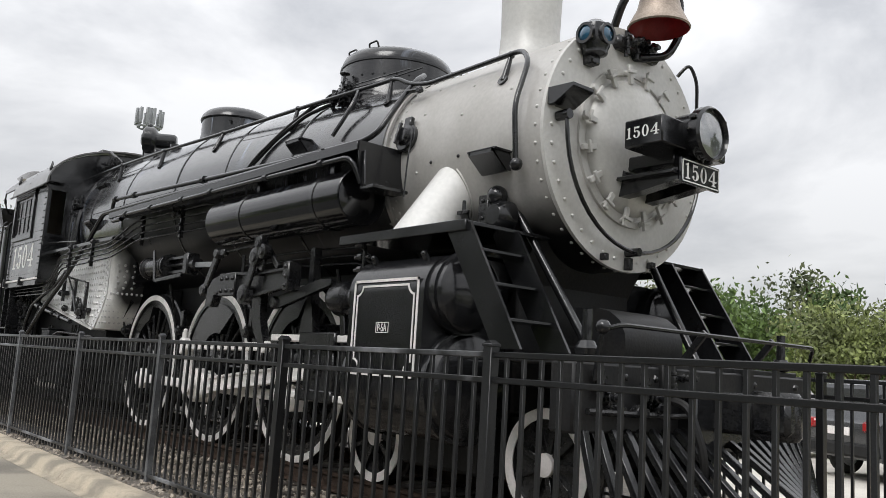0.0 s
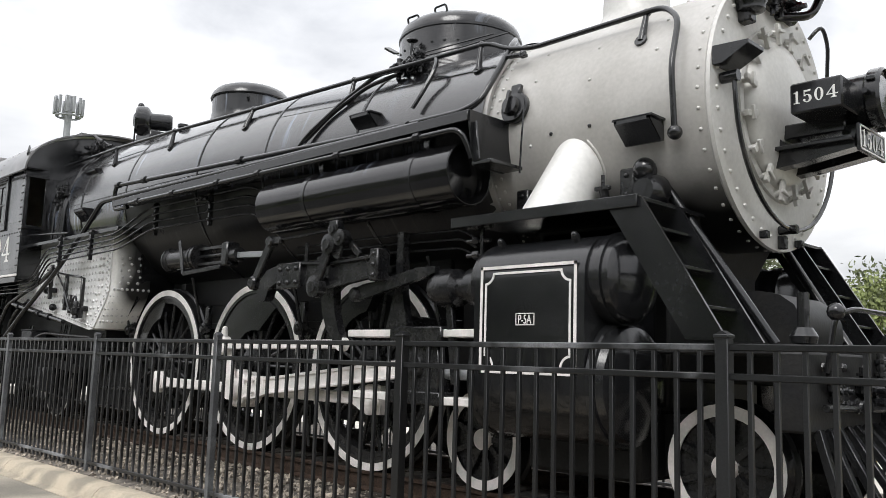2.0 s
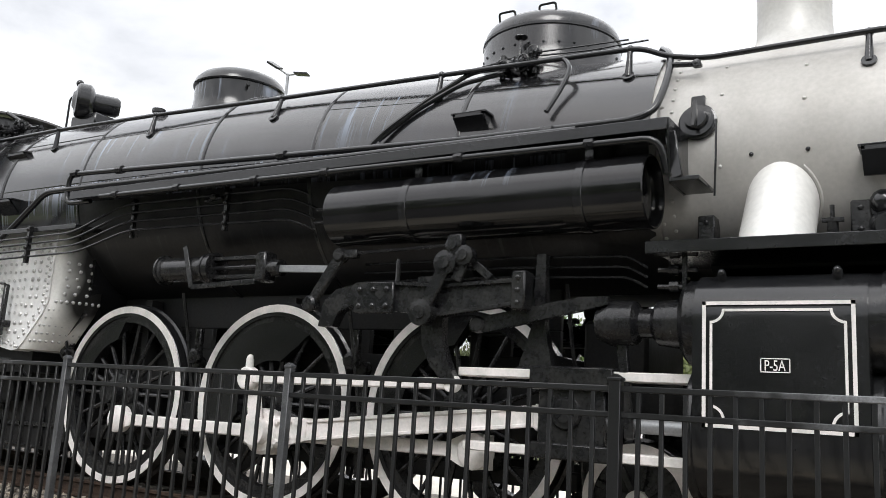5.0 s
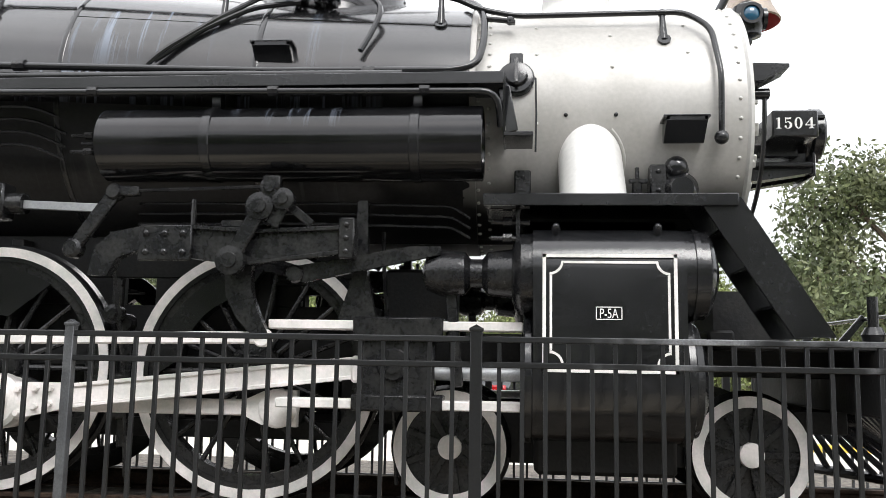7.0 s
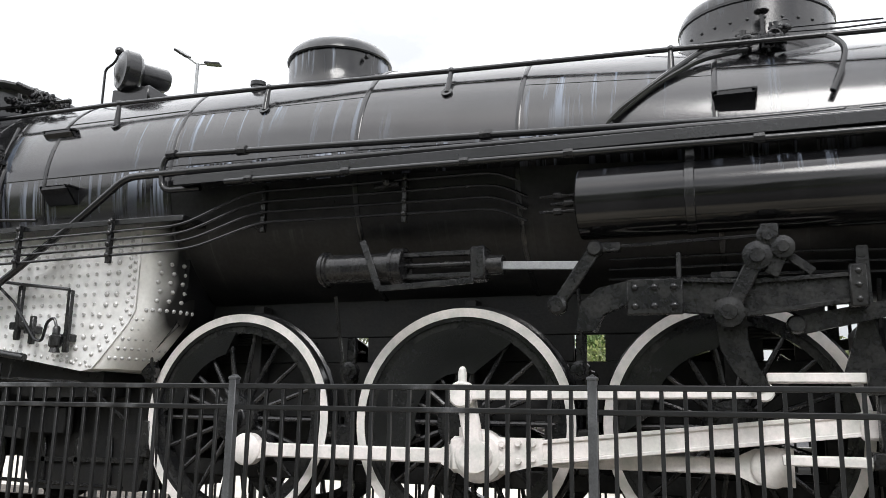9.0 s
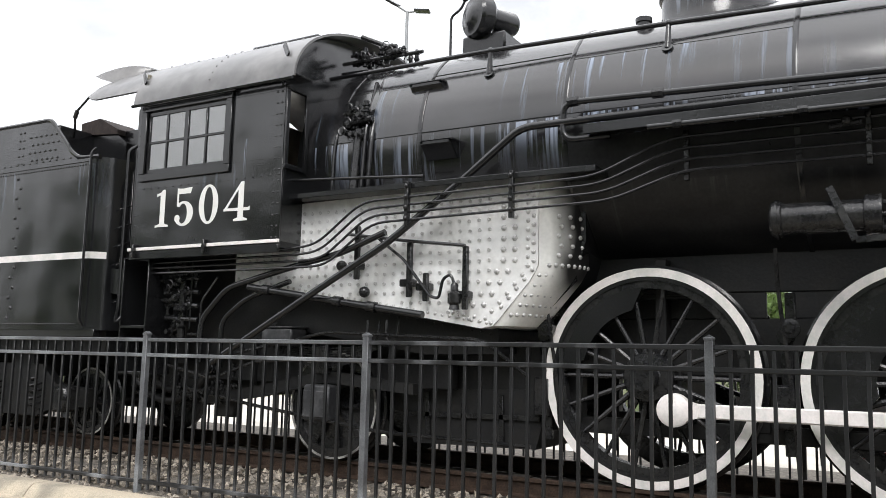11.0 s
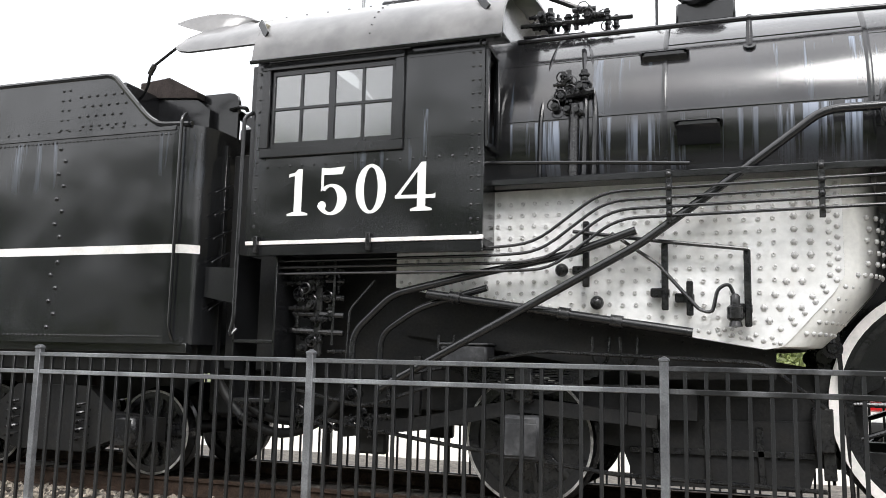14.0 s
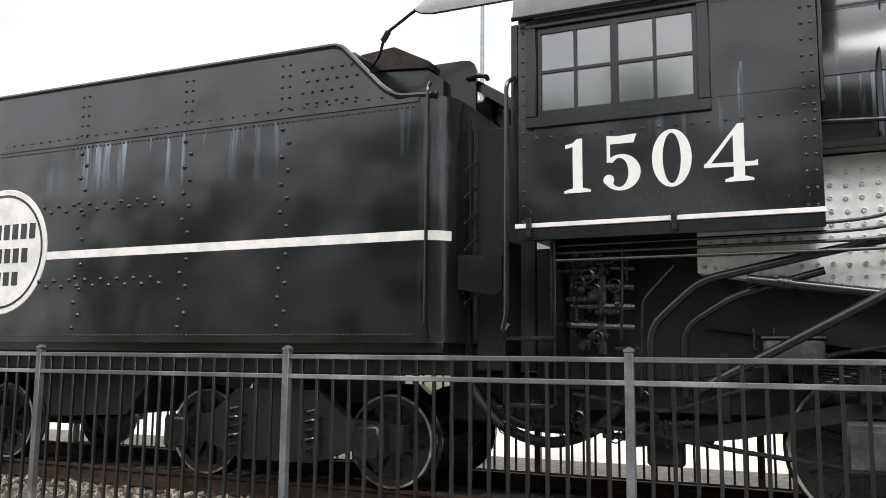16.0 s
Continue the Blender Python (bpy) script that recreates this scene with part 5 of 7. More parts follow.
def step(x0, x1, z, y0, depth=0.20):
    m = Mesh()
    m.prism([(y0, z), (y0 - depth, z), (y0 - depth, z - 0.03), (y0 - 0.06, z - 0.15), (y0, z - 0.15)], "x", x0, x0 + 0.02)
    m.prism([(y0, z), (y0 - depth, z), (y0 - depth, z - 0.03), (y0 - 0.06, z - 0.15), (y0, z - 0.15)], "x", x1 - 0.02, x1)
    m.box(x0 - 0.02, x1 + 0.02, y0 - depth, y0, z - 0.012, z + 0.006, 0.003)
    m.prism([(y0 - depth, z), (y0 - depth, z - 0.035), (y0 - 0.05, z - 0.16), (y0 - 0.03, z - 0.16), (y0 - depth + 0.02, z - 0.03)], "x", x0, x1)
    both("foot_step", m, BLACK, loco, "small black foot step")


step(5.05, 5.33, 2.76, -0.97)
step(-4.38, -4.03, 3.72, -0.92, 0.18)
step(-4.10, -3.78, 3.06, -1.15, 0.18)
step(2.05, 2.33, 3.36, -0.98, 0.18)
m = Mesh()
m.prism([(5.70, 3.20), (5.95, 3.19), (5.95, 3.165), (5.77, 3.07), (5.70, 3.07)], "y", -0.98, -0.75)
part("foot_step", m, BLACK, loco)
part("foot_step", m.mirrored(), BLACK, loco)
for x, z in ((5.02, 2.34), (4.05, 2.30)):
    m = Mesh().box(x - 0.06, x + 0.06, -0.96, -0.80, z - 0.13, z + 0.12, 0.01)
    m.rivets([(x, -0.962, z + 0.07), (x, -0.962, z - 0.07)], 0.022)
    both("lug_plate", m, GEAR, loco)
both("brace_boss", Mesh().lathe([(0, -0.1), (0.08, -0.1), (0.12, -0.06), (0.13, 0.0), (0.13, 0.06)], (5.18, -0.90, 2.28), "y", 20), BLACK, loco)
m = Mesh().cyl((4.86, -0.98, 2.22), (4.86, -1.02, 2.34), 0.035, 8)
m.bar((4.80, -1.03, 2.32), (4.93, -1.03, 2.32), 0.03, 0.03)
m.cyl((4.86, -1.02, 2.34), (4.86, -1.02, 2.42), 0.015, 6)
part("drain_cock", m, GEAR, loco)
for x in (4.36, 4.72):
    p = on_boiler(x, 2.82)
    part("plug", Mesh().ball(p, 0.016, 8, 5), GEAR, sb)
# front rail round the smokebox front
pts = [(5.76, -0.86, 2.99), (5.80, -0.87, 2.96)] + [(5.80, 0.86 * math.cos(radians(a)), SZ + 0.86 * math.sin(radians(a))) for a in range(188, 361, 8)]
part("front_rail", Mesh().tube(pts, 0.017, 8), BLACK, loco, "black curved rail round the smokebox front")
part("rail_end", Mesh().cyl((5.71, -0.87, 3.0), (5.83, -0.87, 3.0), 0.04, 10), BLACK, loco)
part("rail_end", Mesh().cyl((5.71, 0.0, SZ - 0.86), (5.84, 0.0, SZ - 0.86), 0.035, 10), BLACK, loco)
m = Mesh().tube([(5.72, 0.62, 3.72), (5.80, 0.68, 3.84), (5.80, 0.80, 3.7), (5.76, 0.86, 3.4)], 0.016, 8, 0.08)
part("front_rail", m, BLACK, loco)
for k, y in enumerate((-0.3, 0.0, 0.3)):
    part("lower_clip", Mesh().box(5.70, 5.76, y - 0.025, y + 0.025, SZ - 1.0 + 0.045 * abs(k - 1), SZ - 0.90, 0.006), GEAR, loco)
# headlight, number box, front number plate
hl = part("headlight", Mesh().lathe([(0.0, 0.0), (0.15, 0.0), (0.185, 0.03), (0.19, 0.18), (0.215, 0.20), (0.215, 0.27), (0.195, 0.29), (0.185, 0.27), (0.18, 0.25)], (6.19, 0.02, 2.93), "x", 36, caps=False), BLACK, loco, "round black headlight with clear lens")
part("lens", Mesh().lathe([(0.185, 0), (0.12, 0.025), (0.0, 0.035)], (6.445, 0.02, 2.93), "x", 32, caps=False), LENS, hl, "clear round lens")
part("reflector", Mesh().lathe([(0.182, 0.03), (0.12, -0.03), (0.0, -0.06)], (6.405, 0.02, 2.93), "x", 28, caps=False), STEEL, hl)
for a in (35, 155, 270):
    c, q = math.cos(radians(a)), math.sin(radians(a))
    part("lens_clip", Mesh().box(-0.03, 0.03, -0.018, 0.018, -0.012, 0.02, 0.005, Matrix.Translation((6.43, 0.02 + 0.222 * c, 2.93 + 0.222 * q))), BLACK, hl)
part("headlight_foot", Mesh().box(6.20, 6.34, -0.10, 0.14, 2.66, 2.76, 0.015), BLACK, hl)
part("visor_pin", Mesh().cyl((6.41, -0.20, 2.93), (6.41, -0.25, 2.93), 0.02, 8), BLACK, hl)
nb = part("number_box", Mesh().box(5.98, 6.33, -0.42, 0.42, 2.80, 3.015, 0.012), BLACK, loco, "black box with white number on both sides")
part("bracket", Mesh().box(5.80, 6.25, -0.16, 0.16, 2.70, 2.81, 0.01), BLACK, nb)
tx = moved(digits("1504", 0.088), Matrix.Translation((6.155, -0.421, 2.91)))
part("number", tx, NUMBER, nb, "white number 1504")
tx = moved(digits("1504", 0.088), Matrix.Translation((6.155, 0.421, 2.91)) @ pose(0, 0, 0, 0, 0, 180))
part("number", tx, NUMBER, nb)
m = Mesh().prism([(5.72, 2.70), (5.80, 2.72), (5.86, 2.65), (6.33, 2.65), (6.33, 2.56), (5.95, 2.50), (5.72, 2.48)], "y", -0.22, -0.10)
m.add(m.mirrored().v, m.mirrored().f)
parts("plate_bracket", m, BLACK, loco)
part("bracket_shelf", Mesh().box(5.75, 6.33, -0.28, 0.30, 2.60, 2.63, 0.006), BLACK, loco)
PM = Matrix.Translation((6.35, 0.03, 2.63)) @ pose(0, 0, 0, 0, 0, 90)
npl = part("number_plate", moved(Mesh().box(-0.25, 0.25, -0.012, 0.012, -0.095, 0.095, 0.004), PM), BLACK, loco, "black plate with white frame and number")
m = Mesh()
for x0, x1, z0, z1 in ((-0.24, 0.24, 0.075, 0.085), (-0.24, 0.24, -0.085, -0.075), (-0.24, -0.23, -0.085, 0.085), (0.23, 0.24, -0.085, 0.085)):
    m.box(x0, x1, -0.016, -0.008, z0, z1, 0)
t = digits("1504", 0.122)
m.add([(x, y - 0.014, z) for x, y, z in t.v], t.f)
part("number", moved(m, PM), NUMBER, npl, "white number 1504 in a white frame")
# bell
bl = part("bell", Mesh().lathe([(0.245, 0.0), (0.255, 0.012), (0.225, 0.07), (0.18, 0.16), (0.155, 0.27), (0.145, 0.36), (0.10, 0.42), (0.03, 0.44), (0.0, 0.44)], (5.95, 0.02, 3.90), "z", 36, caps=False), BRASS, loco, "bronze bell with red inside, on a black yoke")
part("bell_inside", Mesh().lathe([(0.243, 0.001), (0.205, 0.06), (0.16, 0.15), (0.13, 0.3), (0.0, 0.36)], (5.95, 0.02, 3.90), "z", 36, caps=False), RED, bl, "red painted inside of the bell")
m = Mesh().tube([(5.60, 0.0, 3.78), (5.75, 0.02, 3.70), (5.90, 0.22, 3.74), (5.95, 0.32, 3.95), (5.95, 0.30, 4.25), (5.95, 0.15, 4.40), (5.95, 0.02, 4.42), (5.90, -0.12, 4.40), (5.75, -0.20, 4.12), (5.62, -0.18, 3.86)], 0.035, 10, 0.08)
part("bell_yoke", m, BLACK, bl)
m = Mesh()
m.box(5.60, 5.78, -0.26, 0.30, 3.72, 3.84, 0.03)
fittings(m, (5.77, -0.05, 3.80), (0.04, 0.22, 0.05), 12)
part("bell_bracket", m, GEAR, bl)
# marker lamps
for s in (-1,):
    c = Vector((5.78, s * 0.56, 3.70))
    mk = part("marker_lamp", Mesh().lathe([(0.05, -0.16), (0.10, -0.14), (0.10, -0.11), (0.115, -0.08), (0.125, 0.0), (0.11, 0.09), (0.06, 0.13), (0.0, 0.14)], c, "z", 20), BLACK, loco, "black marker lamp with blue lenses")
    for d in ((1, 0, 0), (0, s, 0)):
        d = Vector(d)
        qq = Matrix.Translation(c + d * 0.105) @ d.to_track_quat("Z", "Y").to_matrix().to_4x4()
        part("lens_ring", Mesh().lathe([(0.062, 0), (0.085, 0), (0.085, 0.03), (0.062, 0.03)], (0, 0, 0), "z", 20, closed=True, m=qq), BLACK, mk)
        part("lens", Mesh().lathe([(0.065, 0.012), (0.04, 0.028), (0, 0.034)], (0, 0, 0), "z", 18, m=qq), BLUELENS, mk, "blue glass lens")
    part("lamp_bracket", Mesh().box(5.66, 5.80, s * 0.56 - 0.05, s * 0.56 + 0.05, 3.48, 3.57, 0.01), GEAR, mk)
    s = 1
    part("flag_holder", Mesh().tube([(5.74, s * 0.88, 3.28), (5.82, s * 1.0, 3.30), (5.82, s * 1.12, 3.28), (5.82, s * 1.14, 3.24), (5.82, s * 1.02, 3.24)], 0.012, 6, 0.02), BLACK, loco)
# bolts and small rods on the gear
m = Mesh()
m.cyl((1.77, -1.38, 1.92), (1.77, -1.38, 2.12), 0.02, 8)
m.cyl((2.10, -1.36, 1.88), (2.10, -1.36, 1.96), 0.03, 8)
m.box(1.98, 2.16, -1.42, -1.34, 1.92, 1.97, 0.008)
both_parts("oil_cup", m, GEAR, loco)
for x in (-3.0, -1.05, 1.0, 3.05):
    both("sand_delivery_pipe", Mesh().tube([(x, -1.02, 1.95), (x, -0.92, 1.6), (x + 0.06, -0.80, 0.9), (x + 0.10, -0.76, 0.14)], 0.017, 6, 0.1), GEAR, loco)
for x in (-3.02, -0.98, 0.98):
    m = Mesh().lathe([(0.0, -0.05), (0.035, -0.05), (0.045, -0.03), (0.075, -0.025), (0.075, 0.05)], (x, -0.86, 1.34), "y", 14)
    m.box(x - 0.04, x + 0.04, -0.84, -0.78, 1.34, 1.62, 0.01)
    both("spring_hanger", m, GEAR, loco)
for x, z in ((0.9, 2.62), (0.98, 2.56), (0.9, 2.50)):
    m = Mesh().cyl((x - 0.14, -1.25, z), (x + 0.18, -1.26, z), 0.014, 8)
    m.lathe([(0.03, -0.03), (0.03, 0.03)], (x, -1.255, z), "x", 8)
    part("reservoir_fitting", m, GEAR, loco)
m = Mesh().cyl((-0.62, -1.26, 2.80), (-0.40, -1.26, 2.82), 0.022, 8)
m.ball((-0.5, -1.28, 2.83), 0.04, 8, 6)
part("pipe_valve", m, GEAR, loco)
m = Mesh()
for x in (-0.98, -0.38, -0.30):
    m.lathe([(0.118, -0.012), (0.148, -0.010), (0.148, 0.010), (0.118, 0.012)], (x, -1.33, 2.12), "x", 18, closed=True)
both_parts("cylinder_flange", m, GEAR, loco)
# sand valve cluster and pipes under the sand dome
m = Mesh()
fittings(m, (2.42, -0.74, 3.92), (0.16, 0.04, 0.06), 16)
m.cyl((2.2, -0.76, 3.88), (2.64, -0.76, 3.88), 0.022, 8)
m.cyl((2.42, -0.74, 3.9), (2.42, -0.72, 4.14), 0.016, 8)
m.lathe([(0.05, 0), (0.06, 0.01), (0.05, 0.02)], (2.42, -0.72, 4.14), "z", 10)
part("sander_valve", m, GEAR, loco, "cluster of black sand valves")
for a in ([(2.62, -0.76, 3.88), (2.85, -0.80, 3.87), (2.98, -0.92, 3.70), (2.93, -1.0, 3.50), (2.85, -1.08, 3.30)], [(2.2, -0.76, 3.88), (2.0, -0.80, 3.87), (1.72, -0.98, 3.62), (1.35, -1.14, 3.30), (1.15, -1.22, 3.05)], [(2.3, -0.78, 3.82), (1.95, -0.88, 3.74), (1.6, -1.03, 3.5), (1.3, -1.15, 3.22)]):
    part("sand_pipe", Mesh().tube(a, 0.022, 8, 0.10), BLACK, loco)
for a in ([(2.25, -0.70, 3.96), (1.8, -0.62, 3.98), (1.5, -0.55, 4.02)], [(2.6, -0.70, 3.96), (3.0, -0.6, 3.98), (3.45, -0.45, 4.05)], [(2.5, -0.72, 3.99), (3.3, -0.5, 4.06)]):
    part("wire", Mesh().tube(a, 0.008, 5), GEAR, loco)
# turbo generator on the firebox top
m = Mesh().lathe([(0.0, -0.20), (0.09, -0.19), (0.13, -0.16), (0.20, -0.15), (0.225, -0.12), (0.225, 0.0), (0.19, 0.04), (0.13, 0.07), (0.13, 0.34), (0.10, 0.38), (0, 0.39)], (0, 0, 0), "z", 28, m=Matrix.Translation((-3.92, -0.42, 4.56)) @ Vector((0.5, 0.85, 0)).to_track_quat("Z", "Y").to_matrix().to_4x4())
tg = part("turbo_generator", m, BLACK, loco, "round black turbine generator on the boiler top")
part("generator_base", Mesh().box(-4.15, -3.65, -0.48, -0.05, 4.18, 4.38, 0.02), BLACK, tg)
part("generator_pipe", Mesh().tube([(-4.32, -0.42, 4.18), (-4.32, -0.42, 4.66), (-4.2, -0.42, 4.72), (-4.15, -0.42, 4.82)], 0.014, 8, 0.05), BLACK, tg)
part("generator_valve", Mesh().ball((-4.15, -0.42, 4.85), 0.05, 10, 7), BLACK, tg)
part("whistle_cap", Mesh().lathe([(0.06, 0), (0.06, 0.06), (0.075, 0.06), (0.075, 0.1), (0, 0.11)], (-2.15, -0.72, 4.02), "z", 14), BLACK, loco)
# turret and valves before the cab
m = Mesh()
fittings(m, (-4.95, -1.19, 3.36), (0.13, 0.04, 0.16), 18)
m.cyl((-4.92, -1.18, 3.3), (-4.92, -1.25, 2.64), 0.045, 10)
m.cyl((-5.1, -1.2, 3.36), (-4.75, -1.2, 3.40), 0.03, 8)
part("injector_check", m, GEAR, loco, "cluster of black boiler check valves")
for a in ([(-4.75, -1.24, 2.66), (-4.74, -1.22, 3.2), (-4.80, -0.98, 3.78), (-4.95, -0.6, 4.15)], [(-5.20, -1.22, 2.66), (-5.2, -1.20, 3.2), (-5.15, -1.0, 3.75), (-5.1, -0.6, 4.18)], [(-4.83, -1.24, 2.66), (-4.82, -1.20, 3.3), (-4.88, -0.95, 3.85)]):
    part("pipe", Mesh().tube(a, 0.022, 8, 0.15), BLACK, loco)
m = Mesh()
fittings(m, (-5.05, -0.62, 4.26), (0.40, 0.1, 0.08), 22)
m.tube([(-5.5, -0.72, 4.22), (-4.5, -0.68, 4.22)], 0.02, 6)
m.tube([(-5.3, -0.66, 4.52), (-4.75, -0.62, 4.26)], 0.026, 8)
m.tube([(-5.45, -0.8, 4.08), (-4.9, -0.8, 4.06)], 0.014, 6)
part("steam_turret", m, GEAR, loco, "valves and pipes on the boiler before the cab")

# ---- valve gear ----
GY = -1.40
m = Mesh()
m.prism([(1.06, 1.58), (1.20, 1.58), (1.26, 1.70), (1.42, 1.76), (1.80, 1.70), (1.80, 1.92), (1.42, 1.92), (1.22, 1.88), (1.10, 1.78)], "y", GY - 0.05, GY + 0.05)
m.box(1.42, 1.80, GY - 0.075, GY - 0.04, 1.68, 1.93, 0.01)
m.rivets([(x, GY - 0.075, z) for x in (1.48, 1.61, 1.74) for z in (1.74, 1.87)], 0.03)
vg = both("link_support", m, GEAR, loco, "cast black valve gear support frame")
m = Mesh()
m.prism([(1.80, 1.92), (1.92, 1.90), (2.10, 1.88), (2.35, 1.92), (2.86, 1.91), (2.86, 1.75), (2.5, 1.72), (2.2, 1.66), (1.80, 1.70)], "y", GY - 0.03, GY + 0.06)
m.bar((1.80, GY - 0.04, 1.915), (2.30, GY - 0.04, 1.885), 0.05, 0.03)
m.bar((2.30, GY - 0.04, 1.89), (2.86, GY - 0.04, 1.915), 0.05, 0.03)
m.bar((2.20, GY - 0.04, 1.67), (2.86, GY - 0.04, 1.75), 0.05, 0.03)
m.box(2.82, 2.93, GY - 0.09, GY + 0.06, 1.70, 1.98, 0.012)
m.rivets([(2.875, GY - 0.09, z) for z in (1.75, 1.84, 1.93)], 0.025)
m.bar((2.40, GY - 0.02, 2.12), (2.62, GY - 0.02, 1.94), 0.04, 0.06)
both_parts("link_yoke", m, GEAR, vg)
m = Mesh()
m.bar((2.36, GY - 0.10, 2.20), (2.09, GY - 0.10, 1.68), 0.035, 0.11, (1, 0, 0), 0.01)
for x, z, r in ((2.35, 2.18, 0.07), (2.28, 2.05, 0.095), (2.09, 1.68, 0.10), (2.44, 2.10, 0.075)):
    m.lathe([(0, -0.05), (r * 0.5, -0.05), (r * 0.55, -0.035), (r, -0.03), (r, 0.05)], (x, GY - 0.10, z), "y", 18)
m.bar((2.44, GY - 0.08, 2.10), (2.36, GY - 0.08, 1.92), 0.03, 0.09, (1, 0, 0))
m.box(2.30, 2.42, GY - 0.14, GY - 0.06, 2.16, 2.26, 0.01)
both("link_hanger", m, GEAR, loco)
m = Mesh()
pts = [(2.02, 1.74), (2.00, 1.62), (2.02, 1.45), (2.10, 1.30), (2.24, 1.16), (2.33, 1.19), (2.25, 1.34), (2.20, 1.48), (2.19, 1.62), (2.20, 1.74)]
m.prism(pts, "y", -1.36, -1.28)
both("expansion_link", m, GEAR, loco)
m = Mesh()
m.bar((1.20, GY, 2.17), (0.92, GY, 1.77), 0.05, 0.10, (1, 0, 0), 0.012)
m.lathe([(0, -0.05), (0.05, -0.05), (0.07, -0.03), (0.07, 0.04)], (0.92, GY, 1.77), "y", 16)
m.lathe([(0, -0.05), (0.045, -0.05), (0.06, -0.03), (0.06, 0.04)], (1.20, GY, 2.17), "y", 16)
m.box(1.22, 1.38, GY - 0.03, GY + 0.03, 2.14, 2.21, 0.008)
both("reverse_arm", m, GEAR, loco)
both("reach_rod", Mesh().tube([(1.36, GY, 2.18), (2.34, GY - 0.04, 2.20)], 0.013, 6), GEAR, loco)
m = Mesh()
m.prism([(2.44, 1.56), (2.56, 1.55), (3.50, 1.745), (3.50, 1.80), (3.30, 1.80), (2.50, 1.66)], "y", -1.37, -1.31)
m.lathe([(0, -0.04), (0.05, -0.04), (0.065, -0.02), (0.065, 0.04)], (2.50, -1.36, 1.605), "y", 14)
both("radius_rod", m, GEAR, loco)
m = Mesh()
m.bar((3.55, -1.26, 1.70), (3.62, -1.22, 0.86), 0.05, 0.075, (1, 0, 0), 0.01)
both("combination_lever", m, GEAR, loco)
m = Mesh()
m.prism([(2.90, 2.14), (2.97, 2.14), (2.98, 1.62), (3.05, 1.30), (2.78, 1.30), (2.88, 1.62)], "y", -1.24, -1.16)
m.box(2.88, 2.98, -1.2, -0.4, 1.32, 1.42, 0.01)
both("guide_yoke", m, GEAR, loco)
m = Mesh()
m.lathe([(0.0, 0), (0.11, 0), (0.135, 0.02), (0.135, 0.08), (0.115, 0.09), (0.115, 0.62), (0.14, 0.63), (0.14, 0.72), (0.05, 0.74)], (-1.03, -1.33, 2.12), "x", 22)
rc = both("reverse_cylinder", m, GEAR, loco, "black power reverse cylinder")
m = Mesh()
for z in (2.03, 2.20):
    m.box(-0.32, 0.36, -1.38, -1.32, z - 0.018, z + 0.018, 0.004)
m.box(0.26, 0.38, -1.42, -1.26, 1.98, 2.24, 0.015)
m.cyl((-0.3, -1.33, 2.12), (0.35, -1.33, 2.12), 0.025, 10)
m.cyl((0.38, -1.33, 2.1), (0.50, -1.33, 2.1), 0.075, 14)
m.bar((-0.62, -1.44, 2.32), (-0.46, -1.46, 1.93), 0.02, 0.055, (1, 0, 0))
m.bar((-0.46, -1.46, 1.93), (0.30, -1.44, 1.97), 0.02, 0.045)
parts("reverse_guide", m, GEAR, rc)
both("reverse_rod", Mesh().bar((0.50, -1.35, 2.09), (1.12, -1.37, 2.06), 0.03, 0.06), STEEL, loco)
m = Mesh()
for k in range(3):
    z = 2.08 - k * 0.11
    m.cyl((3.84, -1.35, z), (4.10, -1.38, z - 0.01), 0.018, 8)
    m.lathe([(0.035, -0.03), (0.035, 0.03)], (3.95, -1.36, z), "x", 8)
m.bar((4.02, -1.38, 2.13), (4.02, -1.38, 1.75), 0.03, 0.03, (1, 0, 0))
parts("oil_check_valve", m, GEAR, loco, "small black oil check valves")

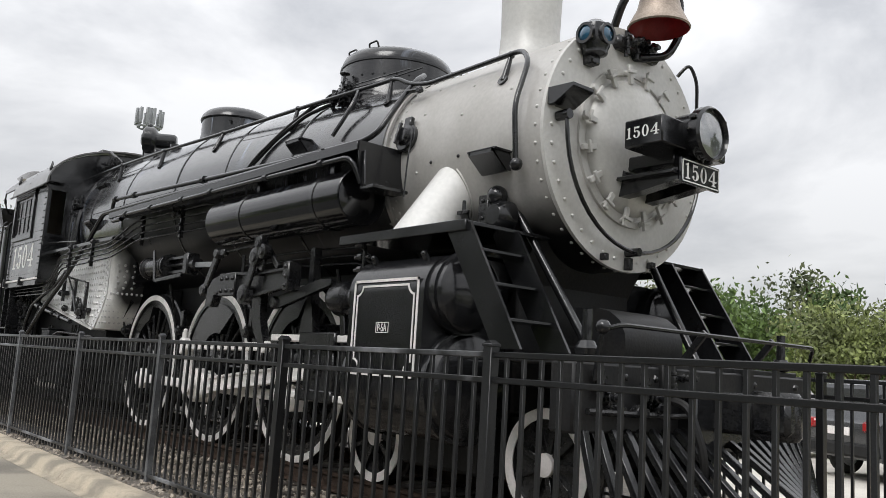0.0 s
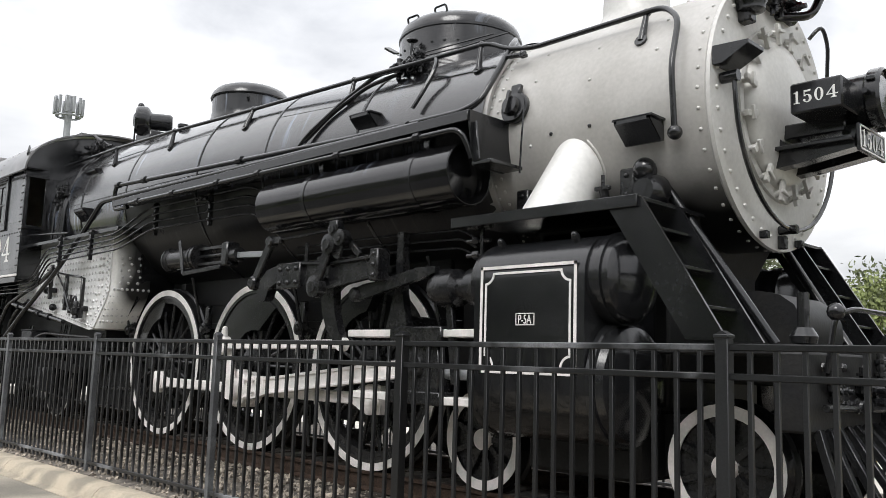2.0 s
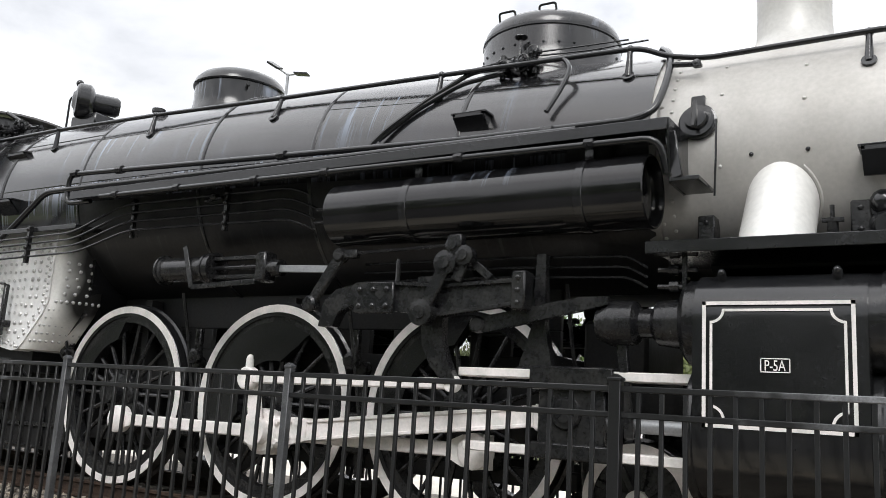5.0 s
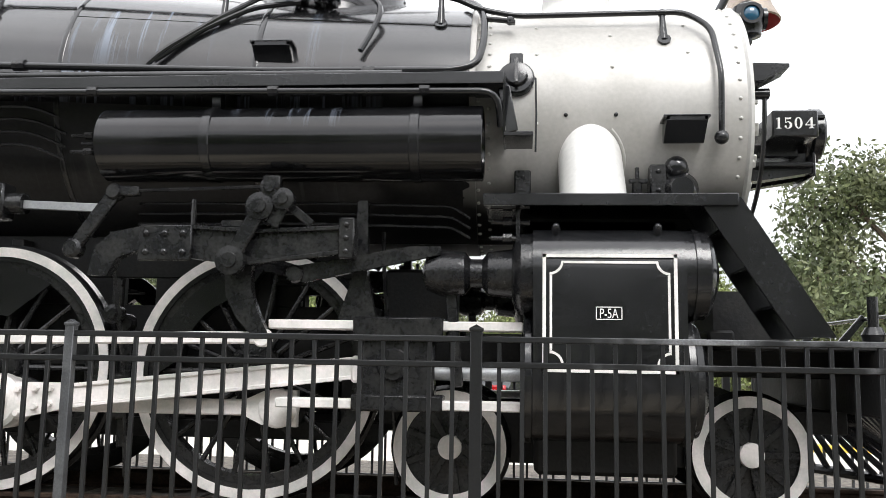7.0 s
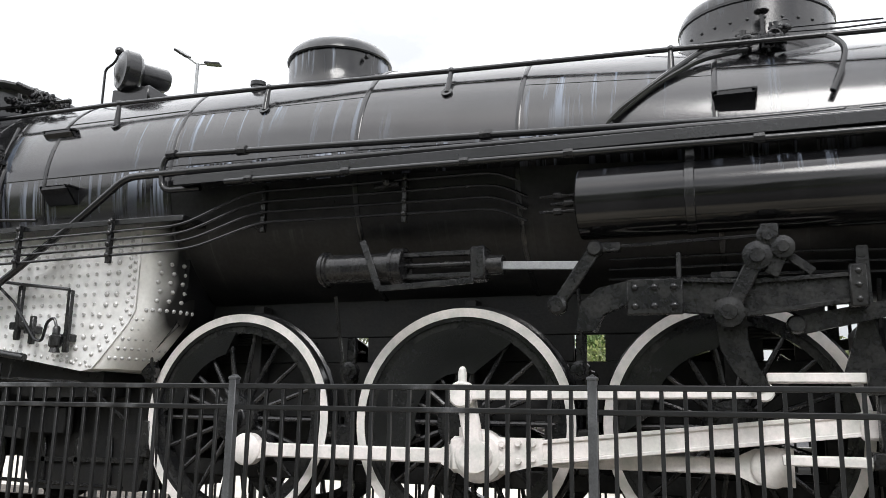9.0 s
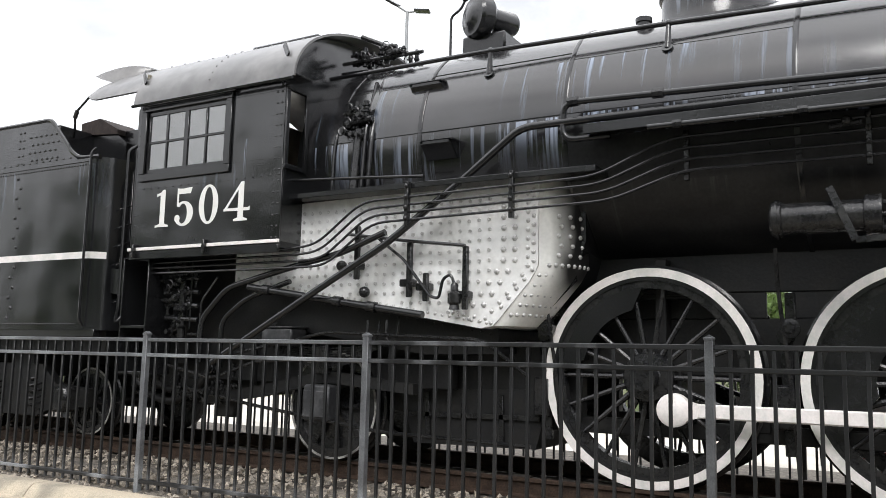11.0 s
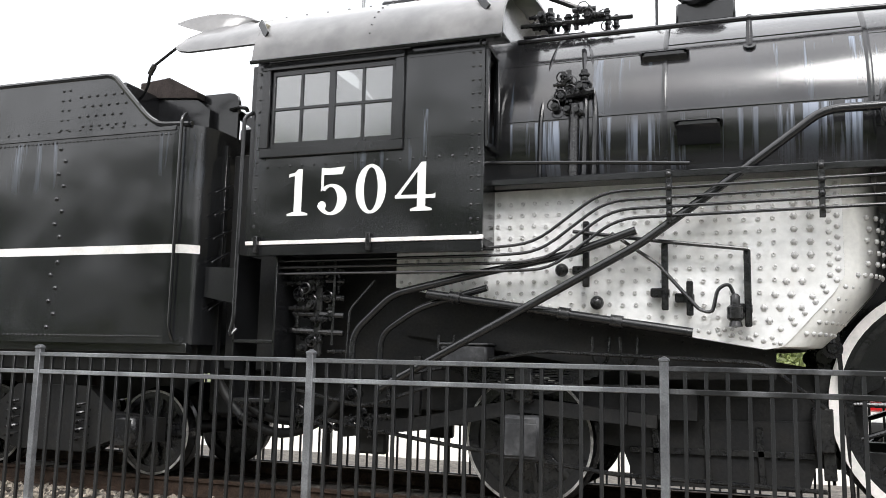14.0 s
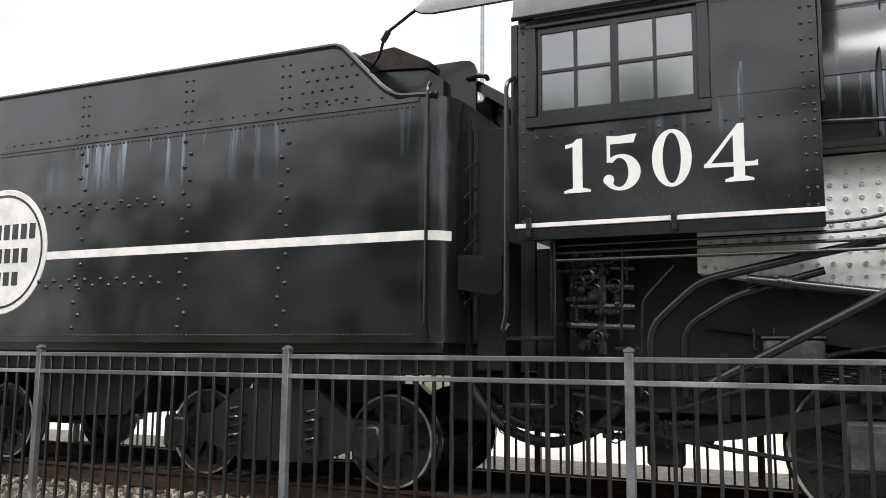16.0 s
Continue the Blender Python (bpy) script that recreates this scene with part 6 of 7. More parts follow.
# ---- cab ----
CX0, CX1, CY = -7.72, -5.58, 1.55
cab = part("cab", Mesh().box(CX0, CX1, -CY + 0.01, CY - 0.01, 2.10, 2.16, 0.004), DARK, loco, "black riveted steel cab with white number")
WX0, WX1, WZ0, WZ1 = -7.56, -6.37, 3.01, 3.71
for s in (1, -1):
    m = Mesh()
    m.box(CX0, CX1, -CY, -CY + 0.02, 2.13, WZ0, 0.002)
    m.box(CX0, CX1, -CY, -CY + 0.02, WZ1, 3.84, 0.002)
    m.box(CX0, WX0, -CY, -CY + 0.02, WZ0, WZ1, 0.002)
    m.box(WX1, CX1, -CY, -CY + 0.02, WZ0, WZ1, 0.002)
    side = part("cab_side", m if s == 1 else m.mirrored(), TENDERB, cab, "black steel cab side sheet")
    m = Mesh()
    for x0, x1, z0, z1 in ((WX0 - 0.09, WX1 + 0.09, WZ0 - 0.09, WZ0 - 0.005), (WX0 - 0.09, WX1 + 0.09, WZ1 + 0.005, WZ1 + 0.07), (WX0 - 0.09, WX0 - 0.005, WZ0 - 0.005, WZ1 + 0.005), (WX1 + 0.005, WX1 + 0.09, WZ0 - 0.005, WZ1 + 0.005)):
        m.box(x0, x1, -CY - 0.03, -CY - 0.002, z0, z1, 0.005)
    m.box(WX0 - 0.02, WX1 + 0.14, -CY - 0.045, -CY - 0.01, WZ1 + 0.07, WZ1 + 0.095, 0.004)
    part("window_frame", m if s == 1 else m.mirrored(), BLACK, side, "black wooden sash window frame")
    m = Mesh()
    for i in range(5):
        x = WX0 + (WX1 - WX0) * i / 4
        w = 0.030 if i in (0, 2, 4) else 0.013
        m.box(x - w, x + w, -CY + 0.0, -CY + 0.03, WZ0, WZ1, 0.003)
    for z, w in ((WZ0 + 0.02, 0.025), ((WZ0 + WZ1) / 2, 0.013), (WZ1 - 0.02, 0.025)):
        m.box(WX0, WX1, -CY + 0.001, -CY + 0.029, z - w, z + w, 0.003)
    parts("sash_bar", m if s == 1 else m.mirrored(), BLACK, side)
    for i in range(4):
        for j in range(2):
            x0, z0 = WX0 + (WX1 - WX0) * i / 4, WZ0 + (WZ1 - WZ0) * j / 2
            q = Mesh().box(x0 + 0.012, x0 + (WX1 - WX0) / 4 - 0.012, -CY + 0.013, -CY + 0.017, z0 + 0.012, z0 + (WZ1 - WZ0) / 2 - 0.012, 0)
            ob = part("pane", q if s == 1 else q.mirrored(), PANE, side, "dusty clear window pane")
            ob.visible_shadow = False
    t = digits("1504", 0.41)
    if s == -1:
        t = moved(t, pose(0, 0, 0, 0, 0, 180))
    part("number", moved(t, Matrix.Translation((-6.67, -s * (CY + 0.001), 2.60))), NUMBER, side, "large white number 1504")
    m = Mesh().box(CX0 - 0.02, CX1 + 0.01, -CY - 0.03, -CY + 0.0, 2.145, 2.18, 0.003)
    part("white_stripe", m if s == 1 else m.mirrored(), WHITE, side, "white painted edge strip")
    m = Mesh().box(CX0, CX1, -CY - 0.02, -CY + 0.02, 2.05, 2.14, 0.004)
    part("cab_sill", m if s == 1 else m.mirrored(), BLACK, side)
    m = Mesh()
    for x in (CX0 + 0.04, CX1 - 0.04, CX1 - 0.10):
        m.rivets([(x, -CY, 2.2 + k * 0.115) for k in range(14)], 0.015)
    m.rivets([(CX0 + 0.15 + k * 0.115, -CY, 2.84) for k in range(18)], 0.016)
    m.rivets([(CX0 + 0.10 + k * 0.13, -CY, 2.27) for k in range(16)], 0.009)
    part("cab_rivets", m if s == 1 else m.mirrored(), TENDERB, side, kind="stuff")
    for x in (-7.62, -6.55):
        m = Mesh().box(x - 0.02, x + 0.02, -CY - 0.07, -CY - 0.005, 2.07, 2.22, 0.006)
        part("sill_clip", m if s == 1 else m.mirrored(), GEAR, side)


def roof_at(a, x, grow=0.0):
    return (x, -(1.63 + grow) * math.cos(radians(a)), 3.77 + (0.86 + grow) * math.sin(radians(a)) ** 0.9)


def roof_sheet(x0, x1, a0, a1, k=26, lift=None):
    m = Mesh()
    vs, n = [], k + 1
    xs = [x0 + (x1 - x0) * i / 8 for i in range(9)]
    for g in (0.0, -0.025):
        for x in xs:
            for i in range(n):
                p = Vector(roof_at(a0 + (a1 - a0) * i / k, x, g))
                if lift:
                    p += Vector(lift(x, a0 + (a1 - a0) * i / k))
                vs.append(p)
    fs, off = [], 9 * n
    for j in range(8):
        for i in range(k):
            fs.append((j * n + i, j * n + i + 1, (j + 1) * n + i + 1, (j + 1) * n + i))
            fs.append((off + j * n + i, off + (j + 1) * n + i, off + (j + 1) * n + i + 1, off + j * n + i + 1))
    for i in range(k):
        fs.append((i, off + i, off + i + 1, i + 1))
        fs.append((8 * n + i, 8 * n + i + 1, off + 8 * n + i + 1, off + 8 * n + i))
    for j in range(8):
        fs.append((j * n, (j + 1) * n, off + (j + 1) * n, off + j * n))
        fs.append((j * n + k, off + j * n + k, off + (j + 1) * n + k, (j + 1) * n + k))
    return m.add(vs, fs)


ROOFM = material("cab_roof_faded_black", (0.10, 0.098, 0.098), 0.34, grain=0.25, scale=2.0, bump=0.12, bscale=5, second=(0.155, 0.15, 0.148), coat=0.6)
rf = part("cab_roof", roof_sheet(-7.74, -5.42, 2, 178), ROOFM, cab, "curved black cab roof")
OVER = ((-8.62, 16, 18), (-8.56, 13.5, 25), (-8.45, 12, 34), (-8.30, 12, 45), (-8.10, 12, 72), (-7.90, 12, 120), (-7.742, 12, 156))
m = Mesh()
vs, n = [], 19
for g in (0.0, -0.025):
    for x, a0, a1 in OVER:
        vs += [roof_at(a0 + (a1 - a0) * i / 18, x, g) for i in range(n)]
off = 7 * n
fs = []
for j in range(6):
    for i in range(18):
        fs.append((j * n + i, j * n + i + 1, (j + 1) * n + i + 1, (j + 1) * n + i))
        fs.append((off + j * n + i, off + (j + 1) * n + i, off + (j + 1) * n + i + 1, off + j * n + i + 1))
    fs.append((j * n, (j + 1) * n, off + (j + 1) * n, off + j * n))
    fs.append((j * n + 18, off + j * n + 18, off + (j + 1) * n + 18, (j + 1) * n + 18))
for i in range(18):
    fs.append((i, off + i, off + i + 1, i + 1))
    fs.append((6 * n + i, 6 * n + i + 1, off + 6 * n + i + 1, off + 6 * n + i))
part("roof_overhang", m.add(vs, fs), ROOFM, cab, "rear roof overhang torn to a rounded nose")
# sheet bent up along the torn edge
m = Mesh()
vs = []
for g in (0.0, 0.014):
    for i in range(13):
        t = i / 12
        b = Vector(roof_at(33 + 18 * t, -8.47 + 0.42 * t, -0.01)) + Vector((0, g, 0))
        h = 0.12 * (1 - t) + 0.30 * t * (1 - t)
        vs += [b, b + Vector((-0.20 * (1 - t) ** 1.5, -0.02, h * 0.55)), b + Vector((-0.32 * (1 - t) ** 1.5, -0.005, h))]
fs = []
for i in range(12):
    for k in range(2):
        q = (3 * i + k, 3 * i + k + 1, 3 * i + k + 4, 3 * i + k + 3)
        fs += [q, tuple(39 + v for v in reversed(q))]
    fs += [(3 * i + 2, 39 + 3 * i + 2, 39 + 3 * i + 5, 3 * i + 5), (3 * i, 3 * i + 3, 39 + 3 * i + 3, 39 + 3 * i)]
fs += [(0, 39, 40, 1), (1, 40, 41, 2)]
part("torn_flap", m.add(vs, fs), ROOFM, cab, "bent torn flap of roof sheet")
part("roof_hatch", Mesh().box(-6.95, -5.95, -0.62, 0.62, 4.56, 4.70, 0.02), BLACK, cab)
for s in (1, -1):
    q = Mesh().box(-7.72, -5.44, -1.612, -1.30, 3.842, 3.862, 0.004)
    part("eave_soffit", q if s == 1 else q.mirrored(), BLACK, cab)
part("rain_gutter", Mesh().tube([(-7.74, -1.645, 3.785), (-5.42, -1.645, 3.785)], 0.018, 6), BLACK, cab)
for x in (-7.70, -5.62):
    part("roof_hook", Mesh().bar((x - 0.05, -1.50, 4.22), (x + 0.06, -1.56, 4.06), 0.02, 0.07), BLACK, cab)
m = Mesh()
m.rivets([(-7.68 + k * 0.22, roof_at(44, 0)[1], roof_at(44, 0)[2]) for k in range(10)], 0.014, (0, -0.7, 0.7))
m.rivets([roof_at(a, -6.6) for a in range(10, 85, 6)], 0.012, (0, -0.6, 0.7))
part("roof_rivets", m, ROOFM, cab, kind="stuff")
# front and rear walls with openings
for s in (1, -1):
    m = Mesh()
    m.box(CX1 - 0.02, CX1, -CY + 0.02, -0.9, 2.16, 2.95, 0.002)
    m.box(CX1 - 0.02, CX1, -CY + 0.02, -CY + 0.07, 2.95, 3.72, 0.002)
    m.box(CX1 - 0.02, CX1, -1.22, -0.9, 2.95, 3.72, 0.002)
    m.box(CX1 - 0.02, CX1, -CY + 0.02, -0.9, 3.72, 4.05, 0.002)
    part("cab_front", m if s == 1 else m.mirrored(), TENDERB, cab)
    m = Mesh().box(CX1 + 0.005, CX1 + 0.03, -CY + 0.0, -1.20, 2.90, 2.95, 0.004)
    m.box(CX1 + 0.005, CX1 + 0.03, -CY + 0.0, -1.20, 3.72, 3.77, 0.004)
    m.box(CX1 + 0.005, CX1 + 0.03, -1.25, -1.20, 2.95, 3.72, 0.004)
    m.box(CX1 + 0.005, CX1 + 0.03, -CY, -CY + 0.05, 2.95, 3.72, 0.004)
    part("front_window_frame", m if s == 1 else m.mirrored(), BLACK, cab)
    part("inner_lining", (Mesh().box(-7.70, CX1 - 0.03, -CY + 0.035, -CY + 0.045, 2.2, 2.95, 0.0) if s == 1 else Mesh().box(-7.70, CX1 - 0.03, CY - 0.045, CY - 0.035, 2.2, 2.95, 0.0)), CREAM, cab, "cream painted cab lining")
m = Mesh().prism([(-1.55, 3.75)] + [(roof_at(a, 0, -0.04)[1], roof_at(a, 0, -0.04)[2]) for a in range(6, 175, 8)] + [(1.55, 3.75)], "x", CX1 - 0.05, CX1 - 0.03)
part("cab_front", m, TENDERB, cab)
part("backhead", Mesh().lathe([(1.12, 0), (1.12, -0.15), (1.0, -0.25), (0, -0.26)], (-5.60, 0, 3.05), "x", 36), DARK, loco)
part("door_post", Mesh().box(-7.80, -7.74, -1.50, -1.44, 2.2, 3.8, 0.006), BLACK, cab)
for s in (1, -1):
    for a in ([(-7.80, -1.55, 1.42), (-7.84, -1.60, 1.35), (-7.80, -1.60, 1.50), (-7.80, -1.60, 3.30), (-7.76, -1.52, 3.36)],):
        q = Mesh().tube(a, 0.018, 8, 0.05)
        part("grab_iron", q if s == 1 else q.mirrored(), BLACK, cab)
    q = Mesh().box(-7.86, -7.44, -1.52, -1.14, 1.30, 1.33, 0.004)
    q.box(-7.86, -7.44, -1.52, -1.14, 0.80, 0.83, 0.004)
    for x in (-7.86, -7.46):
        q.box(x, x + 0.02, -1.52, -1.14, 0.8, 2.08, 0.003)
    parts("cab_step", q if s == 1 else q.mirrored(), BLACK, cab)
# injector and piping under the cab
m = Mesh()
fittings(m, (-7.15, -1.28, 1.62), (0.20, 0.08, 0.38), 46)
for k in range(4):
    m.cyl((-7.38, -1.3, 1.42 + k * 0.15), (-6.9, -1.28, 1.40 + k * 0.15), 0.028, 8)
m.cyl((-7.15, -1.28, 1.2), (-7.15, -1.28, 2.05), 0.045, 10)
part("injector", m, GEAR, loco, "black injector with pipes and valves")
for a in ([(-7.0, -1.3, 1.3), (-6.98, -1.32, 2.05)], [(-7.5, -1.42, 1.42), (-7.5, -1.42, 2.05)], [(-6.86, -1.30, 0.9), (-6.84, -1.3, 1.6), (-6.6, -1.32, 1.85)]):
    part("pipe", Mesh().tube(a, 0.012, 6, 0.05), GEAR, loco)
# dark box added to fill the see-through gap beneath the cab
part("cab_floor_filler", Mesh().box(-7.6, -5.9, -0.95, 0.95, 1.0, 2.08, 0.02), DARK, loco)
part("drawbar_block", Mesh().box(-8.7, -6.4, -0.62, 0.62, 0.60, 1.05, 0.03), DARK, loco, "dark drawbar casting between engine and tender")
m = Mesh()
fittings(m, (-7.3, -1.0, 0.72), (0.75, 0.12, 0.16), 22)
parts("hose_coupling", m, GEAR, loco)
# black sheets added to stand for the dark behind and under the cab
part("gap_shade_sheet", Mesh().box(-8.28, -7.76, -1.0, -0.96, 1.06, 3.12, 0.01), DARK, loco, "black sheet added to darken the gap behind the cab")
part("gap_shade_sheet", Mesh().box(-7.757, -7.36, -1.0, -0.96, 0.92, 2.06, 0.01), DARK, loco, "black sheet added to darken the space under the cab")
# wall added to close off the sky behind the windows, in shaded cream
part("cab_rear", Mesh().box(-7.70, -7.68, -1.50, 1.50, 2.17, 4.2, 0.002), CREAMSHADE, cab, "added cab rear wall, cream darkened for shade")
for k, y in enumerate((-0.9, -0.62)):
    part("water_hose", Mesh().tube([(-7.0 - k * 0.1, y, 0.95), (-7.25, y, 0.62), (-7.7, y, 0.45 + 0.12 * k), (-8.15, y, 0.62), (-8.4, y, 0.95)], 0.045, 10, 0.25), DARK, loco)

# ---- tender ----
tender = thing("tender", "black riveted coal tender with white stripe, coupled behind the locomotive", "tender", (-12.4, 0, 0))
TX0, TX1, TY = -16.6, -8.33, 1.5


def outline(grow=0.0, r=0.30, k=7):
    pts = []
    for cx, cy, a0 in ((TX1 - r, TY - r, 0), (TX0 + r, TY - r, 90), (TX0 + r, -TY + r, 180), (TX1 - r, -TY + r, 270)):
        for i in range(k + 1):
            a = radians(a0 + 90 * i / k)
            pts.append((cx + (r + grow) * math.cos(a), cy + (r + grow) * math.sin(a)))
    return pts


tank = part("tank", Mesh().prism(outline(), "z", 1.28, 3.32), TENDERB, tender, "black riveted water tank")
m = Mesh()
low = [(-12.79, -TY - 0.004), (TX1 - 0.30, -TY - 0.004)] + [(TX1 - 0.30 + 0.304 * math.sin(radians(a)), -TY + 0.30 - 0.304 * math.cos(radians(a))) for a in range(10, 61, 10)]
vs = [(x, y, z) for z in (2.11, 2.19) for x, y in low]
n = len(low)
m.add(vs, [(i, i + 1, n + i + 1, n + i) for i in range(n - 1)])
low2 = [(-16.2, -TY - 0.004), (-14.12, -TY - 0.004)]
m.add([(x, y, z) for z in (2.11, 2.19) for x, y in low2], [(0, 1, 3, 2)])
part("white_stripe", m, WHITE, tank, "white painted stripe")
part("white_stripe", m.mirrored(), WHITE, tank)
# coal boards
for s in (1, -1):
    m = Mesh().prism([(TX0, 3.30), (-8.80, 3.30), (-8.92, 3.40), (-9.38, 3.86), (TX0, 3.90)], "y", -TY - 0.008, -TY + 0.02)
    bd = part("coal_board", m if s == 1 else m.mirrored(), TENDERB, tender, "black sheet coal board")
    m = Mesh().tube([(TX0, -TY, 3.91), (-9.38, -TY, 3.87), (-8.93, -TY, 3.41), (-8.80, -TY, 3.335), (-8.45, -TY + 0.03, 3.325)], 0.028, 8, 0.08)
    part("rim_bar", m if s == 1 else m.mirrored(), BLACK, bd)
    m = Mesh().box(TX0, -8.6, -TY - 0.012, -TY + 0.0, 3.27, 3.31, 0.002)
    part("seam_strip", m if s == 1 else m.mirrored(), TENDERB, tank)
    m = Mesh()
    k = 0
    while -8.66 - k * 0.052 > -14.3:
        m.rivets([(-8.66 - k * 0.052, -TY - 0.001, 3.235)], 0.014, n=6)
        m.rivets([(-8.66 - k * 0.052, -TY - 0.001, 1.345)], 0.013, n=6)
        k += 1
    for x in (-9.92, -11.02, -12.35):
        for j in range(15):
            z = 1.42 + j * 0.125
            if abs(z - 2.15) > 0.05:
                m.rivets([(x + (0.035 if j % 2 else -0.035), -TY - 0.001, z)], 0.027)
        for j in range(5):
            m.rivets([(x + 0.03, -TY - 0.009, 3.36 + j * 0.10), (x - 0.05, -TY - 0.009, 3.36 + j * 0.10)], 0.017)
    for z in (2.62, 1.86):
        for j in range(16):
            m.rivets([(-11.3 - j * 0.105, -TY - 0.001, z + (0.03 if j % 2 else -0.03))], 0.027)
    for i in range(6):
        for j in range(4):
            m.rivets([(-9.20 - i * 0.10 - (j % 2) * 0.05, -TY - 0.009, 3.38 + j * 0.10)], 0.019)
    m.rivets([(-8.95 - j * 0.13, -TY - 0.009, 3.345) for j in range(38)], 0.016)
    part("rivets", m if s == 1 else m.mirrored(), BLACK, tank, kind="stuff")
    q = Mesh().tube([(-8.50, -1.50, 1.32), (-8.50, -1.56, 1.40), (-8.50, -1.56, 3.36), (-8.50, -1.50, 3.42)], 0.016, 8, 0.04)
    part("grab_iron", q if s == 1 else q.mirrored(), BLACK, tender)
m = Mesh()
m.prism([(-9.55, 3.3), (-8.62, 3.3), (-8.62, 3.62), (-8.95, 3.86), (-9.55, 3.86)], "y", -0.98, -0.90)
m.prism([(-9.55, 3.3), (-8.62, 3.3), (-8.62, 3.62), (-8.95, 3.86), (-9.55, 3.86)], "y", 0.90, 0.98)
m.box(-9.3, -9.24, -1.48, -0.95, 3.3, 3.80, 0.01)
m.box(-9.3, -9.24, 0.95, 1.48, 3.3, 3.80, 0.01)
parts("coal_gate", m, BLACK, tender, "black coal gate sheet")
part("gate_cap", Mesh().prism([(-9.45, 3.80), (-8.75, 3.74), (-8.75, 3.80), (-9.1, 3.98), (-9.45, 3.95)], "y", -1.02, -0.5), RUST, tender, "rusty brown top plate of the coal gate")
part("gate_plate", Mesh().prism([(-8.80, 3.32), (-8.34, 3.32), (-8.34, 3.70), (-8.36, 3.76), (-8.40, 3.79), (-8.46, 3.80), (-8.80, 3.80)], "y", -0.90, -0.86), BLACK, tender, "black plate with a rounded corner")
part("gate_hinge", Mesh().tube([(-8.42, -0.92, 3.62), (-8.30, -0.94, 3.63), (-8.22, -0.94, 3.61), (-8.22, -0.92, 3.58)], 0.02, 6, 0.02), GEAR, tender)
part("fall_plate", Mesh().prism([(-8.50, 3.62), (-8.44, 3.68), (-7.86, 3.32), (-7.86, 3.20)], "y", -0.84, 0.84), BLACK, tender, "sloping black plate between tender and cab")
part("tank_hatch", Mesh().box(-8.7, -8.36, -0.35, 0.5, 3.32, 3.62, 0.04), BLACK, tender)
part("coal_floor", Mesh().prism([(-9.2, 3.3), (-16.4, 3.3), (-16.4, 3.86), (-12.5, 3.72)], "y", -1.46, 1.46), DARK, tender)
part("water_hatch", Mesh().lathe([(0.3, 0), (0.3, 0.1), (0.24, 0.14), (0, 0.15)], (-13.6, -0.7, 3.88), "z", 20), SILVER, tender)
nose = Vector(roof_at(17, -8.62, -0.01))
part("cab_conduit", Mesh().tube([nose, nose + Vector((-0.32, 0.05, -0.15)), nose + Vector((-0.40, 0.12, -0.30)), nose + Vector((-0.52, 0.2, -0.36)), nose + Vector((-0.66, 0.3, -0.36))], 0.014, 6, 0.06), GEAR, tender)
part("conduit_union", Mesh().cyl(nose + Vector((-0.28, 0.045, -0.13)), nose + Vector((-0.35, 0.075, -0.195)), 0.026, 8), GEAR, tender)
# emblem: white disc, dark ring and bars
m = Mesh().lathe([(0, -0.006), (0.655, -0.006), (0.66, 0.0)], (-13.45, -TY, 2.22), "y", 56)
em = part("emblem", m, WHITE, tank, "round white emblem with dark ring and bars")
part("emblem_ring", Mesh().lathe([(0.575, -0.009), (0.60, -0.009), (0.60, -0.005), (0.575, -0.005)], (-13.45, -TY, 2.22), "y", 56, closed=True), BLACK, em)
m = Mesh()
for z, hw, h in ((2.42, 0.48, 0.16), (2.17, 0.45, 0.15), (1.93, 0.32, 0.14)):
    x = -13.45 - hw
    while x < -13.45 + hw - 0.05:
        m.box(x, x + 0.085, -TY - 0.009, -TY - 0.005, z - h / 2, z + h / 2, 0)
        x += 0.125
parts("emblem_bar", m, BLACK, em)
# lower frame and trucks
part("tender_frame", Mesh().box(TX0, -8.40, -1.25, 1.25, 1.02, 1.285, 0.01), DARK, tender)
m = Mesh()
for s in (-1, 1):
    m.box(TX0, -8.40, s * 1.38 - 0.05, s * 1.38 + 0.05, 1.20, 1.29, 0.005)
parts("side_sill", m, BLACK, tender)
for xc in (-10.22, -15.1):
    for dx in (-1.03, 1.03):
        small_wheel("tender_wheel", xc + dx, 0.42, 0.028, y=0.79, hub=False, parent=tender, label="dark wheel with a thin pale rim")
    for s in (-1, 1):
        y = s * 1.02
        m = Mesh().prism([(xc - 1.3, 0.36), (xc - 1.3, 0.58), (xc - 0.75, 0.62), (xc - 0.45, 0.86), (xc + 0.45, 0.86), (xc + 0.75, 0.62), (xc + 1.3, 0.58), (xc + 1.3, 0.36), (xc + 0.8, 0.36), (xc + 0.4, 0.22), (xc - 0.4, 0.22), (xc - 0.8, 0.36)], "y", y - 0.06, y + 0.06)
        tf = part("truck_frame", m, DARK, tender)
        for dx in (-1.03, 1.03):
            part("journal_box", Mesh().box(xc + dx - 0.14, xc + dx + 0.14, y + s * 0.14 - 0.10, y + s * 0.14 + 0.10, 0.30, 0.60, 0.03), GEAR, tf)
        for dx in (-0.42, 0.42):
            pts = [(xc + dx + 0.075 * math.cos(a), y + s * 0.10 + 0.075 * math.sin(a), 0.30 + 0.4 * a / (2 * math.pi * 5)) for a in [i * 0.5 for i in range(63)]]
            part("coil_spring", Mesh().tube(pts, 0.014, 5), GEAR, tf)
    part("bolster", Mesh().box(xc - 0.25, xc + 0.25, -1.05, 1.05, 0.70, 1.04, 0.02), DARK, tender)
part("tank_sump", Mesh().prism([(-13.6, 1.05), (-11.8, 1.05), (-12.2, 0.55), (-13.3, 0.5)], "y", -0.9, 0.9), DARK, tender)
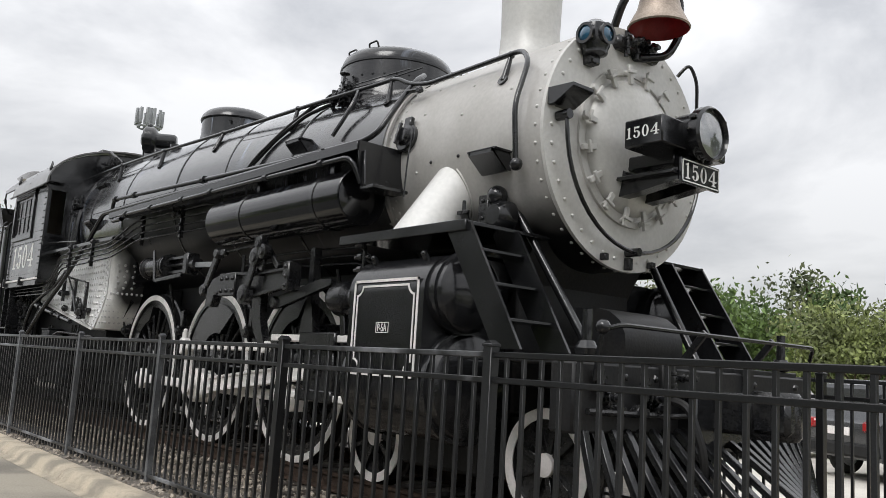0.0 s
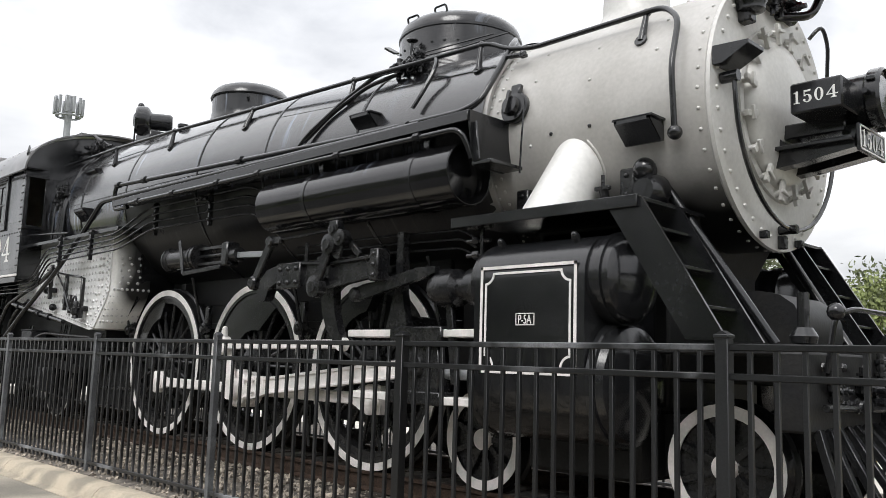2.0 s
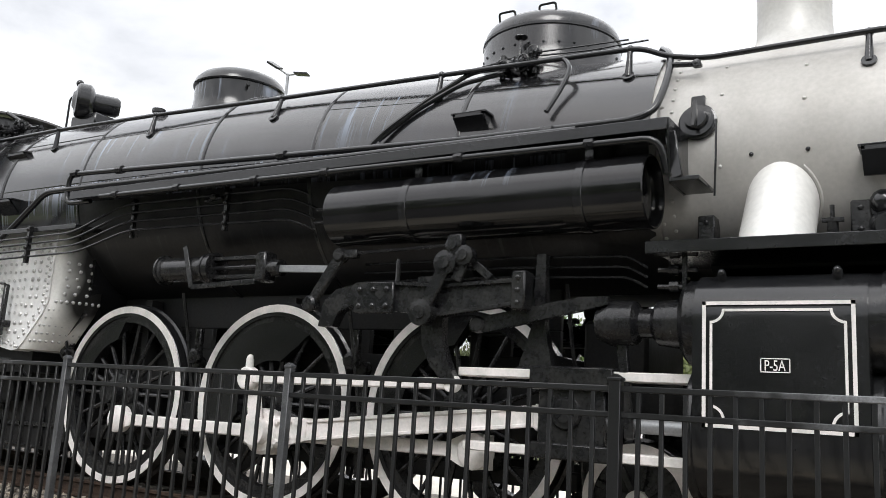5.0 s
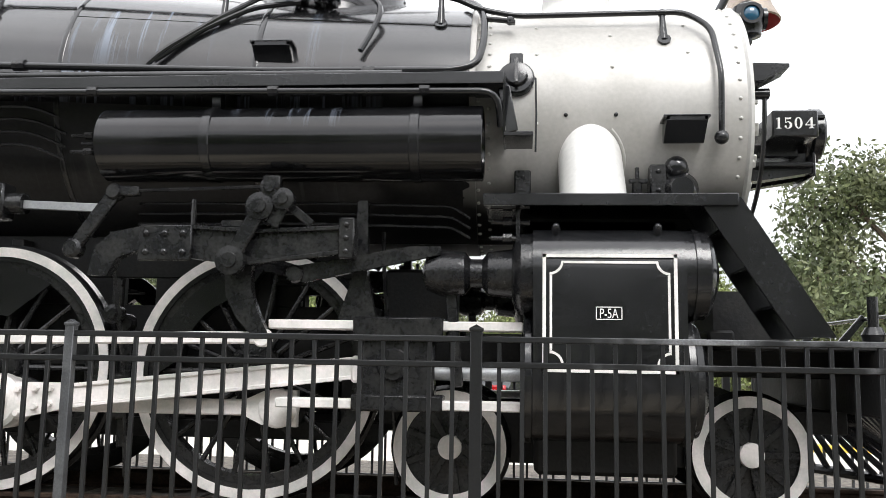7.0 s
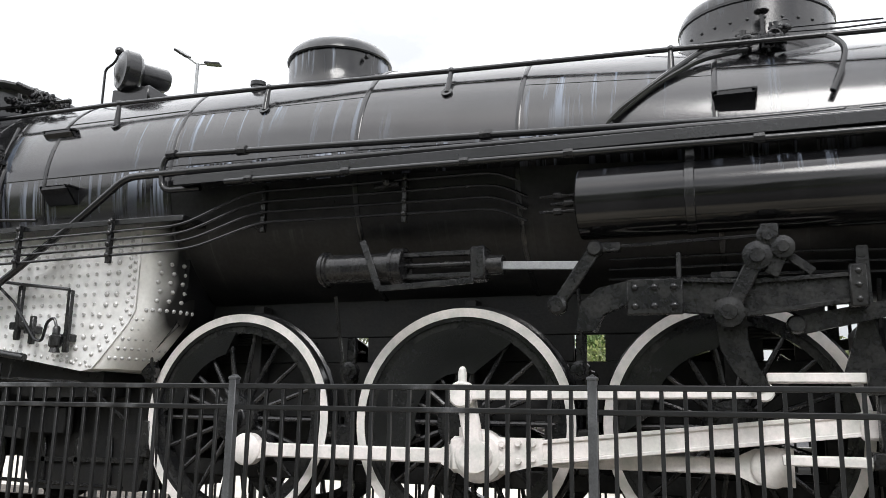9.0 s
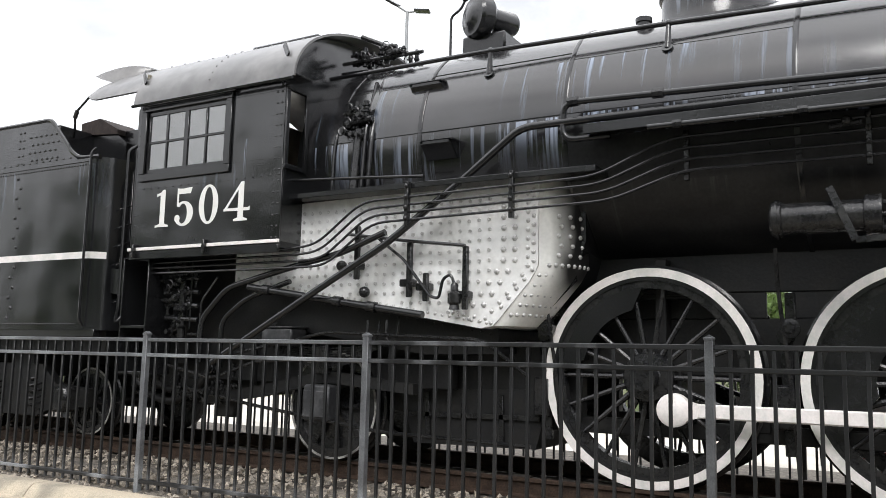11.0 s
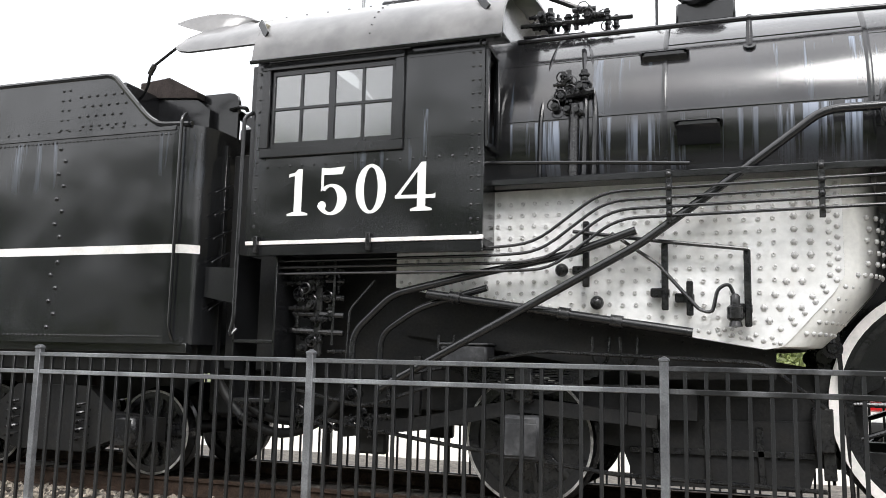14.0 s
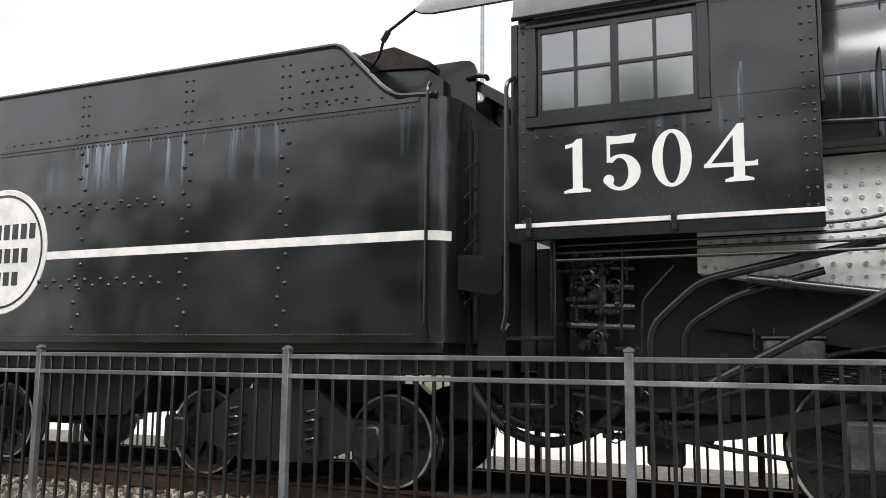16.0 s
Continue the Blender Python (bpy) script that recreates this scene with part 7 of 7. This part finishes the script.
m = Mesh()
m.box(-8.36, -8.30, -1.1, -1.04, 1.0, 3.2, 0.005)
for k in range(6):
    m.bar((-8.28, -1.28, 1.6 + k * 0.22), (-8.28, -1.02, 1.72 + k * 0.22), 0.02, 0.02)
parts("front_ladder", m, BLACK, tender)
part("front_steps", Mesh().prism([(-8.33, 1.72), (-8.0, 1.66), (-7.95, 1.70), (-7.95, 1.98), (-8.33, 2.0)], "y", -1.30, -1.27), BLACK, tender)

# ---- fence ----
POSTS = [11.2, 8.72, 6.228, 3.78, 1.265, -1.345, -4.151, -6.789, -9.437, -12.08, -14.72, -17.36]
post_mesh = Mesh().box(-0.036, 0.036, -0.036, 0.036, GZ - 0.1, 1.215, 0.004)
post_mesh.box(-0.042, 0.042, -0.042, 0.042, 1.212, 1.232, 0.004)
post_mesh.prism([(-0.04, 1.23), (0.04, 1.23), (0.0, 1.252)], "y", -0.034, 0.034)
slim_mesh = Mesh().box(-0.029, 0.029, -0.029, 0.029, GZ - 0.1, 1.215, 0.004)
slim_mesh.box(-0.034, 0.034, -0.034, 0.034, 1.212, 1.232, 0.004)
slim_mesh.prism([(-0.032, 1.23), (0.032, 1.23), (0.0, 1.250)], "y", -0.027, 0.027)
post_data, grey_post_data = post_mesh.data("post", FENCE), slim_mesh.data("post", FENCEGREY)
picket_data = Mesh().box(-0.0125, 0.0125, -0.0125, 0.0125, GZ + 0.07, 1.17, 0.002).data("picket", FENCE)


def fence(name, label, points, at):
    """Posts at the points, three rails between them and upright pickets."""
    top = thing(name, label, "fence", at)
    inv = Matrix.Translation(at).inverted()

    def place(nm, data, x, y, turn):
        ob = new(nm, data)
        ob.parent, ob.matrix_parent_inverse = top, inv
        ob.location, ob.rotation_euler = (x, y, 0), (0, 0, turn)
    for (xa, ya), (xb, yb) in zip(points, points[1:]):
        turn = math.atan2(yb - ya, xb - xa)
        place("post", grey_post_data if xa < 1.4 and ya < 0 else post_data, xa, ya, turn)
        n = max(2, round(math.hypot(xb - xa, yb - ya) / 0.1368))
        for i in range(1, n):
            t = i / n
            place("picket", picket_data, xa + (xb - xa) * t, ya + (yb - ya) * t, turn)
        for z in (1.165, 1.015, -0.20):
            part("fence_rail", Mesh().bar((xa, ya, z), (xb, yb, z), 0.038, 0.036, b_=0.005), FENCEGREY if xa < -1.4 and ya < 0 and z > 0 else FENCE, top)
    place("post", post_data, *points[-1], 0)
    return top


fence("metal_fence", "black metal picket fence with lighter grey posts beside the train", [(x, fence_y(x)) for x in POSTS], (0, -1.98, GZ))
fence("metal_fence", "black metal picket fence on the far side of the train", [(x, 2.25) for x in (11.2, 8.7, 6.2, 3.7, 1.2, -1.3, -3.8, -6.3, -8.8, -11.3, -13.8, -16.3)], (0, 2.25, GZ))
fence("metal_fence", "short black picket fence across the track end", [(11.2, -1.78), (11.2, 0.2), (11.2, 2.15)], (11.2, 0, GZ))

# ---- trees ----


def tree(x, y, h, spread, leaf, n, seed, label, low=0.25, size=0.16):
    r = random.Random(seed)
    z0 = GZ - 0.14
    top = thing("tree", label, "tree", (x, y, z0))
    m = Mesh()
    m.tube([(x, y, z0 - 0.1), (x + r.uniform(-0.1, 0.1), y, z0 + h * 0.2), (x + r.uniform(-0.2, 0.2), y + r.uniform(-0.2, 0.2), z0 + h * 0.45)], h * 0.022, 8)
    tips = []
    for i in range(11):
        a = r.uniform(0, 6.28)
        z = z0 + h * r.uniform(0.15, 0.5)
        d = spread * r.uniform(0.45, 0.95)
        tip = Vector((x + d * math.cos(a), y + d * math.sin(a), z0 + h * r.uniform(low + 0.1, 0.92)))
        mid = Vector((x, y, z)) * 0.5 + tip * 0.5 + Vector((0, 0, -0.05 * h))
        m.tube([(x, y, z), mid, tip], h * 0.008, 5)
        tips += [mid * 0.4 + tip * 0.6, tip]
    part("trunk", m, BARK, top)
    c = Mesh()
    clumps = [(p + Vector((r.gauss(0, 0.2), r.gauss(0, 0.2), r.gauss(0, 0.15))) * spread * 0.6, spread * r.uniform(0.16, 0.34)) for p in tips for _ in range(4)]
    for i in range(n):
        p, rad = clumps[i % len(clumps)]
        d = Vector((r.gauss(0, 1), r.gauss(0, 1), r.gauss(0, 0.75)))
        d = d.normalized() * rad * (0.35 + 0.75 * r.random())
        q = p + d
        q.z = max(q.z, z0 + 0.12)
        s = size * r.uniform(0.6, 1.3)
        u = Vector((r.gauss(0, 1), r.gauss(0, 1), r.gauss(0, 0.6))).normalized()
        w = u.orthogonal().normalized()
        w.rotate(Matrix.Rotation(r.uniform(0, 6.28), 3, u))
        k = u.cross(w)
        c.add([q - w * s, q + k * s * 0.45 + u * s * 0.1, q + w * s, q - k * s * 0.45], [(0, 1, 2, 3)])
    part("crown", c, leaf, top, sharp=180)
    return top


TREES = [
    (13.9, 13.8, 8.4, 3.7, LEAFD, 30000, "grey-green oak with a broad ragged crown"),
    (10.6, 17.8, 5.4, 2.8, LEAFY, 14000, "bright green tree at the lot edge"),
    (7.0, 20.5, 3.9, 2.6, LEAFY, 12000, "yellow-green bushy tree at the lot edge"),
    (2.5, 20.0, 3.9, 2.6, LEAFY, 14000, "yellow-green bushy tree at the lot edge"),
    (-1.0, 19.0, 4.2, 2.6, LEAFY, 14000, "yellow-green bushy tree at the lot edge"),
    (-4.0, 22.0, 4.9, 3.0, LEAF, 11000, "dark green tree at the lot edge"),
    (-8.5, 24.0, 5.2, 3.4, LEAF, 11000, "dark green tree at the lot edge"),
    (-13.0, 26.0, 6.0, 3.4, LEAFD, 10000, "dark green tree at the lot edge"),
    (1.5, 26.0, 5.6, 3.4, LEAFD, 10000, "dark green tree behind the bushes"),
    (-6.0, 30.0, 6.4, 3.8, LEAFD, 10000, "dark green tree behind the bushes"),
    (17.5, 17.5, 8.5, 3.6, LEAFD, 8000, "grey-green oak with a broad ragged crown"),
    (-52.0, 10.0, 9.5, 4.5, LEAFD, 10000, "dark tree far behind the tender"),
    (-60.0, 15.0, 11.0, 5.0, LEAF, 6000, "dark tree far behind the tender"),
    (-40.0, 30.0, 8.0, 4.5, LEAFD, 5000, "dark tree far behind the tender"),
    (-26.0, 30.0, 7.0, 4.0, LEAF, 5000, "dark tree far behind the tender"),
]
for i, (x, y, h, sp, lf, n, lab) in enumerate(TREES):
    tree(x, y, h, sp, lf, n, 40 + i, lab, low=0.12 if h < 6.5 else 0.22, size=0.085 if 0 < y < 21 and x > -3 else 0.12)

# unseen trees added behind the camera: they darken what the enamel mirrors
for i in range(13):
    tree(-30 + i * 4.6, -21.5 - (i % 3) * 1.6, 8.0 + (i * 37 % 5) * 0.7, 4.4, LEAFD if i % 2 else LEAF, 3600, 90 + i, "broad green tree, unseen, added to darken reflections", low=0.06, size=0.30)

# ---- poles ----
TWX, TWY = -90.4, 30.0
tw = thing("cell_tower", "tall grey mast with a ring of panels", "tower", (TWX, TWY, GZ - 0.14))
part("mast", Mesh().cyl((TWX, TWY, GZ - 0.2), (TWX, TWY, 30.2), 0.55, 12, 0.35), STEEL, tw)
part("platform", Mesh().lathe([(1.3, 0), (1.4, 0.05), (1.4, 0.2), (1.3, 0.24)], (TWX, TWY, 27.6), "z", 12, closed=True), STEEL, tw)
for i in range(12):
    a = 2 * math.pi * i / 12
    part("panel", Mesh().box(TWX + 1.5 * math.cos(a) - 0.16, TWX + 1.5 * math.cos(a) + 0.16, TWY + 1.5 * math.sin(a) - 0.16, TWY + 1.5 * math.sin(a) + 0.16, 27.9, 29.9, 0.03), STEEL, tw)
LX, LY, LZ = -14.2, 14.0, 12.1
lp = thing("street_lamp", "grey lamp pole with flat floodlight heads", "street lamp", (LX, LY, GZ - 0.1))
part("pole", Mesh().cyl((LX, LY, GZ - 0.15), (LX, LY, LZ), 0.09, 12, 0.05), STEEL, lp)
part("arm", Mesh().tube([(LX - 0.32, LY - 0.18, LZ + 0.20), (LX, LY, LZ - 0.04), (LX + 0.3, LY + 0.18, LZ + 0.02)], 0.03, 6), STEEL, lp)
m = Mesh().box(-0.25, 0.25, -0.17, 0.17, -0.04, 0.04, 0.012, Matrix.Translation((LX - 0.44, LY - 0.24, LZ + 0.3)) @ pose(0, 0, 0, 20, 32, 20))
part("lamp_head", m, GEAR, lp)
m = Mesh().box(-0.25, 0.25, -0.17, 0.17, -0.03, 0.03, 0.012, Matrix.Translation((LX + 0.42, LY + 0.24, LZ + 0.02)) @ pose(0, 0, 0, 4, 4, 20))
part("lamp_head", m, GEAR, lp)

# ---- parked car ----


def car(x, y, turn, paint, label):
    top = thing("car", label, "car", (x, y, GZ - 0.06))
    M4 = Matrix.Translation((x, y, GZ - 0.06)) @ pose(0, 0, 0, 0, 0, turn)
    prof = [(-2.25, 0.35), (-2.30, 0.55), (-2.28, 0.95), (-2.18, 1.02), (-1.95, 1.60), (-1.7, 1.70), (0.3, 1.70), (0.7, 1.62), (1.25, 1.08), (2.2, 0.92), (2.35, 0.70), (2.35, 0.35)]
    m = Mesh()
    n = len(prof)
    rows = [(-0.93, 0.0), (-0.90, 0.03), (0.90, 0.03), (0.93, 0.0)]
    vs = []
    for yy, g in rows:
        for px, pz in prof:
            t = max(0, (pz - 1.0) / 0.7)
            vs.append((px * (1 - 0.0), yy * (1 - 0.16 * t), pz + g * 0.3))
    fs = [(r * n + i, r * n + (i + 1) % n, (r + 1) * n + (i + 1) % n, (r + 1) * n + i) for r in range(3) for i in range(n)] + [tuple(range(n)), tuple(range(3 * n, 4 * n))]
    m.add(vs, fs)
    body = part("body", moved(m, M4), paint, top, "dark grey painted car body")
    m = Mesh().prism([(-0.70, 1.08), (0.70, 1.08), (0.62, 1.54), (-0.62, 1.54)], "x", -0.01, 0.01)
    part("rear_window", moved(m, M4 @ Matrix.Translation((-2.085, 0, 0)) @ Matrix.Shear("XZ", 4, (0.0, 0.0)) @ Matrix.Translation((0, 0, 0))), CARGLASS, top)
    for s in (-1, 1):
        part("tail_light", moved(Mesh().box(-2.33, -2.20, s * 0.72 - 0.16, s * 0.72 + 0.16, 0.82, 1.0, 0.03), M4), TAIL, top, "red tail light")
        part("side_window", moved(Mesh().prism([(-1.7, 1.08), (0.95, 1.08), (0.45, 1.56), (-1.6, 1.58)], "y", s * 0.86 - 0.03, s * 0.86 + 0.03), M4), CARGLASS, top)
        for wx in (-1.4, 1.45):
            wh = part("wheel", moved(Mesh().lathe([(0.20, -0.11), (0.31, -0.11), (0.34, -0.07), (0.34, 0.07), (0.31, 0.11), (0.20, 0.11)], (wx, s * 0.84, 0.34), "y", 24, closed=True), M4), RUBBER, top)
            part("rim", moved(Mesh().lathe([(0, -0.09), (0.1, -0.10), (0.2, -0.08), (0.2, 0.08), (0, 0.09)], (wx, s * 0.84, 0.34), "y", 18), M4), STEEL, wh)
    part("bumper", moved(Mesh().box(-2.38, -2.24, -0.88, 0.88, 0.40, 0.62, 0.04), M4), RUBBER, top)
    part("plate_panel", moved(Mesh().box(-2.312, -2.296, -0.26, 0.26, 0.74, 0.88, 0.004), M4), WHITE, top, "pale plate panel")


car(3.9, 11.6, 66, CARPAINT, "dark grey parked car with red tail lights")
car(-0.2, 12.2, 80, material("white_car_paint", (0.7, 0.7, 0.69), 0.22, grain=0.04, coat=0.8), "white parked car on the concrete lot")
yl = Mesh().box(5.5, 16, 8.2, 8.42, GZ - 0.1, GZ + 0.06, 0.02)
tagged(part("yellow_kerb", yl, YELLOW), "yellow painted kerb on the concrete lot", "kerb", kind="structure")
